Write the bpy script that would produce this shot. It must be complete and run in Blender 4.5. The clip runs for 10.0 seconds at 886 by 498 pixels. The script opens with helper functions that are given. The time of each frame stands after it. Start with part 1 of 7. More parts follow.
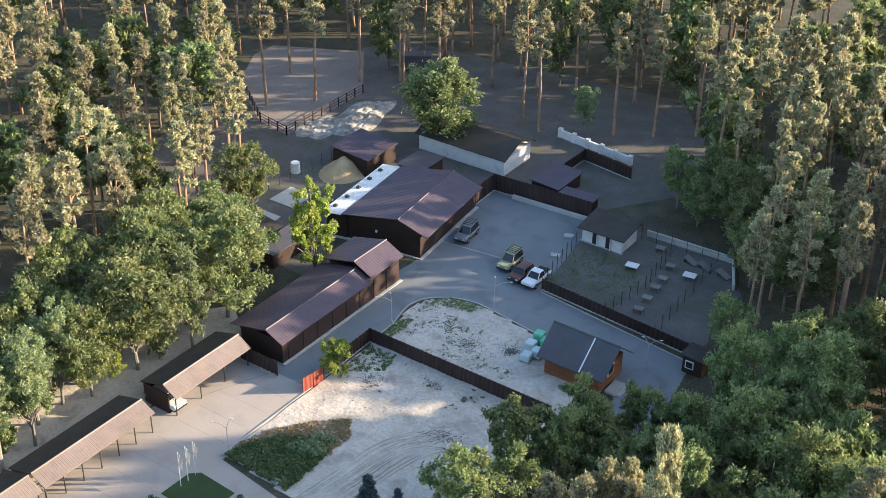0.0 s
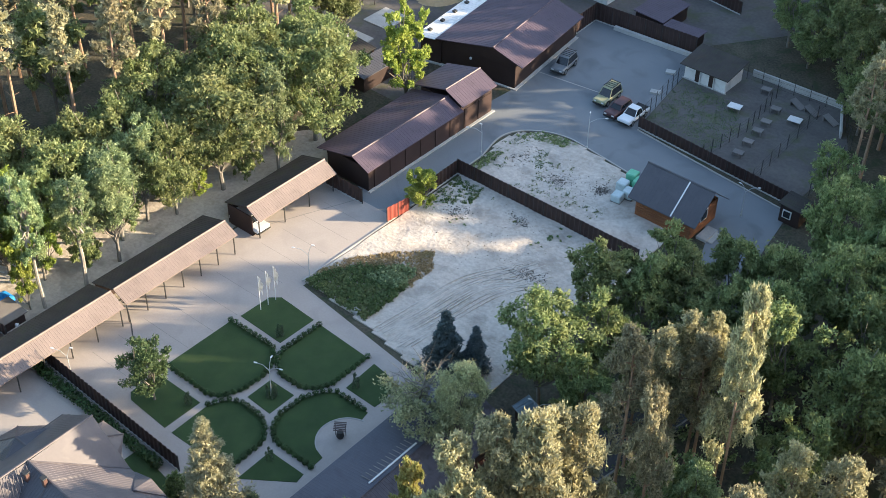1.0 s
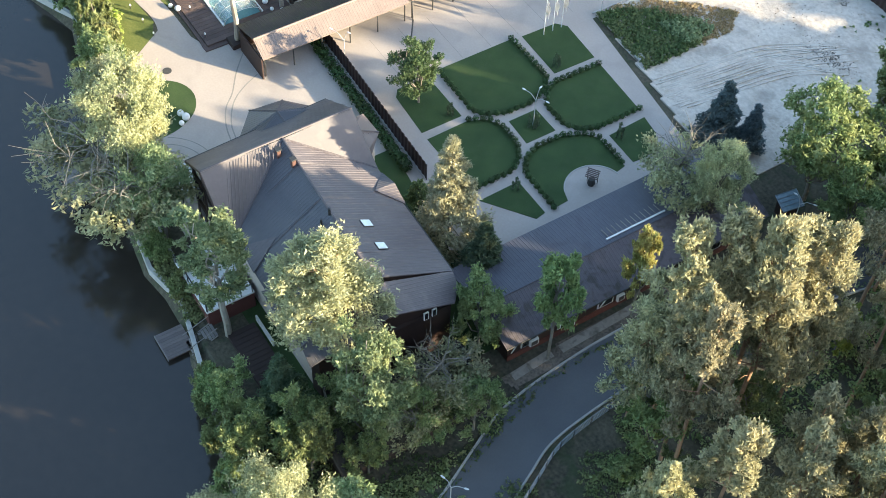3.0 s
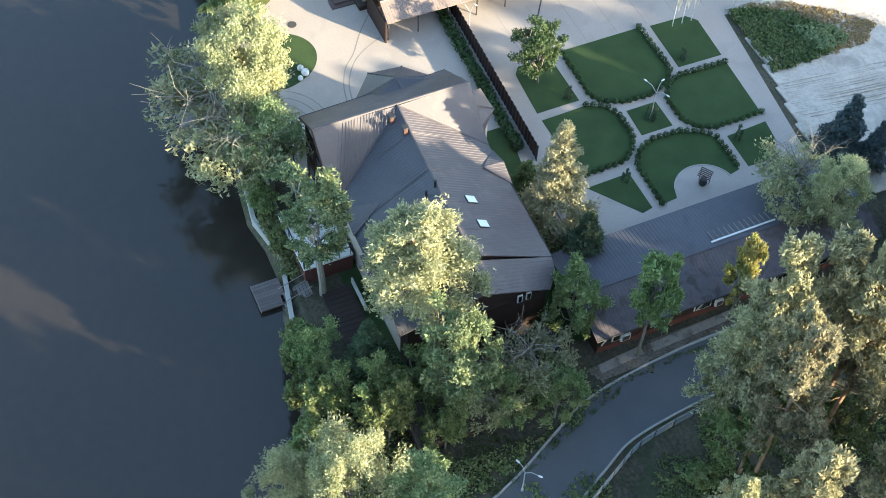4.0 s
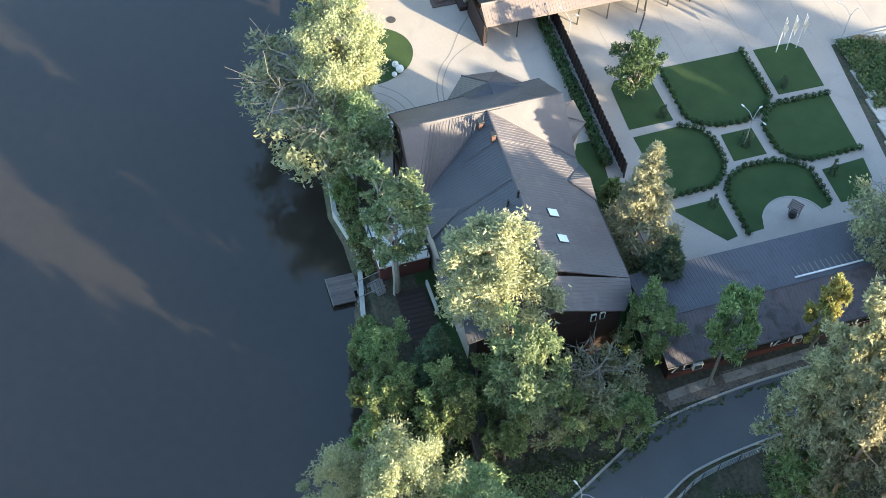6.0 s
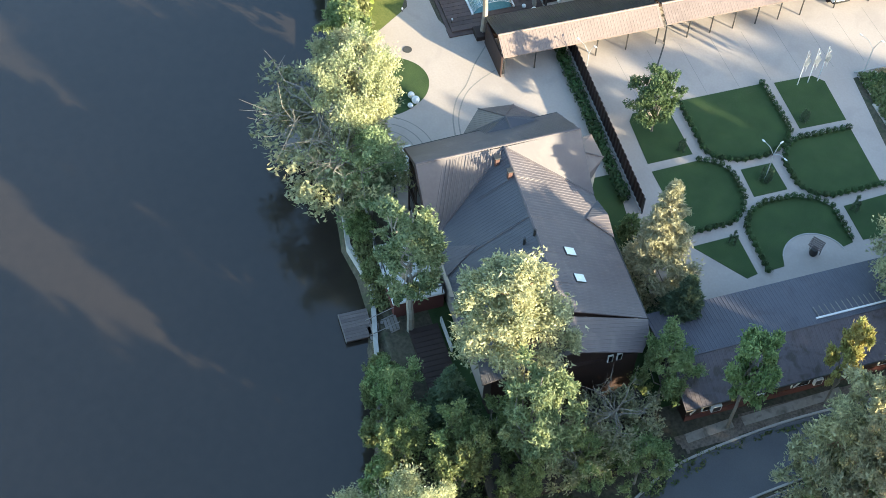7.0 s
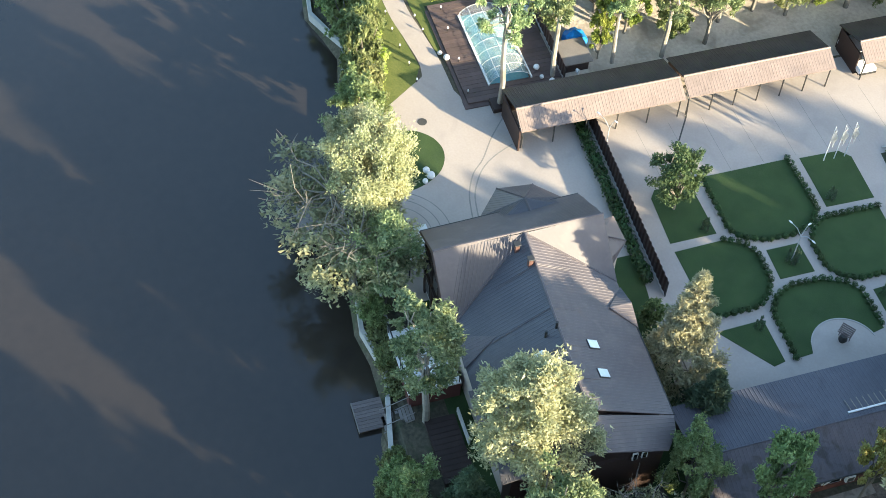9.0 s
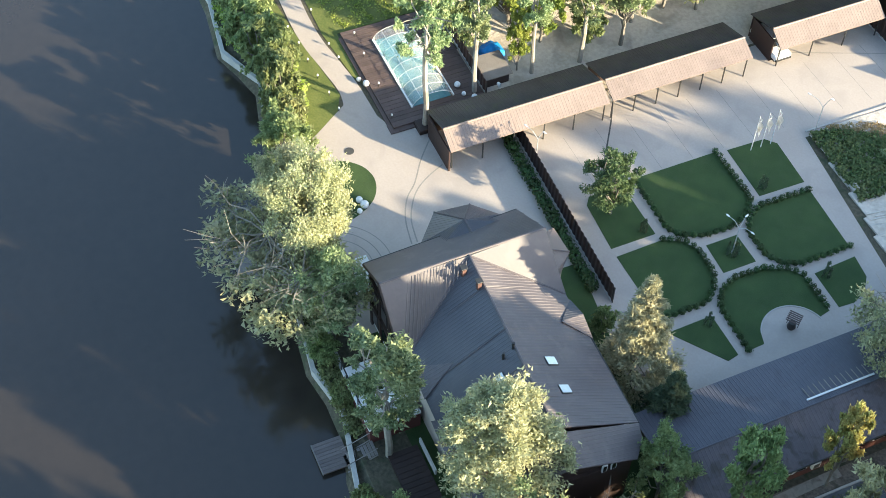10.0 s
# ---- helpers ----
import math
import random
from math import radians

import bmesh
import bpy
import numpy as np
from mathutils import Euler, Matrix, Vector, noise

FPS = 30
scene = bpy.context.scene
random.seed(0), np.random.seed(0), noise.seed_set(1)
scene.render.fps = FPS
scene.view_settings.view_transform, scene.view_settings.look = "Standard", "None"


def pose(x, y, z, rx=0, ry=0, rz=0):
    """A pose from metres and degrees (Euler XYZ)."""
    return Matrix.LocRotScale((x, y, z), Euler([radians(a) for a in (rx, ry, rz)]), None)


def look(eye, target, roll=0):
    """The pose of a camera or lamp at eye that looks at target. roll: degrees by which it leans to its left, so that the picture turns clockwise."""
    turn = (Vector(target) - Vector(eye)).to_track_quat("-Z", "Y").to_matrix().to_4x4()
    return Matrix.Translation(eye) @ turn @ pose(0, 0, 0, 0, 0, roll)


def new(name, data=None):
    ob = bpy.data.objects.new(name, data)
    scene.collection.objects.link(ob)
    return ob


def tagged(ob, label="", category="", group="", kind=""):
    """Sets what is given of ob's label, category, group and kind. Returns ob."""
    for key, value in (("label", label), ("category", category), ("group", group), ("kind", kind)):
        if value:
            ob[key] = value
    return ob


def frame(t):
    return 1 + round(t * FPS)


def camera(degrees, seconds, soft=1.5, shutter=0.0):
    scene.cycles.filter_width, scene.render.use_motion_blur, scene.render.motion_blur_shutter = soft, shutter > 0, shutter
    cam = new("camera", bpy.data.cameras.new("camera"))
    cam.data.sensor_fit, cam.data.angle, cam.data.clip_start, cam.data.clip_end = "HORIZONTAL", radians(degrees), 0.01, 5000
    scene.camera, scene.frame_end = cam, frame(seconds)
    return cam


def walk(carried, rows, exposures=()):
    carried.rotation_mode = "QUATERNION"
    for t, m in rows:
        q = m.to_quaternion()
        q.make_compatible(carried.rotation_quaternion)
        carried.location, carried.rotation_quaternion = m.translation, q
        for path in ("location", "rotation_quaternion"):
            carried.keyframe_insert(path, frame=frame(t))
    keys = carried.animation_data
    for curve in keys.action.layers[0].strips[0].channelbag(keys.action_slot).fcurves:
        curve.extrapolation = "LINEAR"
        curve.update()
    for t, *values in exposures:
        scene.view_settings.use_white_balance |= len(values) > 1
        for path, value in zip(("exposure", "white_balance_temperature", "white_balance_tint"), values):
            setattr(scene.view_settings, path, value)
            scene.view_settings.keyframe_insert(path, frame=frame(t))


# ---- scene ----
# The world: origin at the lamp in the middle of the formal garden, +Y along the yard, +X towards the road and the woods.

# ---- camera ----
cam = camera(36.63, 10.0, soft=0.6)

# seconds, eye x, y, z, yaw, pitch, roll
PATH = (
    (0.0, 67.82, -60.10, 86.82, 34.58, -30.91, 0.92),
    (0.5, 67.01, -58.25, 86.43, 35.70, -34.91, 0.83),
    (1.0, 66.29, -56.43, 86.03, 39.52, -38.72, 0.98),
    (1.5, 65.73, -54.91, 85.71, 44.01, -42.13, 1.32),
    (2.0, 65.19, -53.66, 85.46, 48.46, -45.55, 1.69),
    (2.5, 64.63, -52.67, 85.26, 52.69, -48.86, 2.07),
    (2.7, 64.42, -52.32, 85.20, 54.20, -50.13, 2.27),
    (3.8, 63.43, -51.45, 85.38, 61.11, -52.93, 3.15),
    (4.0, 63.40, -51.33, 85.40, 63.27, -53.05, 3.25),
    (4.5, 63.43, -51.01, 85.45, 68.16, -53.29, 3.56),
    (5.0, 63.39, -50.77, 85.44, 69.02, -53.57, 3.58),
    (5.5, 63.10, -50.57, 85.40, 69.09, -53.62, 3.60),
    (7.0, 60.08, -49.59, 85.34, 70.45, -53.10, 3.16),
    (7.5, 58.64, -49.20, 85.33, 70.85, -52.87, 3.06),
    (8.0, 57.15, -48.87, 85.30, 70.79, -52.51, 3.14),
    (8.5, 55.69, -48.76, 85.25, 70.83, -52.22, 3.19),
    (9.0, 54.34, -48.97, 85.21, 70.74, -51.97, 3.21),
    (9.5, 53.07, -49.57, 85.19, 68.27, -51.68, 2.81),
    (10.0, 51.83, -50.40, 85.17, 64.83, -51.48, 1.91),
)


def aimed(x, y, z, yaw, pitch, roll):
    a, b = radians(yaw), radians(pitch)
    ahead = Vector((-math.sin(a) * math.cos(b), math.cos(a) * math.cos(b), math.sin(b)))
    eye = Vector((x, y, z))
    return look(eye, eye + ahead * 50, roll)


walk(cam, [(row[0], aimed(*row[1:])) for row in PATH],
     exposures=((0.0, 1.62, 6250, 10), (2.0, 2.03, 6350, 6), (5.0, 2.2, 5950, 2), (10.0, 2.08, 6100, 2)))

# ---- world, sun ----
SUN_AZ = 52.0      # degrees from +Y towards +X
SUN_EL = 16.0
world = bpy.data.worlds.new("sky")
scene.world = world
world.use_nodes = True
wn = world.node_tree
sky = wn.nodes.new("ShaderNodeTexSky")
sky.sky_type = "NISHITA"
sky.sun_disc = False
sky.sun_elevation = radians(SUN_EL)
sky.sun_rotation = radians(SUN_AZ)
sky.air_density, sky.dust_density = 1.0, 1.2
wn.nodes["Background"].inputs["Strength"].default_value = 0.15
wn.links.new(sky.outputs["Color"], wn.nodes["Background"].inputs["Color"])

sun_data = bpy.data.lights.new("sun", "SUN")
sun_data.energy, sun_data.angle, sun_data.color = 4.8, radians(0.7), (1.0, 0.79, 0.53)
sun = new("sun", sun_data)
sun_from = Vector((math.sin(radians(SUN_AZ)) * math.cos(radians(SUN_EL)),
                   math.cos(radians(SUN_AZ)) * math.cos(radians(SUN_EL)), math.sin(radians(SUN_EL))))
sun.matrix_world = look(sun_from * 300, (0, 0, 0))


# ---- materials ----
def mat(name, a, b, rough=0.8, fine=8.0, coarse=0.25, bump=0.02, metal=0.0, spec=0.4, vary=0.0, grit=0.35, stain=None, stain_scale=0.6, stain_amt=0.5):
    """A surface between two colours: coarse patches, fine grain, a bump from the grain, and stains of a third colour."""
    m = bpy.data.materials.new(name)
    m.use_nodes = True
    nt = m.node_tree
    n, l = nt.nodes, nt.links
    bsdf = n["Principled BSDF"]
    co = n.new("ShaderNodeTexCoord").outputs["Object"]
    geo = n.new("ShaderNodeNewGeometry").outputs["Position"]
    big = n.new("ShaderNodeTexNoise")
    big.inputs["Scale"].default_value, big.inputs["Detail"].default_value = coarse, 6
    small = n.new("ShaderNodeTexNoise")
    small.inputs["Scale"].default_value, small.inputs["Detail"].default_value = fine, 5
    l.new(geo, big.inputs["Vector"])
    l.new(geo, small.inputs["Vector"])
    mix = n.new("ShaderNodeMath")
    mix.operation = "MULTIPLY_ADD"
    l.new(small.outputs["Fac"], mix.inputs[0])
    mix.inputs[1].default_value = grit * 2
    l.new(big.outputs["Fac"], mix.inputs[2])
    ramp = n.new("ShaderNodeMapRange")
    ramp.inputs["From Min"].default_value, ramp.inputs["From Max"].default_value = 0.3 + grit * 0.7, 0.7 + grit * 1.3
    l.new(mix.outputs[0], ramp.inputs["Value"])
    col = n.new("ShaderNodeMix")
    col.data_type = "RGBA"
    col.inputs["A"].default_value, col.inputs["B"].default_value = (*a, 1), (*b, 1)
    l.new(ramp.outputs["Result"], col.inputs["Factor"])
    out = col.outputs["Result"]
    if stain:
        st = n.new("ShaderNodeTexNoise")
        st.inputs["Scale"].default_value, st.inputs["Detail"].default_value = stain_scale, 8
        st.inputs["Distortion"].default_value = 0.6
        l.new(geo, st.inputs["Vector"])
        sr = n.new("ShaderNodeMapRange")
        sr.inputs["From Min"].default_value, sr.inputs["From Max"].default_value = 0.52, 0.68
        sr.inputs["To Max"].default_value = stain_amt
        l.new(st.outputs["Fac"], sr.inputs["Value"])
        sm = n.new("ShaderNodeMix")
        sm.data_type = "RGBA"
        sm.inputs["B"].default_value = (*stain, 1)
        l.new(out, sm.inputs["A"])
        l.new(sr.outputs["Result"], sm.inputs["Factor"])
        out = sm.outputs["Result"]
    if vary:
        info = n.new("ShaderNodeObjectInfo")
        hs = n.new("ShaderNodeHueSaturation")
        vr = n.new("ShaderNodeMapRange")
        vr.inputs["To Min"].default_value, vr.inputs["To Max"].default_value = 1 - vary, 1 + vary
        l.new(info.outputs["Random"], vr.inputs["Value"])
        l.new(vr.outputs["Result"], hs.inputs["Value"])
        l.new(out, hs.inputs["Color"])
        out = hs.outputs["Color"]
    l.new(out, bsdf.inputs["Base Color"])
    rr = n.new("ShaderNodeMapRange")
    rr.inputs["To Min"].default_value, rr.inputs["To Max"].default_value = max(0.02, rough - 0.1), min(1.0, rough + 0.1)
    l.new(small.outputs["Fac"], rr.inputs["Value"])
    l.new(rr.outputs["Result"], bsdf.inputs["Roughness"])
    bsdf.inputs["Metallic"].default_value = metal
    bsdf.inputs["Specular IOR Level"].default_value = spec
    if bump:
        bp = n.new("ShaderNodeBump")
        bp.inputs["Strength"].default_value, bp.inputs["Distance"].default_value = 0.6, bump
        l.new(small.outputs["Fac"], bp.inputs["Height"])
        l.new(bp.outputs["Normal"], bsdf.inputs["Normal"])
    return m


def leaf_mat(name, dark, light, warm, glow=0.35):
    """Foliage: each leaf its own tone, each tree its own hue, some light passing through."""
    m = bpy.data.materials.new(name)
    m.use_nodes = True
    nt = m.node_tree
    n, l = nt.nodes, nt.links
    bsdf = n["Principled BSDF"]
    geo = n.new("ShaderNodeNewGeometry")
    info = n.new("ShaderNodeObjectInfo")
    col = n.new("ShaderNodeMix")
    col.data_type = "RGBA"
    col.inputs["A"].default_value, col.inputs["B"].default_value = (*dark, 1), (*light, 1)
    l.new(geo.outputs["Random Per Island"], col.inputs["Factor"])
    patch = n.new("ShaderNodeTexNoise")
    patch.inputs["Scale"].default_value, patch.inputs["Detail"].default_value = 0.5, 3
    l.new(geo.outputs["Position"], patch.inputs["Vector"])
    pr = n.new("ShaderNodeMapRange")
    pr.inputs["From Min"].default_value, pr.inputs["From Max"].default_value = 0.45, 0.75
    pr.inputs["To Max"].default_value = 0.6
    l.new(patch.outputs["Fac"], pr.inputs["Value"])
    two = n.new("ShaderNodeMix")
    two.data_type = "RGBA"
    two.inputs["B"].default_value = (*warm, 1)
    l.new(col.outputs["Result"], two.inputs["A"])
    l.new(pr.outputs["Result"], two.inputs["Factor"])
    hs = n.new("ShaderNodeHueSaturation")
    hr = n.new("ShaderNodeMapRange")
    hr.inputs["To Min"].default_value, hr.inputs["To Max"].default_value = 0.485, 0.515
    vr = n.new("ShaderNodeMapRange")
    vr.inputs["To Min"].default_value, vr.inputs["To Max"].default_value = 0.8, 1.2
    l.new(info.outputs["Random"], hr.inputs["Value"])
    l.new(info.outputs["Random"], vr.inputs["Value"])
    l.new(hr.outputs["Result"], hs.inputs["Hue"])
    l.new(vr.outputs["Result"], hs.inputs["Value"])
    l.new(two.outputs["Result"], hs.inputs["Color"])
    l.new(hs.outputs["Color"], bsdf.inputs["Base Color"])
    bsdf.inputs["Roughness"].default_value = 0.55
    bsdf.inputs["Specular IOR Level"].default_value = 0.3
    tr = n.new("ShaderNodeBsdfTranslucent")
    l.new(hs.outputs["Color"], tr.inputs["Color"])
    mx = n.new("ShaderNodeMixShader")
    mx.inputs["Fac"].default_value = glow
    l.new(bsdf.outputs["BSDF"], mx.inputs[1])
    l.new(tr.outputs["BSDF"], mx.inputs[2])
    l.new(mx.outputs["Shader"], n["Material Output"].inputs["Surface"])
    return m


def glass_mat(name, tint, rough=0.05):
    m = bpy.data.materials.new(name)
    m.use_nodes = True
    b = m.node_tree.nodes["Principled BSDF"]
    b.inputs["Base Color"].default_value = (*tint, 1)
    b.inputs["Roughness"].default_value = rough
    b.inputs["Transmission Weight"].default_value = 0.9
    b.inputs["IOR"].default_value = 1.3
    return m


M = {
    "forest_floor": mat("forest_floor", (0.034, 0.032, 0.022), (0.125, 0.11, 0.075), 0.95, 3.5, 0.3, 0.1, grit=0.7, stain=(0.035, 0.055, 0.02), stain_scale=0.5, stain_amt=0.75),
    "paving": mat("paving", (0.35, 0.305, 0.272), (0.42, 0.37, 0.332), 0.85, 5.0, 0.2, 0.01, stain=(0.30, 0.265, 0.24), stain_scale=0.35, stain_amt=0.45),
    # far yard: the concrete paving with its shade put in as darker blue-grey
    "asphalt": mat("asphalt", (0.155, 0.17, 0.182), (0.215, 0.228, 0.238), 0.85, 9.0, 0.12, 0.01, stain=(0.12, 0.13, 0.14), stain_scale=0.25, stain_amt=0.6),
    "road_asphalt": mat("road_asphalt", (0.09, 0.09, 0.0975), (0.128, 0.128, 0.132), 0.8, 12.0, 0.2, 0.01),
    "sand": mat("sand", (0.40, 0.345, 0.29), (0.62, 0.56, 0.49), 0.95, 2.6, 0.3, 0.14, grit=0.55, stain=(0.24, 0.21, 0.18), stain_scale=0.4, stain_amt=0.55),
    "soil": mat("soil", (0.085, 0.077, 0.073), (0.15, 0.137, 0.127), 0.95, 2.2, 0.3, 0.08, stain=(0.09, 0.10, 0.05), stain_scale=0.4, stain_amt=0.7),
    "grass": mat("grass", (0.022, 0.046, 0.014), (0.052, 0.088, 0.026), 0.95, 16.0, 0.45, 0.05, grit=0.5, stain=(0.05, 0.072, 0.028), stain_scale=1.1, stain_amt=0.4),
    "meadow": mat("meadow", (0.07, 0.10, 0.02), (0.16, 0.17, 0.05), 0.95, 5.0, 0.5, 0.05),
    "kerb": mat("kerb", (0.34, 0.32, 0.295), (0.44, 0.42, 0.385), 0.85, 6.0, 1.0, 0.01),
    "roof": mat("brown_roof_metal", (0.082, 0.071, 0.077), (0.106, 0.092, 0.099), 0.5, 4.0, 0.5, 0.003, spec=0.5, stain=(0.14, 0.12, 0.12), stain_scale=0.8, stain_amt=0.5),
    "roof_brown": mat("pale_brown_roof_metal", (0.17, 0.132, 0.118), (0.215, 0.17, 0.152), 0.55, 4.0, 0.5, 0.003, spec=0.5, stain=(0.15, 0.118, 0.105), stain_scale=0.8, stain_amt=0.5),
    "roof_annex": mat("dark_plum_roof_metal", (0.074, 0.075, 0.093), (0.098, 0.098, 0.118), 0.55, 4.0, 0.5, 0.003, spec=0.35, stain=(0.068, 0.064, 0.078), stain_scale=0.7, stain_amt=0.6),
    "roof_plum": mat("worn_plum_roof_metal", (0.082, 0.072, 0.082), (0.112, 0.098, 0.108), 0.6, 4.0, 0.5, 0.004, spec=0.35, stain=(0.05, 0.04, 0.036), stain_scale=1.3, stain_amt=0.75),
    "roof_red": mat("oxide_roof_metal", (0.075, 0.055, 0.075), (0.10, 0.074, 0.096), 0.5, 4.0, 0.5, 0.003, spec=0.4, stain=(0.06, 0.045, 0.055), stain_scale=0.7, stain_amt=0.5),
    "roof_dark": mat("dark_stained_roof", (0.035, 0.03, 0.026), (0.065, 0.056, 0.05), 0.8, 5.0, 0.6, 0.01, stain=(0.05, 0.055, 0.03), stain_scale=1.2, stain_amt=0.6),
    # slate grey roofs; also the shade colour of house slopes turned from the sun
    "roof_blue": mat("slate_and_shaded_roof_metal", (0.068, 0.067, 0.077), (0.09, 0.088, 0.10), 0.5, 4.0, 0.4, 0.003, spec=0.4, stain=(0.10, 0.098, 0.108), stain_scale=0.7, stain_amt=0.4),
    "roof_white": mat("white_roof_sheet", (0.68, 0.69, 0.68), (0.78, 0.78, 0.77), 0.6, 4.0, 0.5, 0.003, stain=(0.5, 0.49, 0.46), stain_scale=0.9),
    "wall_dark": mat("dark_brown_cladding", (0.028, 0.017, 0.015), (0.045, 0.028, 0.024), 0.6, 6.0, 0.6, 0.006),
    "wall_white": mat("white_plaster", (0.66, 0.65, 0.63), (0.76, 0.75, 0.73), 0.9, 5.0, 0.6, 0.006, stain=(0.5, 0.48, 0.45), stain_scale=0.8),
    "wall_beige": mat("beige_plaster", (0.38, 0.325, 0.28), (0.45, 0.39, 0.34), 0.9, 5.0, 0.6, 0.006),
    "log": mat("orange_brown_timber", (0.20, 0.075, 0.03), (0.30, 0.12, 0.045), 0.65, 6.0, 1.0, 0.006, vary=0.18),
    "fence": mat("brown_fence_sheet", (0.036, 0.021, 0.018), (0.055, 0.033, 0.029), 0.55, 5.0, 0.7, 0.004, vary=0.12),
    "fence_red": mat("oxide_red_gate_sheet", (0.22, 0.05, 0.035), (0.28, 0.07, 0.05), 0.5, 5.0, 0.7, 0.004, vary=0.1),
    "steel": mat("dark_steel", (0.05, 0.05, 0.05), (0.08, 0.078, 0.075), 0.5, 8.0, 1.0, 0.002, metal=0.6),
    "white_metal": mat("white_painted_metal", (0.66, 0.67, 0.67), (0.74, 0.74, 0.74), 0.4, 8.0, 1.0, 0.001),
    "lamp_paint": mat("grey_white_lamp_paint", (0.42, 0.43, 0.43), (0.52, 0.53, 0.53), 0.5, 8.0, 1.0, 0.001),
    "deck": mat("brown_deck_boards", (0.075, 0.052, 0.047), (0.115, 0.082, 0.073), 0.7, 7.0, 0.7, 0.006, vary=0.2),
    "deck_grey": mat("grey_weathered_boards", (0.16, 0.145, 0.135), (0.23, 0.21, 0.195), 0.8, 7.0, 0.7, 0.006, vary=0.15),
    "rail_grey": mat("blue_grey_rail_paint", (0.20, 0.225, 0.25), (0.27, 0.295, 0.32), 0.5, 8.0, 1.0, 0.002),
    "dock_board": mat("brown_grey_dock_boards", (0.12, 0.10, 0.097), (0.17, 0.145, 0.14), 0.8, 7.0, 0.7, 0.006, vary=0.15),
    "bark": mat("pine_bark", (0.26, 0.16, 0.10), (0.42, 0.29, 0.20), 0.9, 6.0, 0.7, 0.03, stain=(0.14, 0.105, 0.08), stain_scale=0.5, stain_amt=0.6),
    "bark_grey": mat("grey_bark", (0.13, 0.115, 0.095), (0.25, 0.23, 0.20), 0.9, 6.0, 0.8, 0.03),
    "water": mat("lake_water", (0.026, 0.022, 0.018), (0.033, 0.027, 0.022), 0.1, 1.2, 0.06, 0.012, spec=0.6),
    "tyre": mat("black_rubber", (0.018, 0.018, 0.018), (0.03, 0.03, 0.03), 0.85, 10.0, 1.0, 0.002),
    "car_glass": mat("dark_car_glass", (0.012, 0.014, 0.016), (0.02, 0.022, 0.025), 0.08, 8.0, 1.0, 0.0, spec=0.6),
    "paint_silver": mat("dark_silver_paint", (0.17, 0.18, 0.19), (0.22, 0.23, 0.24), 0.35, 8.0, 1.0, 0.0, metal=0.3),
    "paint_yellow": mat("pale_olive_paint", (0.26, 0.27, 0.16), (0.32, 0.32, 0.20), 0.4, 8.0, 1.0, 0.0),
    "paint_maroon": mat("dark_maroon_paint", (0.07, 0.03, 0.03), (0.09, 0.04, 0.04), 0.35, 8.0, 1.0, 0.0),
    "paint_white": mat("white_car_paint", (0.68, 0.70, 0.72), (0.74, 0.76, 0.77), 0.35, 8.0, 1.0, 0.0),
    "pale_stone": mat("pale_concrete", (0.36, 0.35, 0.33), (0.5, 0.49, 0.46), 0.9, 5.0, 0.6, 0.02),
    "pile_sand": mat("yellow_sand", (0.40, 0.30, 0.17), (0.52, 0.40, 0.25), 0.95, 3.0, 0.5, 0.06),
    "red_band": mat("dull_red_band", (0.085, 0.03, 0.026), (0.12, 0.045, 0.038), 0.8, 6.0, 0.8, 0.006),
    "green_wrap": mat("green_film_wrap", (0.10, 0.42, 0.25), (0.2, 0.55, 0.36), 0.35, 5.0, 1.0, 0.01),
    "pale_wrap": mat("pale_film_wrap", (0.45, 0.55, 0.55), (0.6, 0.68, 0.68), 0.35, 5.0, 1.0, 0.01),
    "blue_tarp": mat("bright_blue_tarpaulin", (0.01, 0.16, 0.5), (0.03, 0.25, 0.65), 0.45, 5.0, 1.0, 0.03),
    "skylight": mat("pale_skylight_pane", (0.60, 0.66, 0.67), (0.70, 0.75, 0.75), 0.2, 4.0, 1.0, 0.0, spec=0.6),
    "blue_glazing": mat("dull_blue_glazing", (0.13, 0.18, 0.215), (0.20, 0.26, 0.295), 0.2, 4.0, 1.0, 0.0, spec=0.6),
    "brick": mat("red_brown_chimney", (0.10, 0.055, 0.048), (0.14, 0.075, 0.062), 0.9, 8.0, 1.0, 0.01),
    "oak_leaf": leaf_mat("broad_leaves", (0.104, 0.149, 0.056), (0.322, 0.381, 0.168), (0.374, 0.371, 0.168), 0.45),
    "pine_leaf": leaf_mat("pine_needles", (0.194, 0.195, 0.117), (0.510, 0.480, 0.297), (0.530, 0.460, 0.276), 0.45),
    "birch_leaf": leaf_mat("small_green_leaves", (0.119, 0.180, 0.086), (0.376, 0.450, 0.238), (0.436, 0.450, 0.227), 0.45),
    # brighter copy of the pine needles, with sunlight put into the colour
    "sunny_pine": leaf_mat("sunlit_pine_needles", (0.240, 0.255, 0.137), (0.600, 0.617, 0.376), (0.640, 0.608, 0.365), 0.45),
    "bark_pale": mat("pale_smooth_bark", (0.24, 0.215, 0.18), (0.36, 0.33, 0.285), 0.85, 6.0, 0.8, 0.02, stain=(0.13, 0.11, 0.09), stain_scale=0.6, stain_amt=0.6),
    "lime_leaf": leaf_mat("yellow_green_leaves", (0.200, 0.270, 0.048), (0.420, 0.500, 0.120), (0.500, 0.500, 0.144), 0.45),
    "garden_leaf": leaf_mat("dark_green_leaves", (0.05, 0.10, 0.045), (0.15, 0.235, 0.105), (0.18, 0.24, 0.105), 0.4),
    "slim_leaf": leaf_mat("bright_green_leaves", (0.11, 0.18, 0.07), (0.33, 0.44, 0.19), (0.38, 0.44, 0.18), 0.45),
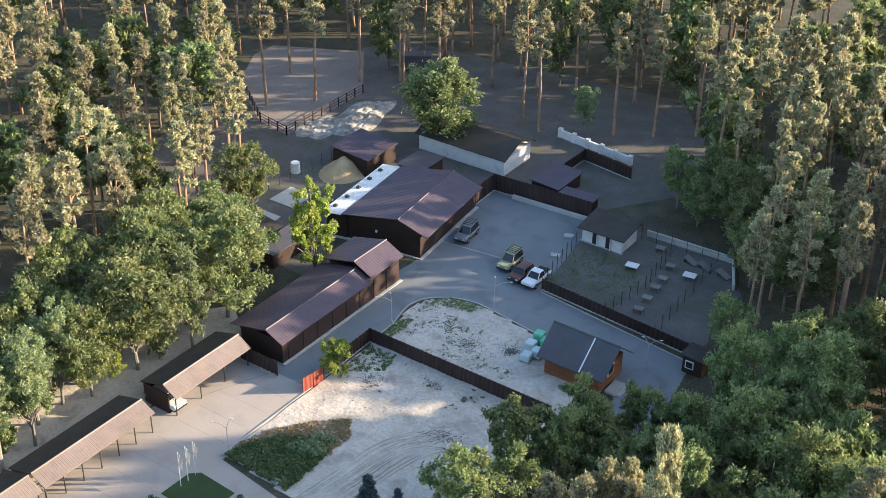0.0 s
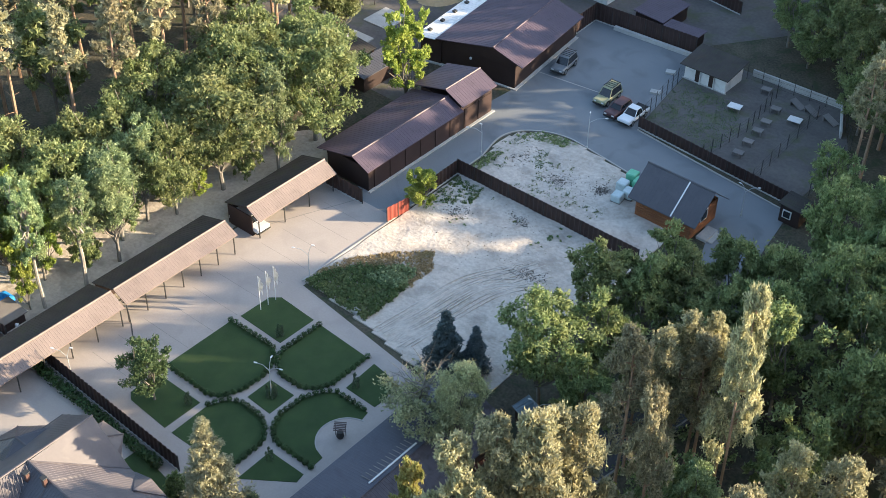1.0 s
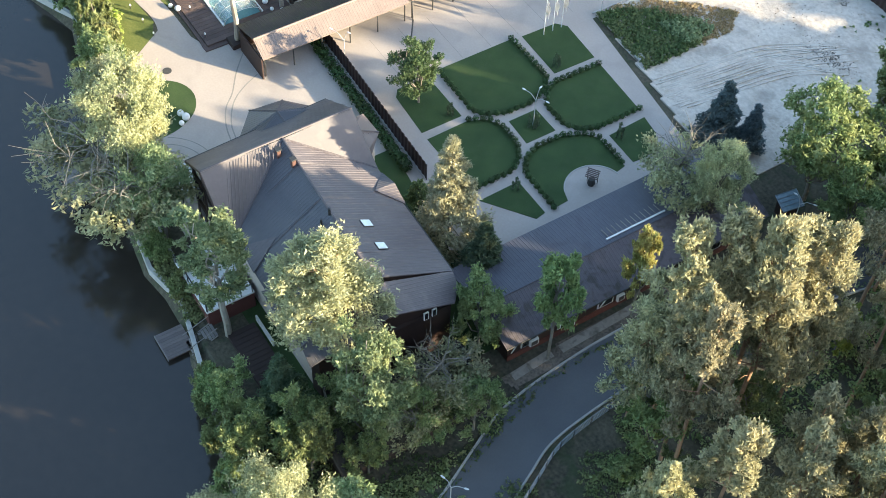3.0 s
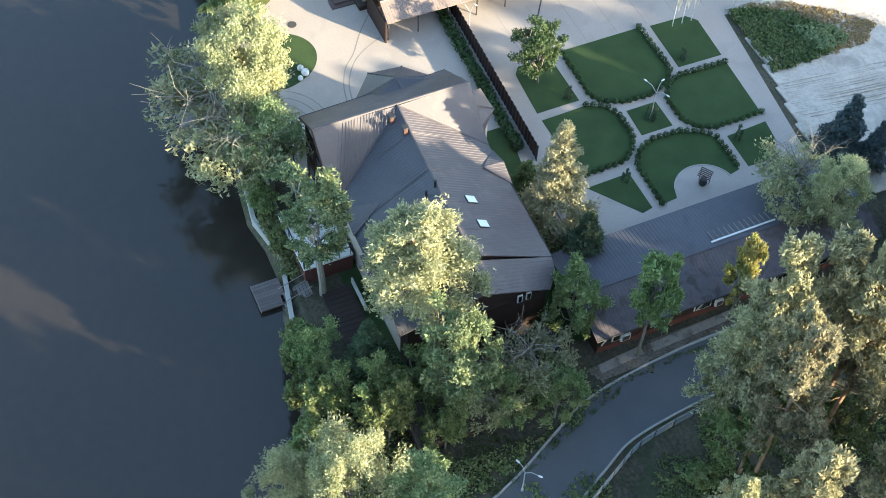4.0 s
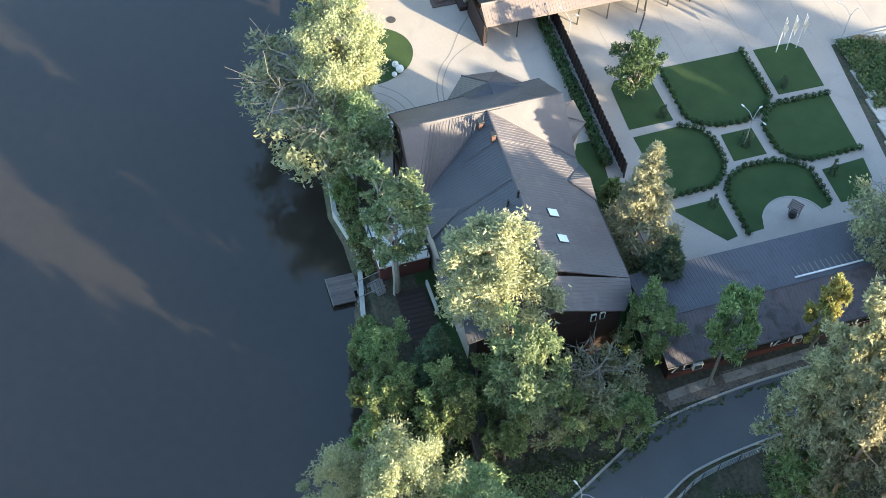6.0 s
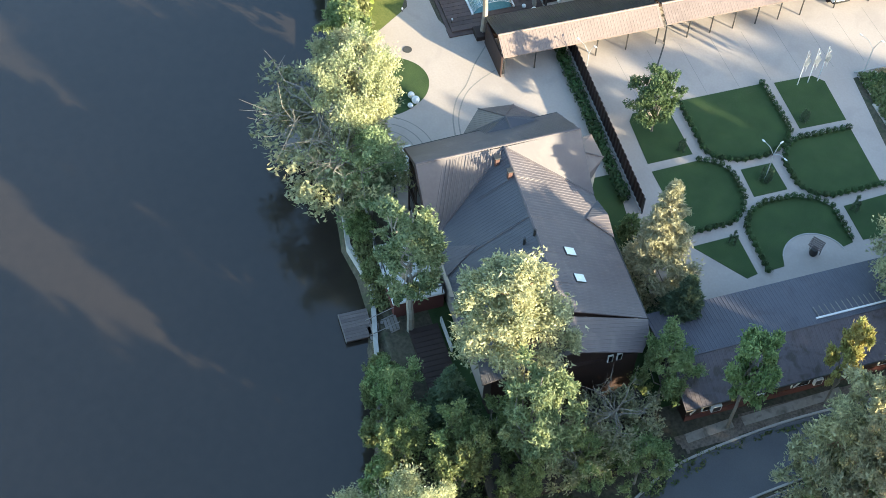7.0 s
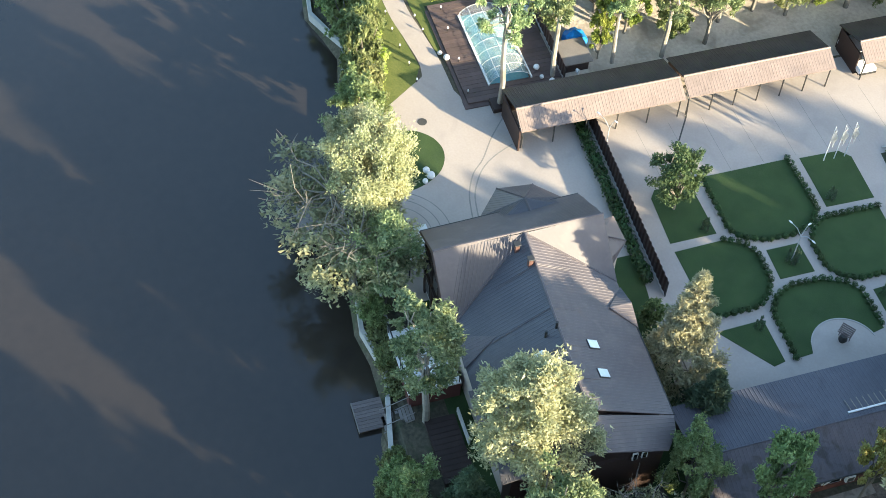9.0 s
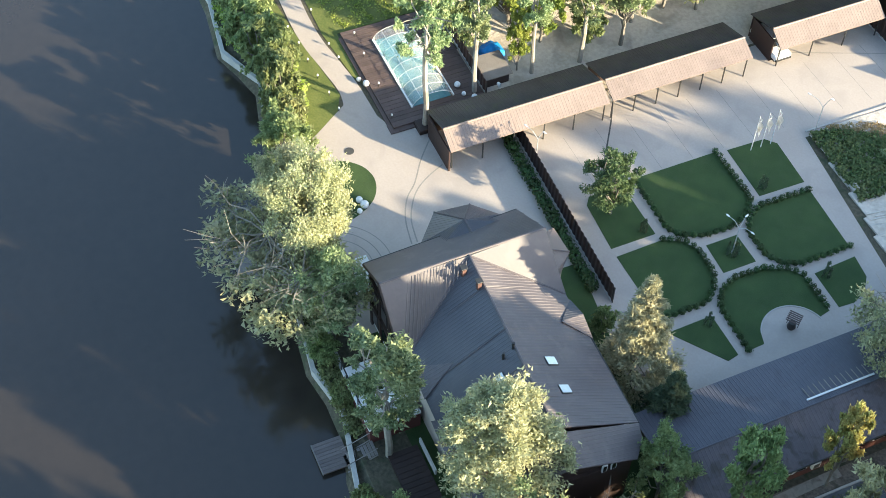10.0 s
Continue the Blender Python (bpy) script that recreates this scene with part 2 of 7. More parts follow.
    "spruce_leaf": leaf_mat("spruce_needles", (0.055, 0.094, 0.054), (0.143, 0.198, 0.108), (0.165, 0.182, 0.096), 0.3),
    "blue_leaf": leaf_mat("blue_spruce_needles", (0.085, 0.120, 0.128), (0.187, 0.240, 0.248), (0.153, 0.176, 0.168), 0.3),
    # spruce needles again, pale yellow to paint the sun on them
    "sunlit_spruce": leaf_mat("sunny_spruce_needles", (0.291, 0.300, 0.173), (0.601, 0.600, 0.377), (0.621, 0.580, 0.367), 0.42),
    "pale_leaf": leaf_mat("pale_olive_leaves", (0.185, 0.206, 0.108), (0.556, 0.567, 0.335), (0.597, 0.546, 0.313), 0.45),
    "rust_leaf": leaf_mat("rusty_leaves", (0.22, 0.20, 0.07), (0.56, 0.54, 0.22), (0.52, 0.30, 0.11), 0.45),
    "hedge_leaf": leaf_mat("box_hedge_leaves", (0.025, 0.055, 0.017), (0.055, 0.100, 0.031), (0.060, 0.090, 0.022), 0.2),
    "weed_leaf": leaf_mat("weed_leaves", (0.070, 0.120, 0.039), (0.170, 0.230, 0.088), (0.240, 0.240, 0.110), 0.35),
}
M["cover"] = glass_mat("pool_cover_polycarbonate", (0.90, 0.94, 0.95), 0.2)


# ---- building helpers ----
def obj(name, bm, material, parent=None, label=""):
    me = bpy.data.meshes.new(name)
    bm.to_mesh(me)
    bm.free()
    me.materials.append(material)
    ob = new(name, me)
    ob.parent = parent
    if label:
        ob["label"] = label
    return ob


def part(name, bm, material, parent, label=""):
    return obj(name, bm, material, parent, label)


def thing(name, label, category, group="", kind="", at=(0, 0, 0), turn=0.0):
    ob = new(name)
    ob.empty_display_size = 0.3
    ob.matrix_basis = pose(*at, 0, 0, turn)
    return tagged(ob, label, category, group, kind)


def setting(ob, label, category=""):
    return tagged(ob, label, category or ob.name.split(".")[0].replace("_", " "), "", "structure")


def add_box(bm, x0, y0, z0, x1, y1, z1, bevel=0.0):
    r = bmesh.ops.create_cube(bm, size=1, matrix=Matrix.LocRotScale(((x0 + x1) / 2, (y0 + y1) / 2, (z0 + z1) / 2), None, (abs(x1 - x0), abs(y1 - y0), abs(z1 - z0))))
    if bevel:
        edges = list({e for v in r["verts"] for e in v.link_edges})
        bmesh.ops.bevel(bm, geom=edges, offset=bevel, segments=1, affect="EDGES")
    return bm


def box(*a, bevel=0.0):
    return add_box(bmesh.new(), *a, bevel=bevel)


def prism(bm, pts, z0, z1):
    """An upright prism over a plan outline."""
    low = [bm.verts.new((x, y, z0)) for x, y in pts]
    top = [bm.verts.new((x, y, z1)) for x, y in pts]
    n = len(pts)
    faces = [bm.faces.new(top), bm.faces.new(low[::-1])]
    faces += [bm.faces.new((low[i], low[(i + 1) % n], top[(i + 1) % n], top[i])) for i in range(n)]
    bmesh.ops.recalc_face_normals(bm, faces=faces)
    return bm


def slab(bm, pts, thick):
    """A flat plate of any outline in space, thick downwards."""
    top = [bm.verts.new(p) for p in pts]
    low = [bm.verts.new((p[0], p[1], p[2] - thick)) for p in pts]
    n = len(pts)
    faces = [bm.faces.new(top), bm.faces.new(low[::-1])]
    faces += [bm.faces.new((low[i], low[(i + 1) % n], top[(i + 1) % n], top[i])) for i in range(n)]
    bmesh.ops.recalc_face_normals(bm, faces=faces)
    return bm


def tube(bm, p, q, r0, r1, sides=6):
    """A tapered round bar from p to q."""
    p, q = Vector(p), Vector(q)
    d = (q - p).normalized()
    u = d.cross((0, 0, 1) if abs(d.z) < 0.9 else (1, 0, 0)).normalized()
    v = d.cross(u)
    ring = []
    for c, r in ((p, r0), (q, r1)):
        ring.append([bm.verts.new(c + (u * math.cos(k * math.tau / sides) + v * math.sin(k * math.tau / sides)) * r) for k in range(sides)])
    for k in range(sides):
        bm.faces.new((ring[0][k], ring[0][(k + 1) % sides], ring[1][(k + 1) % sides], ring[1][k]))
    bm.faces.new(ring[1])
    bm.faces.new(ring[0][::-1])
    return bm


def rib_lines(pts, pitch, high=0.016, wide=0.07, first=0):
    """The raised ribs of profiled sheet on one roof plane, running down the slope. pts[first], pts[first + 1] is the eave."""
    bm = bmesh.new()
    a, b = pts[first], pts[(first + 1) % len(pts)]
    e = (b - a).normalized()
    nrm = Vector((0, 0, 0))
    for i in range(len(pts)):
        nrm += (pts[i] - pts[0]).cross(pts[(i + 1) % len(pts)] - pts[0])
    nrm.normalize()
    if nrm.z < 0:
        nrm = -nrm
    s = nrm.cross(e)
    flat = [((p - a).dot(e), (p - a).dot(s)) for p in pts]
    lo, hi = min(f[0] for f in flat), max(f[0] for f in flat)
    u = lo + pitch / 2
    while u < hi:
        cuts = []
        for i in range(len(flat)):
            (u0, v0), (u1, v1) = flat[i], flat[(i + 1) % len(flat)]
            if (u0 - u) * (u1 - u) < 0:
                cuts.append(v0 + (v1 - v0) * (u - u0) / (u1 - u0))
        if len(cuts) >= 2:
            v0, v1 = min(cuts) + 0.02, max(cuts) - 0.02
            if v1 - v0 > 0.1:
                low = [a + e * (u + du) + s * v + nrm * 0.001 for du, v in ((-wide / 2, v0), (wide / 2, v0), (wide / 2, v1), (-wide / 2, v1))]
                top = [a + e * (u + du) + s * v + nrm * high for du, v in ((-wide / 4, v0), (wide / 4, v0), (wide / 4, v1), (-wide / 4, v1))]
                lv, tv = [bm.verts.new(p) for p in low], [bm.verts.new(p) for p in top]
                bm.faces.new(tv)
                for i in range(4):
                    bm.faces.new((lv[i], lv[(i + 1) % 4], tv[(i + 1) % 4], tv[i]))
        u += pitch
    return bm


def roof_slope(parent, pts, material, thick=0.1, pitch=0.4, first=0, name="roof_slope", label=""):
    """One roof plane of profiled sheet: a plate and its ribs."""
    pts = [Vector(p) for p in pts]
    plate = part(name, slab(bmesh.new(), pts, thick), M[material], parent, label)
    tagged(part("roof_ribs", rib_lines(pts, pitch, first=first), M[material], plate), kind="stuff")
    return plate


def ridge_cap(parent, p, q, material, r=0.1):
    up = Vector((0, 0, 0.03))
    return part("ridge_cap", tube(bmesh.new(), Vector(p) + up, Vector(q) + up, r, r, 6), M[material], parent)


def strip(points, width):
    """The outline of a band of a given width along a line."""
    left, right = [], []
    for i, p in enumerate(points):
        a = Vector(points[max(i - 1, 0)])
        b = Vector(points[min(i + 1, len(points) - 1)])
        d = (b - a).normalized()
        nrm = Vector((-d.y, d.x)) * width / 2
        left.append(tuple(Vector(p) + nrm))
        right.append(tuple(Vector(p) - nrm))
    return left + right[::-1]


def smooth(points, n=6):
    """A Catmull-Rom curve through plan points."""
    out = []
    pts = [Vector(p) for p in points]
    for i in range(len(pts) - 1):
        p0, p1, p2, p3 = pts[max(i - 1, 0)], pts[i], pts[i + 1], pts[min(i + 2, len(pts) - 1)]
        for k in range(n):
            t = k / n
            out.append(tuple(0.5 * (2 * p1 + (p2 - p0) * t + (2 * p0 - 5 * p1 + 4 * p2 - p3) * t * t + (3 * p1 - p0 - 3 * p2 + p3) * t ** 3)))
    out.append(tuple(pts[-1]))
    return out

# ---- ground, lake, surfaces ----
SHORE = ((-400, -34), (-70, -31), (-46, -29.8), (-38.6, -30.8), (-33.7, -28.9), (-24, -31.2), (-14, -33.8), (-7, -34.6), (-2.7, -35.2), (1.5, -34.4),
         (9, -36), (16, -37.5), (27, -41), (36, -54), (42, -90), (60, -400))
SX, SY = [p[0] for p in SHORE], [p[1] for p in SHORE]


def shore_y(x):
    return float(np.interp(x, SX, SY))


def land_z(x, y):
    d = shore_y(x) - y
    if d > 0:
        return -min(3.2, 0.5 + d * 0.9)
    if -30 < x < 24 and -40 < y < 100:
        return 0.0
    if -72 < x < -29 and -36 < y < 36:
        return -0.03
    if -76 < x < 24 and 40 < y < 122:
        return 0.0
    away = max(-30 - x, x - 24, y - 100, 0)
    return 0.35 * min(1, away / 15) * noise.noise((x * 0.08, y * 0.08, 3.1)) - 0.05


def steps(a, b, s, far=(300, 800, 2500)):
    return [-f for f in far[::-1]] + list(np.arange(a, b + 0.01, s)) + list(far)


gx = steps(-132, 132, 3.0)
gy = sorted(set(steps(-132, 132, 4.0) + list(np.arange(-46, -26, 0.8))))
gv = [(x, y, land_z(x, y)) for y in gy for x in gx]
nx = len(gx)
gf = [(j * nx + i, j * nx + i + 1, (j + 1) * nx + i + 1, (j + 1) * nx + i) for j in range(len(gy) - 1) for i in range(nx - 1)]
gme = bpy.data.meshes.new("ground")
gme.from_pydata(gv, [], gf)
gme.materials.append(M["forest_floor"])
ground = setting(new("ground", gme), "brown forest floor with moss and needle litter", "ground")

bm = bmesh.new()
for f in ((-2500, -2500, 2500, -20),):
    vs = [bm.verts.new((x, y, -1.1)) for x, y in ((f[0], f[1]), (f[2], f[1]), (f[2], f[3]), (f[0], f[3]))]
    bm.faces.new(vs)
lake = setting(obj("water", bm, M["water"]), "dark still lake water reflecting the sky", "lake")


def surface(name, pts, top, material, label, category, deep=0.35):
    return setting(obj(name, prism(bmesh.new(), pts, -deep, top), material), label, category)


surface("pavement", [(-25.5, -26.5), (-23, -30.5), (-4, -31.5), (-4, -12), (13, -14.5), (12, 10.2), (7.7, 10.6), (-8.7, 12.8), (-9.2, 27.0), (-20.5, 27.0), (-20.5, -13.6), (-23.6, -13.6), (-23.6, -20.2), (-25.5, -20.9), (-29.4, -21.0)],
        0.02, M["paving"], "pale beige paved yard with faint stains", "pavement")
# same concrete as the pavement, coloured for the shade lying on it
surface("road", [(-16, 27.004), (-9.35, 27.004), (-9.5, 42), (-10.3, 46), (-9.6, 48.6), (-7.2, 50.6), (-4.5, 51.4), (-2.2, 51.3), (5.4, 50.1), (15.5, 48.5), (17.5, 46), (19, 42), (24, 42), (22, 55.2), (12, 56.6), (1, 58), (0.3, 60), (-1.7, 72.8), (-3.6, 77), (-18, 76.4), (-17.4, 71), (-15.5, 56), (-16, 50)],
        0.015, M["asphalt"], "yard paving between the sheds and the fence, blue-grey for shade", "road")
surface("path", strip(smooth([(-70, -25), (-52, -22.8), (-38.4, -23.0), (-33, -22.4), (-29.0, -22.0), (-25, -23.0)]), 1.9), 0.016, M["paving"], "pale paved garden path", "path")
surface("access_road", strip(smooth([(36, -42), (31, -31), (28.6, -25), (26.6, -21), (25.0, -17.5), (24.15, -12), (23.85, -6), (24.2, 2), (26.5, 14), (29, 30), (23.5, 44)]), 4.3), 0.03, M["road_asphalt"], "dark asphalt access road with pale kerbs", "road")
# trampled outer ground
surface("bare_ground", [(-62, 45), (-22, 44), (-28, 53), (-30, 70), (-18, 78), (-4, 79), (8, 96), (-10, 118), (-60, 112), (-72, 84)], 0.006, M["soil"], "grey trampled earth behind the sheds", "ground", 0.2)
surface("sandy_strip", [(-29, -13), (-20.8, -13), (-20.8, 30), (-27, 34), (-38, 20), (-36, -4)], 0.008, M["sand"], "pale sandy strip behind the carports", "ground", 0.2)
surface("lawn", [(-58, -22.4), (-45, -21.5), (-37, -21.7), (-31, -21.1), (-29.8, -20.6), (-36.8, -20.4), (-37, -6), (-58, -4)], 0.01, M["meadow"], "sunlit lawn beside the pool deck", "lawn", 0.2)
surface("lawn", [(-46, -29), (-46, -24.4), (-38.4, -24.0), (-33, -23.4), (-29.2, -23.0), (-26.4, -24.4), (-25.6, -26), (-24.6, -28), (-26, -29.8), (-34, -28)], 0.01, M["meadow"], "lawn along the lake bank", "lawn", 0.2)
surface("lawn", smooth([(-21.5, -28), (-21.8, -26), (-20.4, -24.3), (-18.4, -23.9), (-16.4, -25), (-15.2, -27.6), (-16, -29.5), (-21.5, -28)]), 0.035, M["grass"], "dark green lawn island in the paving", "lawn", 0.2)
surface("enclosure_ground", [(0.5, 59), (-1.6, 73), (-2, 78), (17, 78), (22, 69), (21.5, 57.2)], 0.012, M["soil"], "worn earth and grass of the dog run", "ground", 0.2)
surface("garden_bed", [(-4, -31), (18, -31), (18, -12.5), (-4, -12.5)], 0.008, M["grass"], "shaded strip of grass beside the house", "lawn", 0.2)

# the sand lot, with heaps and hollows
SAND = [(-9.2, 13.3), (-1, 12.4), (7.7, 10.9), (15, 13), (15, 48.3), (5.4, 49.9), (-2.2, 51.1), (-4.4, 51.2), (-7.1, 50.4), (-9.4, 48.5), (-10.1, 46), (-9.3, 42), (-9.15, 27)]


def inside(x, y, pts):
    c = False
    for i in range(len(pts)):
        (x0, y0), (x1, y1) = pts[i], pts[i - 1]
        if (y0 > y) != (y1 > y) and x < (x1 - x0) * (y - y0) / (y1 - y0) + x0:
            c = not c
    return c


def rough_patch(name, pts, step, height, material, label, category, base=0.03, scale=0.35):
    """A patch of uneven ground inside an outline."""
    xs = np.arange(min(p[0] for p in pts), max(p[0] for p in pts) + step, step)
    ys = np.arange(min(p[1] for p in pts), max(p[1] for p in pts) + step, step)
    bm = bmesh.new()
    grid = {}
    for i, x in enumerate(xs):
        for j, y in enumerate(ys):
            if inside(x, y, pts):
                h = 0.5 + 0.5 * noise.fractal((x * scale, y * scale, 1.7), 0.9, 2.1, 4)
                grid[i, j] = bm.verts.new((x, y, base + height * max(0, h)))
    for (i, j) in grid:
        q = [grid.get(k) for k in ((i, j), (i + 1, j), (i + 1, j + 1), (i, j + 1))]
        if all(q):
            bm.faces.new(q)
    edge = [e for e in bm.edges if len(e.link_faces) == 1]
    low = bmesh.ops.extrude_edge_only(bm, edges=edge)["geom"]
    for v in low:
        if isinstance(v, bmesh.types.BMVert):
            v.co.z = -0.2
    bmesh.ops.recalc_face_normals(bm, faces=bm.faces)
    return setting(obj(name, bm, material), label, category)


rough_patch("sand_lot", SAND, 0.4, 0.22, M["sand"], "pale trampled sand lot with tyre tracks", "sand")


def kerb(points, width=0.16, high=0.12):
    return setting(obj("kerb", prism(bmesh.new(), strip(points, width), -0.1, high), M["kerb"]), "pale concrete kerb", "kerb")


kerb([(-9.25, 13.2), (-9.2, 27), (-9.45, 42)])
kerb(smooth([(-9.45, 42), (-10.25, 46), (-9.5, 48.6), (-7.1, 50.55), (-4.5, 51.3), (-2.2, 51.2), (5.4, 50.05), (15.4, 48.5)]))
kerb([(0.8, 58.0), (11.9, 56.55), (21.7, 55.3)])
RC = smooth([(36, -42), (31, -31), (28.6, -25), (26.6, -21), (25.0, -17.5), (24.15, -12), (23.85, -6), (24.2, 2), (26.5, 14), (29, 30)])
band = strip(RC, 4.5)
kerb(band[:len(RC)], 0.17, 0.14)
kerb(band[len(RC):], 0.15, 0.12)


# ---- formal garden ----
def arc(cx, cy, r, a0, a1, n=10):
    return [(cx + r * math.cos(radians(a0 + (a1 - a0) * k / n)), cy + r * math.sin(radians(a0 + (a1 - a0) * k / n))) for k in range(n + 1)]


LAWN_N = [(-10.2, -3.6), (-10.2, 4.5), (-4.4, 4.5), (-3.1, 3.4), (-2.3, 1.4), (-2.4, -1.2), (-3.2, -3.0), (-4.2, -3.7)]
LAWN_E = [(-3.4, 4.6), (-3.3, 9.7), (3.2, 9.3), (3.2, 4.6), (2.6, 3.2), (1.4, 2.4), (-1.2, 2.3), (-2.6, 3.2)]
LAWN_W = [(-3.3, -8.9), (-3.4, -4.6), (-2.6, -3.1), (-1.4, -2.4), (1.3, -2.5), (2.7, -3.3), (3.6, -4.7), (3.7, -8.8)]
LAWN_S = [(8.8, -3.9), (4.4, -3.8), (3.0, -2.8), (2.3, -1.2), (2.4, 1.6), (3.2, 3.3), (4.2, 4.1), (8.0, 4.1), (8.2, 3.1)] + arc(8.9, 0.4, 2.75, 100, 245, 14) + [(8.7, -2.4)]
LAWNS = [LAWN_N, LAWN_E, LAWN_W, LAWN_S,
         [(-10.0, 5.6), (-9.9, 9.3), (-9.0, 10.1), (-4.3, 9.8), (-4.4, 5.4)],
         [(-1.5, -1.55), (-1.5, 1.35), (1.5, 1.35), (1.5, -1.7)],
         [(-9.9, -8.0), (-9.1, -8.6), (-4.2, -8.9), (-4.2, -4.8), (-9.9, -4.8)],
         [(4.9, -8.8), (4.8, -4.8), (8.8, -4.8), (9.0, -5.8)],
         [(4.4, 5.1), (4.2, 9.1), (6.3, 8.8), (7.5, 7.8), (8.1, 6.4), (8.0, 5.0)]]
for pts in LAWNS:
    surface("lawn", pts, 0.06, M["grass"], "clipped dark green lawn of the formal garden", "lawn", 0.1)


def leaves(rng, centres, radii, count, size, long=1.6, squash=1.0, shell=0.55, out_bias=0.5):
    """Loose leaves round clump centres, as rhombs: (verts, faces)."""
    k = rng.integers(0, len(centres), count)
    d = rng.normal(size=(count, 3))
    d /= np.linalg.norm(d, axis=1)[:, None]
    r = radii[k] * (shell + (1 - shell) * rng.random(count))
    c = centres[k] + d * r[:, None] * (1, 1, squash)
    nrm = d * (out_bias + 0.55) + rng.normal(size=(count, 3)) * 0.45 + (0, 0, 0.45)
    nrm /= np.linalg.norm(nrm, axis=1)[:, None]
    u = np.cross(nrm, rng.normal(size=(count, 3)))
    u /= np.linalg.norm(u, axis=1)[:, None]
    v = np.cross(nrm, u)
    s = size * (0.6 + 0.8 * rng.random(count))[:, None]
    vs = np.stack([c - u * s * long / 2, c + v * s / 2 - u * s * 0.1, c + u * s * long / 2 + nrm * s * 0.12, c - v * s / 2 - u * s * 0.1], 1).reshape(-1, 3)
    return vs, np.arange(count * 4).reshape(-1, 4)


def leaf_mesh(name, vs, fs, material):
    me = bpy.data.meshes.new(name)
    me.vertices.add(len(vs))
    me.vertices.foreach_set("co", np.asarray(vs, np.float32).ravel())
    n, k = fs.shape
    me.loops.add(n * k)
    me.loops.foreach_set("vertex_index", np.asarray(fs, np.int32).ravel())
    me.polygons.add(n)
    me.polygons.foreach_set("loop_start", np.arange(n, dtype=np.int32) * k)
    me.update(calc_edges=True)
    me.materials.append(material)
    return me


def sprays(rng, centres, radii, count, size, per=8, long=2.2, squash=0.75, rise=0.35, loose=0.42):
    """Leaves in small twig-end sprays round each clump centre, three-cornered: (verts, faces)."""
    m = len(centres) * per
    k = np.repeat(np.arange(len(centres)), per)
    d = rng.normal(size=(m, 3)) + (0, 0, 0.25)
    d /= np.linalg.norm(d, axis=1)[:, None]
    rr = radii[k] * (0.35 + 0.75 * rng.random(m))
    tip = centres[k] + d * rr[:, None] * (1, 1, squash)
    way = d + (0, 0, rise)
    j = rng.integers(0, m, count)
    off = np.clip(rng.normal(size=(count, 3)), -1.7, 1.7) * (radii[k][j] * loose)[:, None]
    off -= way[j] * (rng.random(count) ** 2 * radii[k][j] * 0.55)[:, None]
    c = tip[j] + off * (1, 1, 0.8)
    u = way[j] * 0.8 + rng.normal(size=(count, 3)) * 0.65
    u /= np.linalg.norm(u, axis=1)[:, None]
    v = np.cross(u, rng.normal(size=(count, 3)) * 0.8 + d[j])
    v /= np.linalg.norm(v, axis=1)[:, None]
    s = size * (0.6 + 0.8 * rng.random(count))[:, None]
    vs = np.stack([c - u * s * long * 0.4 - v * s * 0.5, c + u * s * long * 0.6, c - u * s * long * 0.3 + v * s * 0.5], 1).reshape(-1, 3)
    return vs, np.arange(count * 3).reshape(-1, 3)


def clipped_ball(seed, r, count, size, material):
    """A clipped round bush: a close shell of small leaves."""
    rng = np.random.default_rng(seed)
    c = np.vstack([[(0, 0, r * 0.9)], rng.normal(size=(8, 3)) * r * 0.16 + (0, 0, r * 0.85)])
    return leaf_mesh("foliage", *leaves(rng, c, np.full(9, r * 0.88), count, size, 1.3, 0.95, 0.8), material)


HEDGE = [clipped_ball(40 + k, 0.31, 190, 0.085, M["hedge_leaf"]) for k in range(3)]
hedge_seed = random.Random(5)


def hedge_row(points, gap, scale, label, group):
    total = 0.0
    for a, b in zip(points, points[1:]):
        a, b = Vector(a), Vector(b)
        length = (b - a).length
        while total < length:
            p = a.lerp(b, total / length)
            ob = new("hedge_bush", hedge_seed.choice(HEDGE))
            s = scale * hedge_seed.uniform(0.92, 1.08)
            ob.matrix_basis = Matrix.LocRotScale((p.x, p.y, 0.02), Euler((0, 0, hedge_seed.uniform(0, 6))), (s, s, s))
            tagged(ob, label, "bush", group)
            total += gap
        total -= length


BOX = "small clipped round box bush edging a lawn"
for row in (LAWN_N[1:] + LAWN_N[:1], LAWN_E[2:] + LAWN_E[:2], LAWN_W[1:7] + LAWN_W[7:], LAWN_S[:8]):
    hedge_row(row, 0.66, 1.0, BOX, "box bushes edging the lawns")
hedge_row([(-18.5, -11.6), (-1.0, -12.3)], 0.75, 1.9, "dark clipped hedge bush along the garden fence", "hedge bushes along the fence")


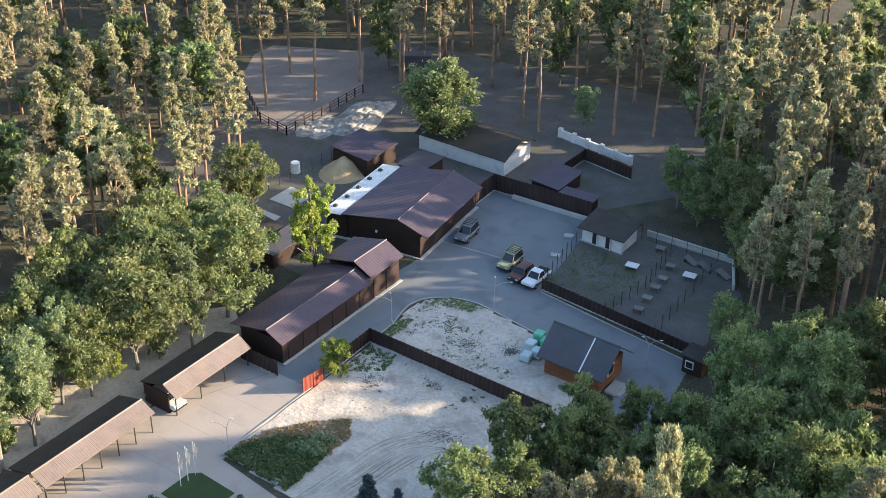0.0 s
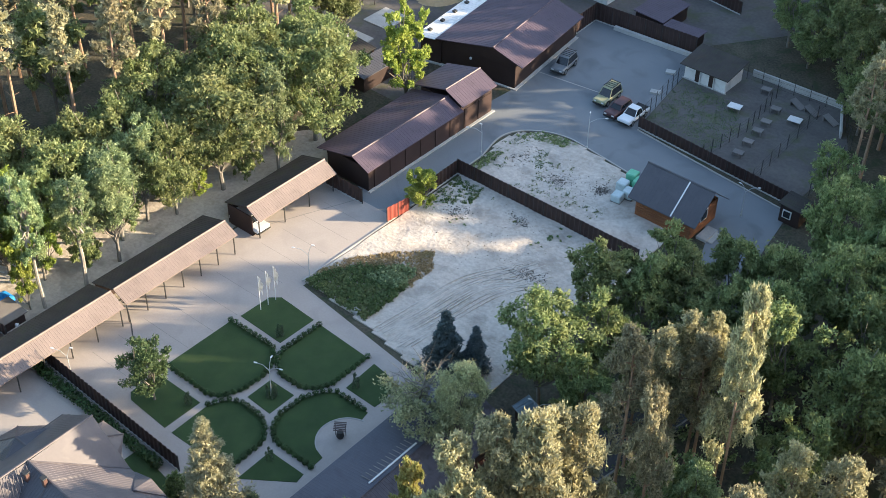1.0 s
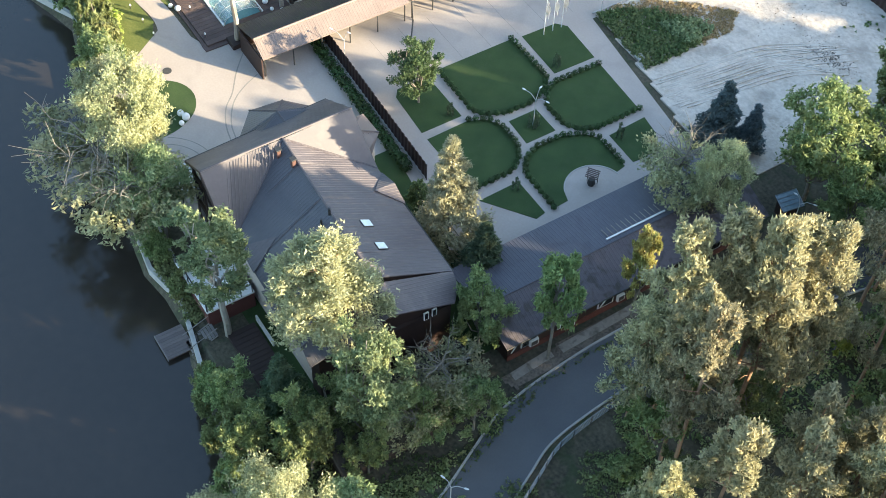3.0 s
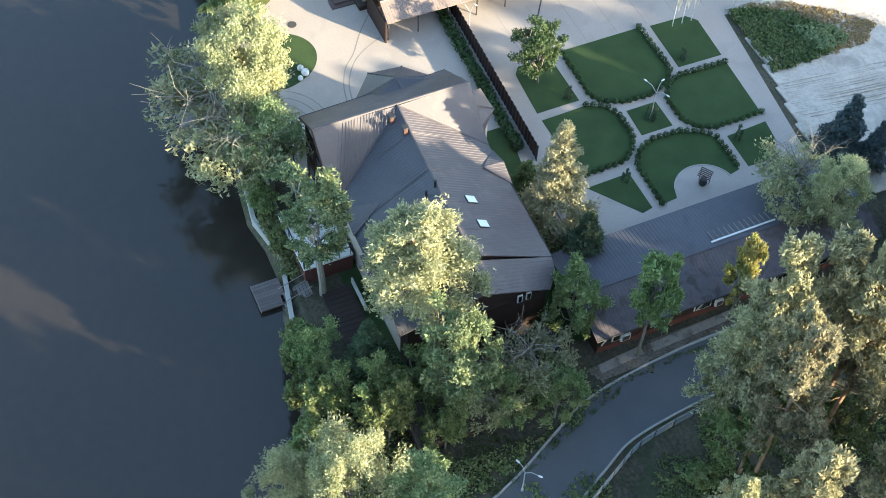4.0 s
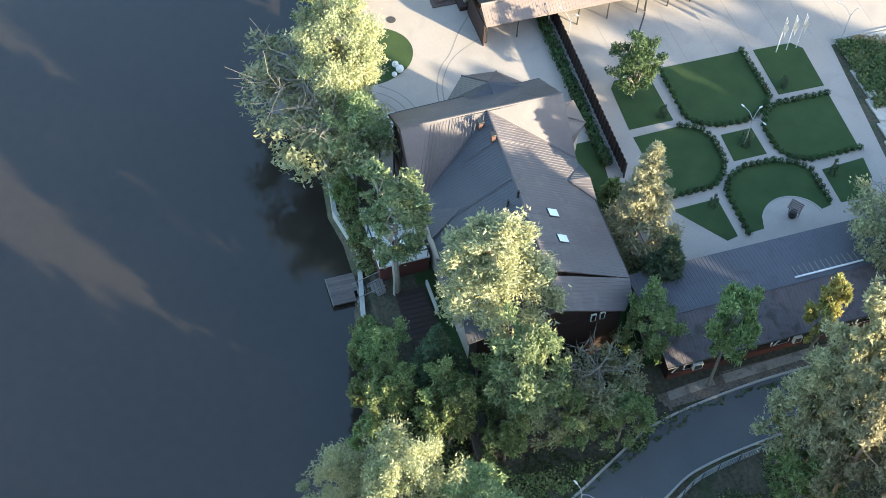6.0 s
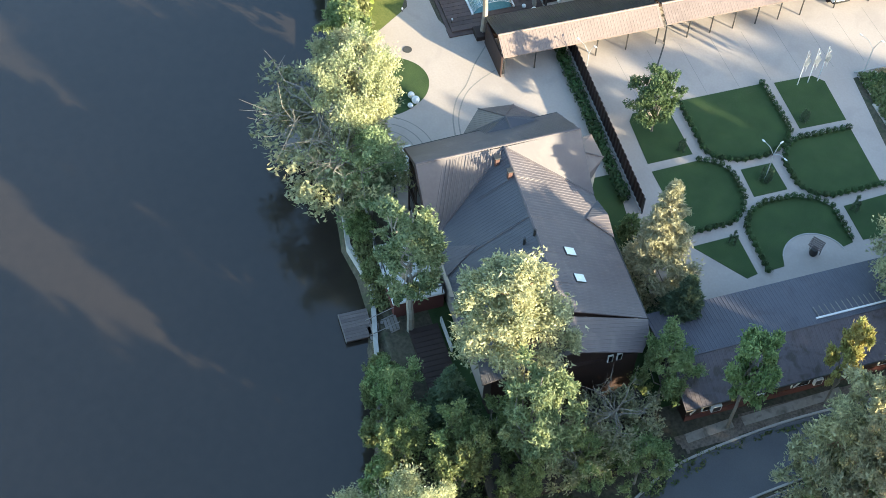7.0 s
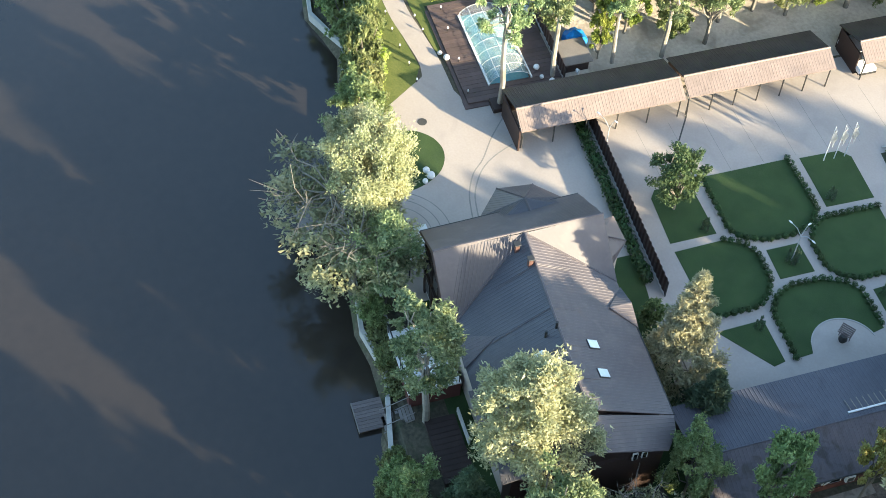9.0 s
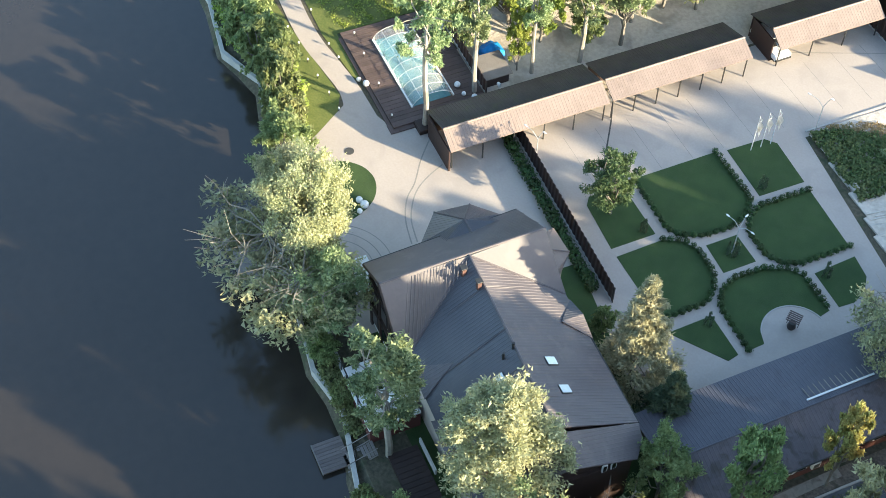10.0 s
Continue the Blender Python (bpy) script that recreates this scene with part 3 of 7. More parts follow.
# ---- street lamps ----
def lamp_head(parent, base, tip, r=0.03):
    b, t = Vector(base), Vector(tip)
    mid = b.lerp(t, 0.5) + Vector((0, 0, 0.22))
    bm = tube(bmesh.new(), b, mid, r, r * 0.85)
    tube(bm, mid, t, r * 0.85, r * 0.7)
    arm = part("arm", bm, M["lamp_paint"], parent)
    d = (t - b).normalized()
    bm = bmesh.new()
    bmesh.ops.create_uvsphere(bm, u_segments=10, v_segments=6, radius=0.5)
    bmesh.ops.scale(bm, vec=(0.42, 0.17, 0.1), verts=bm.verts)
    bmesh.ops.rotate(bm, cent=(0, 0, 0), matrix=Matrix.Rotation(math.atan2(d.y, d.x), 3, "Z"), verts=bm.verts)
    bmesh.ops.translate(bm, vec=t + Vector((d.x, d.y, 0)) * 0.22, verts=bm.verts)
    part("lamp_head", bm, M["white_metal"], arm)


def street_lamp(x, y, high, arms, label):
    lamp = thing("street_lamp", label, "street lamp", "white street lamps", at=(x, y, 0))
    part("base", tube(bmesh.new(), (0, 0, -0.1), (0, 0, 0.35), 0.11, 0.09, 8), M["lamp_paint"], lamp)
    part("post", tube(bmesh.new(), (0, 0, 0.3), (0, 0, high), 0.05, 0.035, 8), M["lamp_paint"], lamp)
    for ang, reach, rise in arms:
        lamp_head(lamp, (0, 0, high - 0.05), (reach * math.cos(radians(ang)), reach * math.sin(radians(ang)), high + rise))
    return lamp


TWO = "white steel street lamp with two curved arms"
street_lamp(-8.9, 13.9, 3.2, ((205, 1.3, 0.55), (25, 0.5, 1.3)), TWO)
street_lamp(-15.2, -10.4, 2.9, ((200, 1.3, 0.5), (25, 0.5, 1.2)), TWO)
street_lamp(-9.8, 42.3, 2.9, ((205, 1.5, 0.4), (190, 0.15, 1.1)), TWO)
street_lamp(-1.4, 51.0, 3.6, ((40, 1.7, 0.5), (120, 0.15, 1.2)), TWO)
street_lamp(18.3, 51.5, 3.2, ((40, 1.2, 0.5), (180, 0.6, 0.8)), TWO)
street_lamp(27.6, -26.0, 2.7, ((40, 0.9, 0.4), (200, 0.6, 0.6)), TWO)
street_lamp(0, 0, 3.2, ((20, 1.0, 0.5), (110, 0.5, 1.1), (200, 1.1, 0.5)), "white garden lamp with three curved arms amid shrubs")


# ---- sheds, carports and fences ----
def gable_roof(parent, x0, x1, y0, y1, xr, ze_w, zr, ze_e, material, pitch=0.4, west=""):
    """A roof with its ridge along Y at xr."""
    roof_slope(parent, [(x1, y0, ze_e), (x1, y1, ze_e), (xr, y1, zr), (xr, y0, zr)], material, 0.1, pitch)
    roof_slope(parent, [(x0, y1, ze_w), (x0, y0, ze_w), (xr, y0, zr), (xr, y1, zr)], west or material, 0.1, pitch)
    ridge_cap(parent, (xr, y0, zr), (xr, y1, zr), material)


def carport(y0, y1, label, posts, back=True, ze=2.45):
    """An open carport: ridge along Y, long slope to the yard, posts at the yard side, a wall behind."""
    cp = thing("carport", label, "carport", "carports along the yard")
    # pale brown on the yard slope, the darker roof colour on the west slope
    gable_roof(cp, -22.2, -17.0, y0, y1, -18.75, 2.5, 3.5, ze, "roof_brown", 0.3, "roof_dark")
    n = posts
    for k in range(n):
        y = y0 + 0.25 + (y1 - y0 - 0.5) * k / (n - 1)
        post = part("post", box(-17.43, y - 0.045, -0.1, -17.34, y + 0.045, ze + 0.12), M["steel"], cp)
        bm = tube(bmesh.new(), (-17.4, y, 2.25), (-18.75, y, 2.3), 0.03, 0.03, 4)
        part("tie_beam", tube(bm, (-17.4, y, 1.75), (-18.1, y, 2.25), 0.025, 0.025, 4), M["rail_grey"], post)
    part("eave_beam", box(-17.5, y0, ze - 0.02, -17.35, y1, ze + 0.14), M["steel"], cp)
    if back:
        part("back_wall", box(-21.9, y0 + 0.1, -0.1, -21.78, y1 - 0.1, 2.5), M["fence"], cp)
    return cp


carport(-17.6, -2.5, "long open carport with brown metal roof", 6)
carport(-2.2, 12.0, "long open carport with brown metal roof, posts along the yard", 7, ze=2.6)
c3 = carport(15.0, 26.4, "open carport with brown metal roof, white car parked under it", 4)
cw = thing("side_wall", "dark brown side wall closing the end of a carport", "wall")
part("panel", box(-21.5, -17.75, -0.1, -17.1, -17.62, 2.45), M["fence"], cw)
cw = thing("side_wall", "dark brown side wall beside the parked white car", "wall")
part("panel", box(-21.6, 15.02, -0.1, -18.2, 15.14, 2.45), M["fence"], cw)

def fence(a, b, high, label, panel=2.5, material="fence", foot=True, group="brown sheet fences"):
    """A sheet fence: posts, panels with ribs, a pale footing."""
    a, b = Vector(a), Vector(b)
    length = (b - a).length
    ang = math.degrees(math.atan2(b.y - a.y, b.x - a.x))
    f = thing("fence", label, "fence", group, at=(a.x, a.y, 0), turn=ang)
    n = max(1, round(length / panel))
    w = length / n
    bmp = bmesh.new()
    xs = np.linspace(0.03, w - 0.03, max(4, int(w / 0.14)))
    rows = []
    for off in (0.0, 0.03):
        for z in (0.12, high):
            rows.append([bmp.verts.new((x, off + (0.03 if k % 4 in (1, 2) else -0.03), z)) for k, x in enumerate(xs)])
    for lo, hi in ((rows[0], rows[1]), (rows[3], rows[2]), (rows[1], rows[3]), (rows[2], rows[0])):
        for k in range(len(xs) - 1):
            bmp.faces.new((lo[k], lo[k + 1], hi[k + 1], hi[k]))
    me = bpy.data.meshes.new("panel")
    bmp.to_mesh(me)
    bmp.free()
    me.materials.append(M[material])
    bmq = box(-0.04, -0.04, -0.2, 0.04, 0.04, high + 0.05)
    mq = bpy.data.meshes.new("post")
    bmq.to_mesh(mq)
    bmq.free()
    mq.materials.append(M["steel"])
    for i in range(n + 1):
        if i < n:
            p = new("panel", me)
            p.parent, p.location = f, (i * w, 0, 0)
        q = new("post", mq)
        q.parent, q.location = f, (i * w, 0, 0)
    if foot:
        part("footing", box(0, -0.09, -0.2, length, 0.09, 0.14), M["pale_stone"], f, "pale concrete footing")
    return f


BF = "tall dark brown profiled metal fence"
fence((-19.0, -10.6), (0.6, -11.4), 1.9, "dark brown metal fence between garden and house")
fence((-18.8, 26.6), (-13.5, 26.6), 1.9, "short dark brown metal fence beside the carport")
fence((-9.4, 37.5), (-9.3, 30.2), 1.9, BF)
fence((-9.4, 37.6), (14.5, 37.4), 1.95, "long dark brown metal fence across the sand lot")
fence((0.6, 58.5), (23.0, 56.4), 1.6, "dark brown metal fence of the dog run")
fence((-17.6, 71.3), (-17.8, 76.0), 2.6, BF)
fence((-17.8, 76.1), (-3.2, 77.0), 2.6, "tall dark brown metal fence behind the far yard")
fence((-12.6, 84.8), (-12.4, 91.2), 1.7, "dark brown sheet fence of a small pen")
fence((-12.4, 91.3), (-4.2, 90.0), 1.9, "dark brown sheet fence of a small pen")
g1 = fence((-9.3, 25.9), (-8.85, 28.9), 1.9, "oxide red sheet metal gate standing open", 1.8, "fence_red", False, "gates")

# barn
barn = thing("barn", "large dark brown metal barn with a low purple-brown roof", "barn")
part("wall", prism(bmesh.new(), [(-25.8, 54.4), (-15.5, 55.8), (-17.2, 70.6), (-27.2, 69.0)], -0.1, 3.4), M["wall_dark"], barn)
S1, S2, S3 = (-26.3, 53.6, 3.7), (-18.4, 55.0, 4.9), (-14.3, 55.5, 3.4)
N1, N2, N3 = (-28.0, 68.6, 3.7), (-20.2, 69.9, 4.9), (-16.1, 70.6, 3.4)
roof_slope(barn, [S3, N3, N2, S2], "roof_red")
roof_slope(barn, [N1, S1, S2, N2], "roof_red")
ridge_cap(barn, S2, N2, "roof_red")
bm = bmesh.new()
slab(bm, [(-25.6, 54.5, 3.35), (-18.4, 55.3, 4.75), (-15.6, 55.75, 3.3), (-15.6, 55.9, 3.3), (-18.4, 55.5, 4.75), (-25.6, 54.7, 3.35)], 0.6)
part("gable", bm, M["wall_dark"], barn)
roof_slope(barn, [(-30.6, 68.0, 3.5), (-29.0, 53.0, 3.5), (-26.3, 53.6, 3.62), (-28.0, 68.6, 3.62)], "roof_white", 0.1, 0.5, 0, "lower_roof", "white sheet lean-to roof")
part("lean_to_wall", prism(bmesh.new(), [(-28.6, 53.6), (-25.9, 54.2), (-27.4, 68.8), (-30.2, 67.8)], -0.1, 3.3), M["wall_dark"], barn)
for k in range(5):
    x, y = -28.3 - 0.12 * k * 2.8, 55.0 + 2.8 * k
    part("roof_vent", box(x - 0.25, y - 0.25, 3.5, x + 0.25, y + 0.25, 3.8, bevel=0.04), M["steel"], barn)
part("plinth", prism(bmesh.new(), strip([(-28.9, 53.3), (-25.8, 54.1), (-15.2, 55.5), (-17.0, 70.8)], 0.5), -0.1, 0.12), M["pale_stone"], barn, "white painted plinth")
part("lamp", box(-21.6, 54.55, 2.2, -21.4, 54.75, 2.5), M["white_metal"], barn)

# long shed beside the drive
shed = thing("long_shed", "long dark brown shed with a pitched metal roof", "shed")
part("wall", box(-20.6, 28.7, -0.1, -14.5, 50.0, 2.9), M["wall_dark"], shed)
gable_roof(shed, -21.6, -14.0, 28.1, 44.2, -16.3, 2.9, 4.1, 3.0, "roof_red")
gable_roof(shed, -21.6, -14.0, 44.0, 50.3, -16.6, 3.6, 4.9, 3.6, "roof_red")
part("raised_wall", box(-20.5, 44.3, 2.9, -14.5, 50.0, 3.55), M["wall_dark"], shed)
bm = bmesh.new()
slab(bm, [(-20.6, 28.62, 2.9), (-16.3, 28.62, 4.05), (-14.5, 28.62, 3.1), (-14.5, 28.72, 3.1), (-16.3, 28.72, 4.05), (-20.6, 28.72, 2.9)], 0.5)
part("gable", bm, M["wall_dark"], shed)
part("plinth", box(-14.45, 28.5, -0.1, -14.1, 50.2, 0.14), M["pale_stone"], shed, "pale concrete plinth")
for k in range(8):
    y = 29.6 + 2.55 * k
    part("door_panel", box(-14.5, y, 0.1, -14.42, y + 2.3, 2.7), M["fence"], shed)

# small sheds at the edge of the wood
def small_shed(x0, y0, x1, y1, zw, ze, wall, roof, label, group=""):
    s = thing("small_shed", label, "shed", group)
    part("wall", box(x0 + 0.25, y0 + 0.25, -0.1, x1 - 0.25, y1 - 0.25, min(zw, ze) - 0.1), M[wall], s)
    roof_slope(s, [(x1, y0, ze), (x1, y1, ze), (x0, y1, zw), (x0, y0, zw)], roof)
    return s


small_shed(-35.5, 43.5, -31.8, 49.0, 2.7, 2.3, "wall_dark", "roof_dark", "small dark wooden shed under trees")
small_shed(-31.2, 42.8, -28.2, 49.5, 2.5, 2.1, "wall_dark", "roof_blue", "small shed with a grey metal roof")
small_shed(-40.2, 68.5, -33.6, 75.5, 3.2, 2.8, "wall_dark", "roof_red", "brown shed beside a sand pile")
small_shed(-30.0, 70.2, -25.5, 75.5, 2.8, 3.1, "wall_dark", "roof", "brown shed behind the barn")
small_shed(-13.4, 78.0, -8.8, 84.6, 2.4, 2.1, "wall_dark", "roof_red", "low brown-roofed shed behind the fence")
small_shed(-8.7, 77.6, -3.4, 79.8, 2.0, 2.2, "wall_dark", "roof_red", "narrow brown lean-to behind the fence")

# white building
wb = thing("white_building", "white plastered outbuilding with an old brown roof", "building")
part("wall", box(-33.5, 80.4, -0.1, -19.0, 87.3, 2.4), M["wall_white"], wb)
roof_slope(wb, [(-34.0, 80.0, 2.5), (-18.6, 80.0, 2.5), (-18.6, 84.2, 4.2), (-34.0, 84.2, 4.2)], "roof_dark")
roof_slope(wb, [(-18.6, 88.0, 2.7), (-34.0, 88.0, 2.7), (-34.0, 84.2, 4.2), (-18.6, 84.2, 4.2)], "roof_dark")
bm = bmesh.new()
slab(bm, [(-19.05, 80.4, 2.4), (-19.05, 84.2, 4.1), (-19.05, 87.3, 2.8), (-19.2, 87.3, 2.8), (-19.2, 84.2, 4.1), (-19.2, 80.4, 2.4)], 0.4)
part("gable", bm, M["wall_white"], wb)
lw = thing("low_wall", "low white boundary wall with caps", "wall")
part("panel", prism(bmesh.new(), strip([(-19.0, 95.8), (-6.4, 94.0)], 0.35), -0.1, 1.2), M["wall_white"], lw)
for k in range(6):
    x, y = -19 + 2.5 * k, 95.8 - 0.36 * k
    part("pier", box(x - 0.3, y - 0.3, -0.1, x + 0.3, y + 0.3, 1.45), M["wall_white"], lw)

# timber cabin
cabin = thing("cabin", "small timber cabin with a dark slate-grey metal roof", "cabin")
for k in range(9):
    z = 0.05 + 0.3 * k
    bm = box(9.6, 44.15, z, 16.4, 49.4, z + 0.27, bevel=0.05)
    part("log_course", bm, M["log"], cabin)
roof_slope(cabin, [(9.0, 43.4, 2.55), (17.3, 43.3, 2.55), (17.3, 46.7, 5.2), (9.0, 46.8, 5.2)], "roof_blue", 0.1, 0.45)
roof_slope(cabin, [(17.3, 50.1, 2.55), (9.0, 50.2, 2.55), (9.0, 46.8, 5.2), (17.3, 46.7, 5.2)], "roof_blue", 0.1, 0.45)
ridge_cap(cabin, (9.0, 46.8, 5.2), (17.3, 46.7, 5.2), "roof_blue")
for x in (9.75, 16.2):
    bm = bmesh.new()
    slab(bm, [(x, 44.3, 2.7), (x, 46.75, 4.95), (x, 49.3, 2.7), (x + 0.12, 49.3, 2.7), (x + 0.12, 46.75, 4.95), (x + 0.12, 44.3, 2.7)], 0.25)
    part("gable", bm, M["log"], cabin)
part("flashing", slab(bmesh.new(), [(14.2, 43.35, 2.64), (14.36, 43.35, 2.64), (14.36, 46.74, 5.3), (14.2, 46.74, 5.3)], 0.03), M["white_metal"], cabin, "pale roof seam strip")
w = part("window", box(16.38, 46.0, 1.3, 16.46, 47.3, 2.6), M["white_metal"], cabin)
part("pane", box(16.45, 46.12, 1.42, 16.48, 47.18, 2.48), M["car_glass"], w)

# dog run
kennel = thing("kennel", "white kennel building with open doors and a dark roof", "kennel")
part("wall", box(-1.4, 71.6, -0.1, 4.3, 75.6, 2.0), M["wall_white"], kennel)
roof_slope(kennel, [(-1.9, 71.0, 2.1), (4.8, 71.0, 2.1), (4.8, 76.0, 2.7), (-1.9, 76.0, 2.7)], "roof_dark")
for x in (0.1, 2.0):
    part("door", box(x, 71.54, 0.05, x + 0.65, 71.62, 1.65), M["wall_dark"], kennel)
    part("door_frame", box(x + 0.7, 71.3, 0.05, x + 0.78, 71.62, 1.7), M["wall_white"], kennel)
part("plinth", box(-1.6, 71.4, -0.05, 4.5, 71.6, 0.12), M["pale_stone"], kennel)

# ---- the house ----
house = thing("house", "large house with a brown profiled metal roof of several wings", "house")
PH = 0.27
RZ = 10.6
PEAK = (-0.6, -23.65, RZ)            # where the two ridges meet
RS, RN = (-0.73, -30.5, RZ), (-0.8, -17.55, RZ)
RE = (14.4, -24.4, RZ)               # end of the long ridge
VN, VS = (2.75, -17.35, 6.95), (3.2, -30.05, 6.55)
part("wall", box(-5.0, -29.5, -0.5, 2.4, -17.9, 6.9), M["wall_white"], house, "white walls with dark frames")
part("garden_wall", box(2.4, -29.4, -0.5, 14.0, -18.1, 6.3), M["wall_beige"], house)
# the cross wing: the half towards the yard, and the two pieces either side of the valleys
roof_slope(house, [(-5.8, -17.2, 7.1), (-5.4, -29.95, 7.1), RS, RN], "roof", 0.1, PH)
roof_slope(house, [(3.05, -30.45, 6.6), VS, PEAK, RS], "roof", 0.1, PH)
roof_slope(house, [VN, (2.6, -17.3, 6.98), RN, PEAK], "roof", 0.1, PH)
ridge_cap(house, RS, RN, "roof")
# the long wing towards the road
roof_slope(house, [(14.3, -17.65, 6.8), VN, PEAK, RE], "roof", 0.1, PH)
# lake slope: its shade is put into the colour as slate grey
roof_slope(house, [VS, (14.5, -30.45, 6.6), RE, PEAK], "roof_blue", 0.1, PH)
ridge_cap(house, PEAK, RE, "roof")
ridge_cap(house, PEAK, VS, "roof", 0.07)
ridge_cap(house, PEAK, VN, "roof", 0.07)
bm = slab(bmesh.new(), [(13.9, -29.6, 6.9), (14.0, -24.3, 10.4), (13.9, -18.6, 7.2), (14.05, -18.6, 7.2), (14.15, -24.3, 10.4), (14.05, -29.6, 6.9)], 1.2)
part("gable", bm, M["wall_dark"], house)
# lower roof across the end, stepping down under the verge


def low_roof(x, y):
    return 10.0 - 0.59 * (x - 14.35) - 0.455 * (y + 24.4)


roof_slope(house, [(x, y, low_roof(x, y)) for x, y in ((14.42, -17.7), (15.4, -17.85), (16.5, -18.8), (16.6, -24.1), (14.42, -24.4))], "roof", 0.12, PH, name="low_roof")
# lakeward half in the same shade colour
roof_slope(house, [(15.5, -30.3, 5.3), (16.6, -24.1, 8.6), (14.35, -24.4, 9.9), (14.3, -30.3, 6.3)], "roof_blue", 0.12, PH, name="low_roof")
ridge_cap(house, (14.5, -24.35, 9.9), (16.6, -24.1, 8.6), "roof", 0.06)
part("end_wall", prism(bmesh.new(), [(13.9, -29.5), (15.0, -29.4), (15.85, -24.0), (15.85, -18.7), (13.9, -18.4)], -0.2, 5.2), M["wall_dark"], house)
part("end_gable", slab(bmesh.new(), [(15.7, -18.75, 6.35), (15.7, -24.0, 8.8), (15.2, -29.3, 5.2), (15.7, -24.0, 3.6), (15.7, -18.75, 3.6)], 0.15), M["wall_dark"], house)
for y in (-20.9, -20.2):
    w = part("window", box(15.84, y - 0.2, 4.9, 15.96, y + 0.2, 5.7), M["wall_white"], house)
    part("pane", box(15.95, y - 0.14, 4.96, 15.98, y + 0.14, 5.64), M["car_glass"], w)


def on_north(x, y):
    """Height of the slope towards the garden."""
    return RZ + 0.05 - 0.592 * (y + 23.65 + 0.05 * (x + 0.6))


def on_south(x, y):
    return RZ + 0.05 - 0.645 * (-23.65 - 0.05 * (x + 0.6) - y)


# joints of the long sheets
for x in (2.3, 6.1, 9.2, 11.9):
    for f, y in ((on_north, -17.6), (on_south, -30.0)):
        top = -23.65 - 0.05 * (x + 0.6)
        y = y if x > 3 else (-20.2 if f is on_north else -26.6)
        part("seam", tube(bmesh.new(), (x, top, f(x, top)), (x + 0.05, y, f(x + 0.05, y)), 0.028, 0.028, 4), M["roof"], house)
# dormer at the garden eave
part("dormer_wall", prism(bmesh.new(), [(3.5, -19.2), (3.5, -17.5), (6.7, -17.6), (6.7, -19.2)], 4.0, 6.6), M["wall_beige"], house)
# western half takes the shade colour, the eastern half the brown
roof_slope(house, [(3.25, -17.25, 6.85), (5.15, -17.2, 7.45), (5.5, -19.15, 8.05)], "roof_blue", 0.08, PH, name="dormer_roof")
roof_slope(house, [(5.15, -17.2, 7.45), (7.0, -17.3, 6.85), (5.5, -19.15, 8.05)], "roof", 0.08, PH, name="dormer_roof")
# dormers at the lake eave
roof_slope(house, [(4.2, -30.1, 6.75), (6.9, -30.3, 6.7), (5.8, -27.7, 8.2)], "roof", 0.08, PH, name="dormer_roof")
roof_slope(house, [(8.6, -30.55, 6.55), (13.6, -30.75, 6.5), (12.8, -27.8, 8.15), (10.3, -27.6, 8.2)], "roof", 0.08, PH, name="dormer_roof")
# corner bay towards the garden fence
part("corner_bay", prism(bmesh.new(), [(-3.7, -17.9), (-3.7, -15.1), (-1.3, -15.3), (-0.2, -16.5), (-0.2, -17.9)], -0.2, 5.5), M["wall_beige"], house)
roof_slope(house, [(-4.1, -14.75, 5.6), (-3.0, -16.9, 6.75), (-1.1, -17.4, 7.75), (-1.15, -14.95, 6.15)], "roof_brown", 0.08, PH, 3, name="bay_roof")
roof_slope(house, [(-1.15, -14.95, 6.15), (0.15, -16.35, 5.6), (0.9, -17.6, 6.2), (-1.1, -17.4, 7.75)], "roof", 0.08, PH, name="bay_roof")
ridge_cap(house, (-1.1, -17.4, 7.77), (-1.15, -14.95, 6.17), "roof", 0.06)
for p, q in (((-3.0, -15.4, 6.05), (-1.9, -15.2, 6.05)), ((0.05, -16.9, 6.0), (-0.65, -15.9, 6.05))):
    part("roof_bar", tube(bmesh.new(), p, q, 0.07, 0.07, 4), M["steel"], house)
# many-sided bay towards the yard
BAY = [(-6.4, -24.9), (-8.8, -22.8), (-8.5, -19.9), (-6.6, -18.1)]
TIP = (-5.7, -21.7, 8.1)
part("bay_wall", prism(bmesh.new(), [(-4.8, -24.3), (-6.4, -24.3), (-8.3, -22.6), (-8.0, -20.2), (-6.5, -18.6), (-4.8, -18.6)], -0.2, 5.8), M["wall_white"], house)
for p, q in zip(BAY, BAY[1:]):
    roof_slope(house, [(*q, 6.0), (*p, 6.0), TIP], "roof", 0.08, PH, name="bay_roof")
for p in BAY[1:3]:
    ridge_cap(house, (*p, 6.0), TIP, "roof", 0.06)
# two pieces turned from the sun, shade painted in as slate grey
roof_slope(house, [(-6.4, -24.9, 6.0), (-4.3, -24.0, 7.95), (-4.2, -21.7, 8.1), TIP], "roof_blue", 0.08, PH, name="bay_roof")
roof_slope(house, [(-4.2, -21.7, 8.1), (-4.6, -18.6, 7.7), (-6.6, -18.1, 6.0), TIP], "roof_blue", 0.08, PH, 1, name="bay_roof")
ridge_cap(house, TIP, (-4.2, -21.7, 8.1), "roof", 0.06)
# framed gable towards the lake
bm = slab(bmesh.new(), [(-5.0, -29.6, 6.9), (-0.7, -29.6, 10.3), (2.4, -29.6, 6.9), (2.4, -29.45, 6.9), (-0.7, -29.45, 10.3), (-5.0, -29.45, 6.9)], 0.3)
part("gable", bm, M["wall_white"], house)
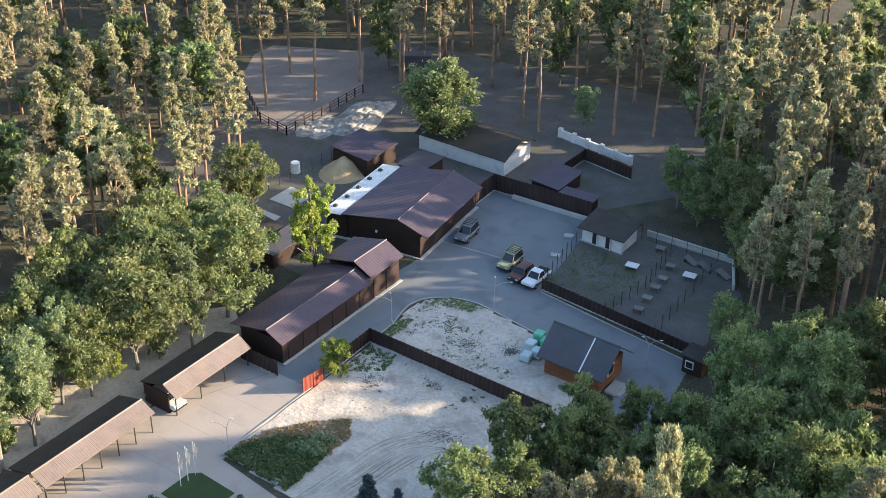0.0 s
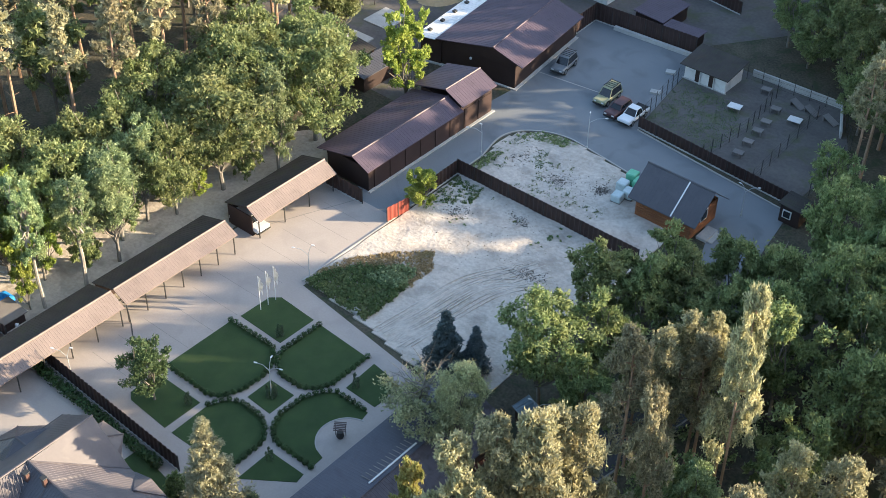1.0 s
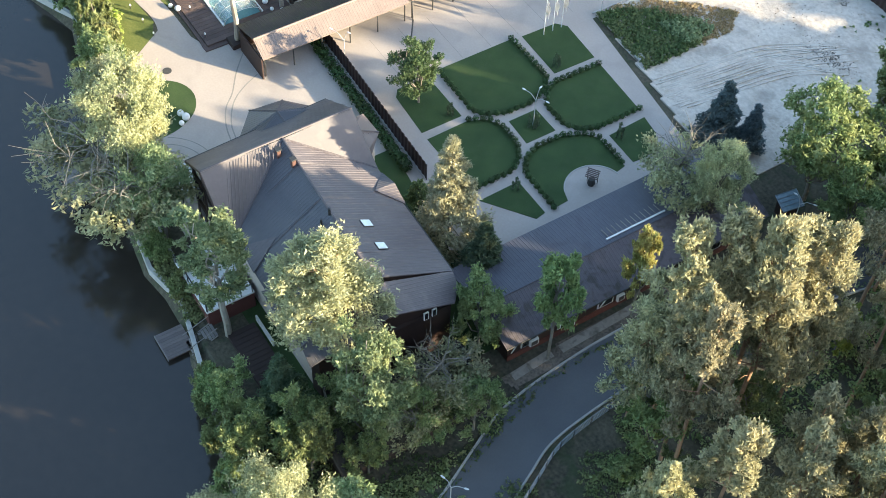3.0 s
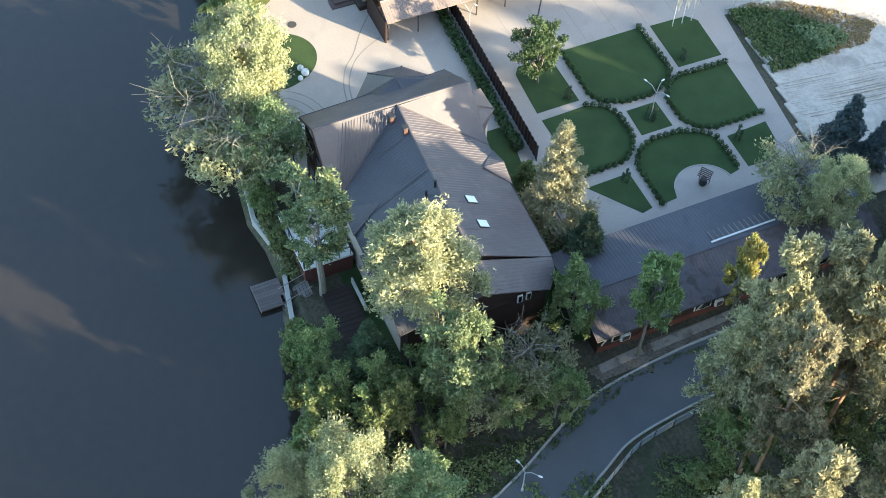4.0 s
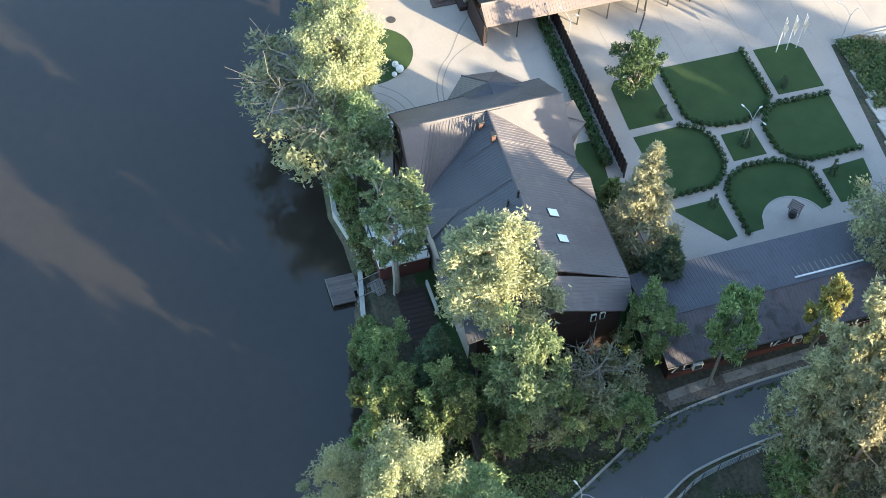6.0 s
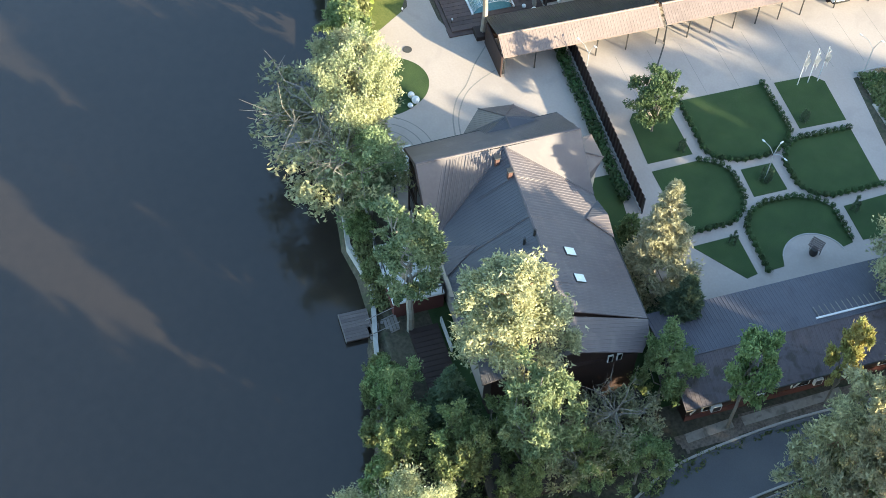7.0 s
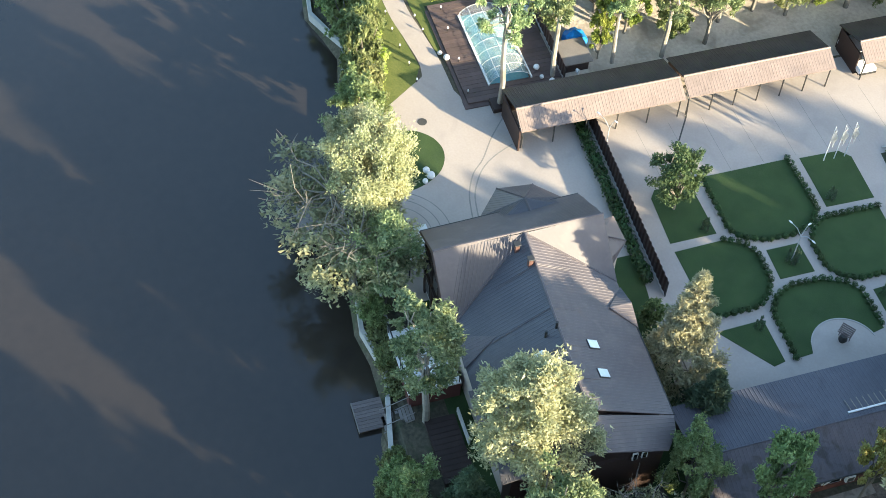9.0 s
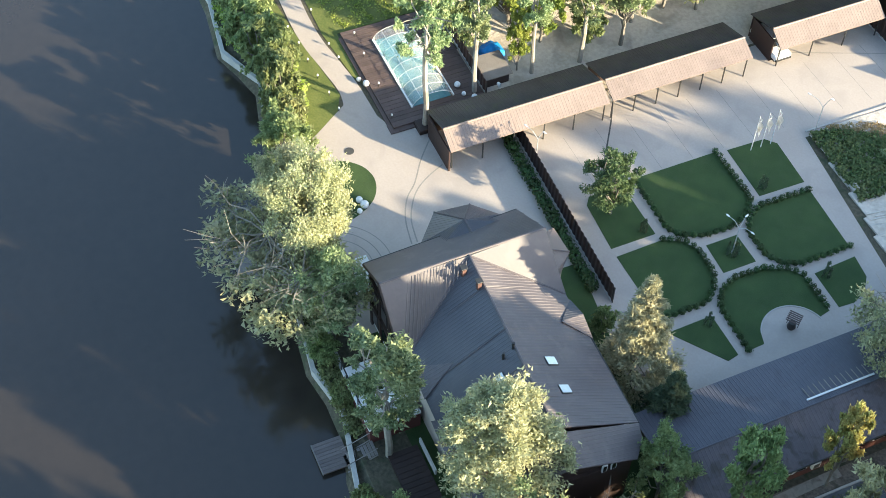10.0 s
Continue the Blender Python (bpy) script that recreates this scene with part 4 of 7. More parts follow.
for x in (-4.9, -3.1, -1.2, 0.7, 2.2):
    part("timber", box(x - 0.16, -29.7, 0, x + 0.16, -29.5, 7.0 if abs(x + 1) > 2.5 else 8.6), M["wall_dark"], house)
for z in (2.9, 5.9):
    part("timber", box(-5.0, -29.74, z - 0.16, 2.4, -29.52, z + 0.16), M["wall_dark"], house)
for x in (-4.0, -2.15, -0.25, 1.45):
    for z in (0.9, 3.6, 6.1):
        if z < 6 or abs(x + 1.2) < 1.2:
            w = part("window", box(x - 0.6, -29.66, z, x + 0.6, -29.5, z + 1.6), M["wall_dark"], house)
            part("pane", box(x - 0.5, -29.69, z + 0.1, x + 0.5, -29.65, z + 1.5), M["car_glass"], w)
part("barge_board", tube(bmesh.new(), (-5.4, -29.98, 7.02), (-0.73, -30.5, RZ - 0.08), 0.1, 0.1, 4), M["wall_dark"], house)
part("barge_board", tube(bmesh.new(), (3.05, -30.47, 6.5), (-0.73, -30.52, RZ - 0.08), 0.1, 0.1, 4), M["wall_dark"], house)
for x, y in ((8.95, -21.85), (11.35, -22.0), (9.1, -25.85), (11.35, -26.05)):
    north = y > -24
    z = (on_north if north else on_south)(x, y) + 0.04
    sl = part("skylight", box(-0.38, -0.48, -0.1, 0.38, 0.48, 0.05, bevel=0.02), M["steel"], house)
    sl.matrix_basis = pose(x, y, z, -30.6 if north else 32.8)
    part("pane", box(-0.33, -0.43, 0.04, 0.33, 0.43, 0.07), M["skylight"], sl)
for x, y in ((0.35, -24.55), (2.05, -24.15)):
    z = on_south(x, y)
    ch = part("chimney", box(x - 0.17, y - 0.17, z - 0.6, x + 0.17, y + 0.17, z + 0.65, bevel=0.03), M["brick"], house)
    part("cap", box(x - 0.24, y - 0.24, z + 0.67, x + 0.24, y + 0.24, z + 0.77, bevel=0.02), M["steel"], ch)
for x, y in ((7.7, -24.2), (7.9, -25.0)):
    z = on_south(x, y)
    part("vent_pipe", tube(bmesh.new(), (x, y, z - 0.4), (x, y, z + 0.6), 0.1, 0.1, 8), M["steel"], house)
part("gutter", tube(bmesh.new(), (7.0, -17.36, 6.75), (14.3, -17.6, 6.7), 0.07, 0.07, 6), M["steel"], house)
part("gutter", tube(bmesh.new(), (-5.86, -17.2, 7.02), (-5.46, -29.95, 7.02), 0.07, 0.07, 6), M["steel"], house)

# annex beside the garden
annex = thing("annex", "long low building with a dark metal roof", "building")
part("wall", box(12.6, -15.8, -0.2, 19.5, 8.5, 2.8), M["wall_dark"], annex)
roof_slope(annex, [(11.9, 9.2, 3.3), (11.9, -16.4, 3.3), (16.6, -16.4, 4.0), (16.6, 9.2, 4.0)], "roof_annex", 0.1, 0.30)
roof_slope(annex, [(20.1, -16.4, 2.8), (20.1, 9.2, 2.8), (16.6, 9.2, 4.0), (16.6, -16.4, 4.0)], "roof_plum", 0.1, 0.30)
ridge_cap(annex, (16.6, -16.4, 4.0), (16.6, 9.2, 4.0), "roof_annex", 0.07)
for k in range(6):
    y = -14.6 + 3.6 * k
    w = part("window", box(19.48, y, 0.9, 19.58, y + 1.5, 2.2), M["white_metal"], annex)
    part("pane", box(19.57, y + 0.1, 1.0, 19.61, y + 1.4, 2.1), M["car_glass"], w)
part("red_plinth", box(19.45, -15.8, 0.0, 19.56, 8.5, 0.7), M["red_band"], annex, "dull red plinth band")
part("gutter", tube(bmesh.new(), (20.14, -16.4, 2.74), (20.14, 9.2, 2.74), 0.07, 0.07, 6), M["steel"], annex)
for y in (-15.3, -11.0, -7.0, -3.4):
    part("strut", tube(bmesh.new(), (20.0, y, 2.65), (19.6, y - 0.2, 1.0), 0.06, 0.06, 4), M["white_metal"], annex, "white painted slanting strut")
for y0, y1 in ((-13.9, -13.1), (-10.6, -9.7), (-5.6, -4.9)):
    box_part = part("wall_box", box(19.56, y0, 0.8, 19.8, y1, 1.5, bevel=0.02), M["white_metal"], annex, "white wall box")
    part("box_front", box(19.79, y0 + 0.1, 0.9, 19.82, y1 - 0.1, 1.4), M["steel"], box_part)
lodge = thing("lodge", "low dark-roofed lodge half hidden under trees", "building")
part("wall", box(17.9, -31.5, -0.2, 22.3, -20.0, 2.5), M["wall_dark"], lodge)
gable_roof(lodge, 17.2, 23.0, -32.0, -19.0, 20.0, 2.5, 3.6, 2.5, "roof_dark")

# ---- pool deck ----
deck = thing("pool_deck", "dark brown timber pool deck with low steps", "deck")
for k in range(26):
    x = -36.5 + 0.5 * k
    part("board", box(x, -20.2, -0.1, x + 0.47, -11.1, 0.28 + 0.004 * (k % 2)), M["deck"], deck)
pool = thing("pool_cover", "arched glazed pool enclosure with white ribs", "pool cover")
bm = bmesh.new()
cx0, cx1, hw, n = -34.4, -25.0, 1.95, 10
for k in range(n):
    a0, a1 = math.pi * k / n, math.pi * (k + 1) / n
    p = [(-15.75 - hw * math.cos(a), 0.3 + 1.1 * math.sin(a)) for a in (a0, a1)]
    vs = [bm.verts.new((x, y, z)) for x, (y, z) in ((cx0, p[0]), (cx1, p[0]), (cx1, p[1]), (cx0, p[1]))]
    bm.faces.new(vs)
bmesh.ops.remove_doubles(bm, verts=bm.verts, dist=0.001)
bmesh.ops.solidify(bm, geom=bm.faces[:], thickness=0.02)
cover = part("glazing", bm, M["cover"], pool)
cover.visible_shadow = False
for k in range(9):
    x = cx0 + (cx1 - cx0) * k / 8
    bm = bmesh.new()
    for j in range(n):
        a0, a1 = math.pi * j / n, math.pi * (j + 1) / n
        tube(bm, (x, -15.75 - (hw + 0.03) * math.cos(a0), 0.3 + 1.13 * math.sin(a0)), (x, -15.75 - (hw + 0.03) * math.cos(a1), 0.3 + 1.13 * math.sin(a1)), 0.02, 0.02, 4)
    part("rib", bm, M["white_metal"], pool)
for a in (0.3, 0.5, 0.7):
    y, z = -15.75 - (hw + 0.03) * math.cos(a * math.pi), 0.3 + 1.13 * math.sin(a * math.pi)
    part("bar", tube(bmesh.new(), (cx0, y, z), (cx1, y, z), 0.013, 0.013, 4), M["white_metal"], pool)
for y in (-17.75, -13.75):
    part("rail", box(cx0, y - 0.08, 0.28, cx1, y + 0.08, 0.42), M["white_metal"], pool)
pw = setting(obj("pool_water", box(-34.3, -17.6, 0.2, -25.1, -13.95, 0.31), mat("pool_water", (0.07, 0.17, 0.21), (0.11, 0.24, 0.28), 0.08, 4, 0.5, 0.02)), "blue pool water under the enclosure", "pool")

# boathouse platform on the lake
dock = thing("dock", "small square grey timber dock on the lake", "dock")
for k in range(9):
    part("board", box(3.1 + 0.29 * k, -37.6, -0.78, 3.37 + 0.29 * k, -35.4, -0.68), M["dock_board"], dock)
part("frame", box(3.16, -37.5, -1.0, 5.6, -35.5, -0.79), M["wall_dark"], dock)
for x, y in ((3.3, -37.4), (5.45, -37.4), (3.3, -35.6), (5.45, -35.6)):
    part("pile", tube(bmesh.new(), (x, y, -3.5), (x, y, -0.9), 0.09, 0.09), M["deck_grey"], dock)
setting(obj("bank_wall", prism(bmesh.new(), strip([(x, y - 0.1) for x, y in SHORE[1:13]], 0.35), -2.5, 0.05), M["pale_stone"]), "pale concrete lake bank edging", "wall")

# ---- trees ----
def limb(bm, p, q, r0, r1, rng, bend=0.12, segs=3, sides=5):
    """A limb with a slight bend."""
    p, q = Vector(p), Vector(q)
    last, lr = p, r0
    for k in range(1, segs + 1):
        t = k / segs
        c = p.lerp(q, t)
        if k < segs:
            c += Vector(rng.normal(size=3)) * bend * (q - p).length * 0.3
        r = r0 + (r1 - r0) * t
        tube(bm, last, c, lr, r, sides)
        last, lr = c, r
    return bm


def mesh_of(bm, name, material):
    me = bpy.data.meshes.new(name)
    bm.to_mesh(me)
    bm.free()
    me.materials.append(material)
    return me


def broad_tree(seed, h, r, material, count=6500, size=0.42, base=0.28, bark="bark_grey", narrow=1.0, loose=0.0, n=62):
    """A broadleaf tree: a forked trunk, limbs out to many uneven clumps of leaves."""
    rng = np.random.default_rng(seed)
    d = rng.normal(size=(n, 3))
    d /= np.linalg.norm(d, axis=1)[:, None]
    # a few lobes make the outline uneven
    lobes = rng.normal(size=(7, 3))
    lobes /= np.linalg.norm(lobes, axis=1)[:, None]
    bulge = np.max(np.clip(d @ lobes.T, 0, 1) ** 3, axis=1)
    rad = (0.30 + 0.70 * rng.random(n) ** 0.5) * (0.60 + 0.52 * bulge)
    half = h * (1 - base) / 2
    c = d * rad[:, None] * (r * narrow, r * narrow, half * 0.95)
    c[:, 2] += h * base + half
    f = 1.1 - 0.5 * np.clip((c[:, 2] - h * base) / (2 * half), 0, 1) ** 2
    c[:, :2] *= f[:, None]
    rr = r * (0.13 + 0.15 * rng.random(n))
    crown = leaf_mesh("crown", *sprays(rng, c, rr, count, size, 7, 1.9, 0.8, 0.1, 0.27 + loose), M[material])
    bm = bmesh.new()
    limb(bm, (0, 0, -0.3), (0.1, 0, h * base * 1.2), 0.013 * h + 0.04, 0.010 * h + 0.03, rng, 0.03, 3, 7)
    limb(bm, (0.1, 0, h * base * 1.2), (0, 0, h * 0.85), 0.010 * h + 0.03, 0.03, rng, 0.12, 4, 6)
    for k in range(0, n, 3):
        z = min(c[k, 2] - 0.1, h * base * (0.9 + 1.2 * rng.random()))
        limb(bm, (0.05, 0, z), c[k], 0.09, 0.025, rng, 0.2, 3, 4)
    return mesh_of(bm, "trunk", M[bark]), crown


def pine_tree(seed, h, r, material="pine_leaf", count=5200, size=0.36, bare=0.55, n=44):
    """A pine: a straight trunk bare below, whorls of limbs with tufts of needles above."""
    rng = np.random.default_rng(seed)
    t = rng.random(n)
    z = h * (bare + (1 - bare) * t * 0.97)
    ang = rng.random(n) * math.tau
    reach = r * (1.0 - 0.8 * t ** 1.7) * (0.3 + 0.7 * rng.random(n))
    c = np.stack([np.cos(ang) * reach, np.sin(ang) * reach, z], 1)
    c[0] = (0, 0, h * 0.97)
    rr = r * (0.17 + 0.17 * rng.random(n)) * (1.1 - 0.35 * t)
    crown = leaf_mesh("crown", *sprays(rng, c, rr, count, size, 9, 2.1, 0.7, 0.45, 0.25), M[material])
    bm = bmesh.new()
    lean = rng.normal(size=2) * 0.3
    limb(bm, (0, 0, -0.3), (*lean, h * 0.6), 0.011 * h + 0.03, 0.007 * h + 0.02, rng, 0.02, 3, 7)
    limb(bm, (*lean, h * 0.6), (0, 0, h * 0.97), 0.007 * h + 0.02, 0.03, rng, 0.03, 3, 6)
    for k in range(0, n, 2):
        limb(bm, (lean[0] * 0.6, lean[1] * 0.6, max(z[k] - 0.25 * reach[k] - 0.3, h * 0.4)), c[k], 0.07, 0.02, rng, 0.15, 2, 4)
    for k in range(6):
        zz, a = h * (0.3 + 0.25 * rng.random()), rng.random() * math.tau
        limb(bm, (lean[0] * 0.5, lean[1] * 0.5, zz), (math.cos(a) * 1.1, math.sin(a) * 1.1, zz + 0.2), 0.035, 0.01, rng, 0.2, 2, 4)
    return mesh_of(bm, "trunk", M["bark"]), crown


def spruce_tree(seed, h, r, material, count=5000, size=0.34):
    rng = np.random.default_rng(seed)
    n = 60
    t = np.linspace(0.02, 1, n)
    ang = np.arange(n) * 2.4
    reach = r * (1 - t) ** 0.9 * (0.55 + 0.4 * rng.random(n))
    c = np.stack([np.cos(ang) * reach, np.sin(ang) * reach, h * (0.06 + 0.93 * t) - 0.15 * reach], 1)
    rr = 0.12 + r * 0.36 * (1 - t * 0.85)
    crown = leaf_mesh("crown", *sprays(rng, c, rr, count, size, 5, 2.6, 0.5, -0.15, 0.32), M[material])
    bm = limb(bmesh.new(), (0, 0, -0.3), (0, 0, h * 0.97), 0.012 * h + 0.05, 0.02, rng, 0.01, 4, 6)
    for k in range(0, n, 2):
        limb(bm, (0, 0, c[k, 2] + 0.15), c[k], 0.05, 0.015, rng, 0.1, 2, 4)
    return mesh_of(bm, "trunk", M["bark_grey"]), crown


def bare_tree(seed, h, r, material, count=1500, size=0.3):
    rng = np.random.default_rng(seed)
    bm = limb(bmesh.new(), (0, 0, -0.3), (0.2, 0.1, h * 0.75), 0.2, 0.06, rng, 0.1, 4, 6)
    tips = []
    for k in range(26):
        z = h * (0.3 + 0.45 * rng.random())
        a = rng.random() * math.tau
        q = Vector((math.cos(a) * r * (0.5 + 0.5 * rng.random()), math.sin(a) * r * (0.5 + 0.5 * rng.random()), z + h * 0.22 * rng.random()))
        limb(bm, (0.1, 0.05, z), q, 0.06, 0.02, rng, 0.25, 3, 4)
        for j in range(4):
            w = q + Vector(rng.normal(size=3)) * r * 0.28
            limb(bm, q.lerp(Vector((0.1, 0.05, z)), 0.3 * rng.random()), w, 0.025, 0.008, rng, 0.3, 2, 3)
            tips.append(w)
    tips = np.array([tuple(t) for t in tips if t.z < h * 0.6] or [tuple(t) for t in tips])
    crown = leaf_mesh("crown", *sprays(rng, tips, np.full(len(tips), 0.7), count, size, 4, 1.8, 1.0, 0.1, 0.5), M[material])
    return mesh_of(bm, "trunk", M["bark_grey"]), crown


PROTO = {
    "oak": [broad_tree(k, 15, 5.0, "oak_leaf", 13000, 0.215, 0.14, n=90) for k in (1, 2, 3)],
    "maple": [broad_tree(k, 12, 3.6, "oak_leaf", 12000, 0.185, 0.15, n=54) for k in (11, 12)],
    "far_oak": [broad_tree(k, 15, 4.4, "oak_leaf", 8500, 0.33) for k in (5, 6)],
    "lime": [broad_tree(k, 11, 2.6, "lime_leaf", 13000, 0.18, 0.06, narrow=0.95) for k in (21, 22)],
    "birch": [broad_tree(k, 13, 3.2, "birch_leaf", 14000, 0.15, 0.14, loose=0.06, n=60) for k in (31, 32)],
    "near_pine": [pine_tree(k, 18, 3.6, "pine_leaf", 15500, 0.165, 0.42, 56) for k in (46, 47, 48)],
    "poplar": [broad_tree(k, 18, 3.0, "birch_leaf", 16000, 0.155, 0.32, "bark_pale", n=60) for k in (91, 92)],
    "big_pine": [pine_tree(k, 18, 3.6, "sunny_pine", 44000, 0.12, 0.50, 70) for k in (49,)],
    "pine": [pine_tree(k, 19, 2.2, "pine_leaf", 4000, 0.25, 0.60, 30) for k in (41, 42, 43, 44)],
    "spruce": [spruce_tree(k, 12.5, 2.7, "sunlit_spruce", 22000, 0.125) for k in (51,)],
    "fir": [spruce_tree(k, 9, 2.2, "spruce_leaf", 12000, 0.15) for k in (52, 53)],
    "blue_spruce": [spruce_tree(k, 7.5, 2.1, "blue_leaf", 12000, 0.14) for k in (54,)],
    "willow": [broad_tree(k, 15, 5.0, "pale_leaf", 30000, 0.13, 0.25, loose=0.03, n=74) for k in (35, 36)],
    "bare": [bare_tree(k, 11, 3.2, "pale_leaf", 4500, 0.2) for k in (61, 62)],
    "rust": [broad_tree(k, 8, 1.8, "rust_leaf", 4500, 0.22, 0.15, narrow=0.9) for k in (71,)],
    "garden": [broad_tree(k, 7.6, 2.5, "garden_leaf", 9000, 0.14, 0.12, loose=0.03, n=56) for k in (86,)],
    "slim": [broad_tree(k, 8, 2.2, "slim_leaf", 7000, 0.16, 0.3, loose=0.10, n=34) for k in (75,)],
    "shrub": [broad_tree(k, 4, 2.2, "oak_leaf", 4500, 0.2, 0.05) for k in (81, 82)],
}
SIZE = {"oak": (15, 5.0), "maple": (12, 3.6), "lime": (11, 2.6), "birch": (13, 3.2), "pine": (19, 2.3), "near_pine": (18, 3.6), "big_pine": (18, 3.6), "poplar": (18, 3.0), "far_oak": (15, 4.4), "spruce": (12.5, 2.7), "fir": (9, 2.2), "blue_spruce": (7.5, 2.1), "willow": (15, 5.0), "bare": (11, 3.2), "rust": (8, 1.8), "garden": (7.6, 2.5), "slim": (8, 2.2), "shrub": (4, 2.2)}
SAYS = {"oak": ("broadleaf_tree", "tall broadleaf tree with a dense green crown", "tree"),
        "far_oak": ("broadleaf_tree", "tall broadleaf tree deep in the wood", "tree"),
        "near_pine": ("pine_tree", "pine with a broad pale green crown", "pine tree"),
        "big_pine": ("pine_tree", "large sunlit pine with pale yellow-green needles", "pine tree"),
        "poplar": ("broadleaf_tree", "tall tree with a pale bare trunk and high crown", "tree"),
        "maple": ("broadleaf_tree", "round-crowned dark green broadleaf tree", "tree"),
        "lime": ("broadleaf_tree", "slim tree with bright yellow-green leaves", "tree"),
        "birch": ("broadleaf_tree", "light airy tree with small green leaves", "tree"),
        "pine": ("pine_tree", "tall pine with bare reddish trunk and high crown", "pine tree"),
        "spruce": ("spruce_tree", "pale sunlit spruce with drooping branches", "spruce tree"),
        "fir": ("spruce_tree", "dark green conical spruce", "spruce tree"),
        "blue_spruce": ("spruce_tree", "blue-grey conical spruce beside the sand lot", "spruce tree"),
        "willow": ("broadleaf_tree", "pale olive-green tree with an open crown", "tree"),
        "bare": ("half_bare_tree", "half-dead tree with many bare grey twigs", "tree"),
        "rust": ("slender_tree", "slender tree with rusty and yellow leaves", "tree"),
        "garden": ("broadleaf_tree", "small dark green tree on a garden lawn", "tree"),
        "slim": ("slender_tree", "slender tree with a bright green top and bare twigs", "tree"),
        "shrub": ("shrub", "spreading green shrub beside the lake", "shrub")}
tree_rng = random.Random(17)


def tree(kind, x, y, h=None, r=None, label=""):
    trunk, crown = tree_rng.choice(PROTO[kind])
    h0, r0 = SIZE[kind]
    h = h or h0 * tree_rng.uniform(0.88, 1.12)
    r = r or r0 * h / h0 * tree_rng.uniform(0.9, 1.1)
    name, says, cat = SAYS[kind]
    t = thing(name, label or says, cat, "" if label else "woodland trees", at=(x, y, min(0, land_z(x, y))))
    t.matrix_basis = Matrix.LocRotScale((x, y, min(0, land_z(x, y))), Euler((0, 0, tree_rng.uniform(0, 6.28))), (r / r0, r / r0, h / h0))
    for nm, me in (("trunk", trunk), ("crown", crown)):
        p = new(nm, me)
        p.parent = t
    return t


# along the lake bank
tree("willow", -9.4, -32.4, 16, 4.0, "tall pale olive tree on the lake bank")
tree("bare", -11.2, -35.6, 13, 5.0, "half-dead tree leaning over the lake")
tree("bare", -6.0, -34.6, 11, 3.6, "half-dead tree leaning over the lake")
tree("willow", -13.2, -33.0, 13, 3.5, "tall pale olive tree on the lake bank")
tree("birch", -4.4, -33.0, 11, 3.0, "leafy tree between the bank walls")
tree("poplar", 6.4, -32.8, 16.2, 3.3, "slim tree between the house and the lake")
tree("shrub", -38.5, -28.4, 5.5, 2.6)
tree("shrub", -35.4, -28.0, 6.0, 2.6)
tree("shrub", -32.2, -27.8, 6.0, 2.3)
tree("shrub", -29.4, -28.4, 6.5, 2.3)
tree("shrub", -25.6, -28.8, 6.0, 2.2)
tree("maple", -21.5, -30.6, 9, 2.8)
tree("shrub", -42.5, -28.6, 6.0, 2.6)
tree("shrub", -3.5, -34.2, 2.6, 1.4)
tree("shrub", 1.0, -34.0, 2.4, 1.3)
tree("maple", 13.0, -36.0, 7, 2.0)
tree("maple", 16.8, -36.2, 7, 2.1)
tree("fir", 15.2, -32.6, 8, 2.3)
tree("maple", 20.2, -33.0, 8.5, 2.3)
tree("willow", 25.8, -38.4, 14.5, 3.6, "pale leafy tree at the lake bend")
tree("willow", 23.4, -41.6, 12, 2.8)
tree("birch", 27.4, -33.6, 10, 2.6)
tree("shrub", 22.6, -38.0, 5, 2.2)
tree("shrub", 9.8, -36.2, 3.0, 1.3)
tree("shrub", 11.4, -36.9, 3.2, 1.4)
tree("shrub", 14.6, -37.6, 3.6, 1.5)
tree("shrub", 18.2, -38.6, 3.6, 1.6)
tree("shrub", 32.0, -14.2, 2.0, 1.4)
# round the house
# its needles carry the sunlight in their colour
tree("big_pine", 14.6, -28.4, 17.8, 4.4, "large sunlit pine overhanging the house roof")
tree("birch", 21.2, -28.8, 17.2, 3.1)
tree("maple", 18.6, -33.0, 8.0, 2.2)
tree("maple", 17.4, -17.0, 9.5, 2.4, "dark green tree between house and annex")
tree("bare", 20.3, -22.4, 9, 2.6)
tree("maple", 22.3, -25.0, 7.5, 2.2)
tree("bare", 21.4, -26.4, 8, 2.2)
tree("maple", 18.8, -30.4, 8, 2.0)
tree("maple", 22.4, -29.6, 7, 2.0)
tree("maple", 23.2, -21.2, 7, 2.3)
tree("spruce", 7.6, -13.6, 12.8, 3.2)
tree("fir", 12.3, -13.4, 7.5, 2.2, "dark yew-like conifer beside the annex")
tree("garden", -7.6, -7.2, 7.6, 2.5, "small tree on a garden lawn")
tree("slim", 20.9, -12.9, 14.6, 2.2, "slender tree growing beside the annex roof")
tree("rust", 21.0, -5.0, 12.6, 1.4, "slender tree with rusty and yellow leaves")
tree("bare", 14.6, 4.2, 11.5, 3.0)
tree("willow", 17.8, 4.8, 11.8, 2.8, "leafy tree with bare twigs beside the annex")
tree("shrub", 3.0, -13.6, 3.2, 1.2)
# pool and carports
tree("poplar", -22.6, -17.6, 23, 2.9, "tall tree rising through the pool deck edge")
tree("poplar", -24.8, -11.8, 20, 2.6, "tall tree behind the pool deck")
tree("lime", -26.0, -7.0, 9.5, 1.2, "narrow column of bright yellow-green leaves on a trunk")
tree("lime", -28.6, -3.4, 12, 2.2)
tree("poplar", -25.2, -5.9, 17, 2.2)
tree("poplar", -24.8, -1.2, 14.5, 2.6)
tree("oak", -26.6, 18.6, 15, 5.8, "big broadleaf tree behind the carports")
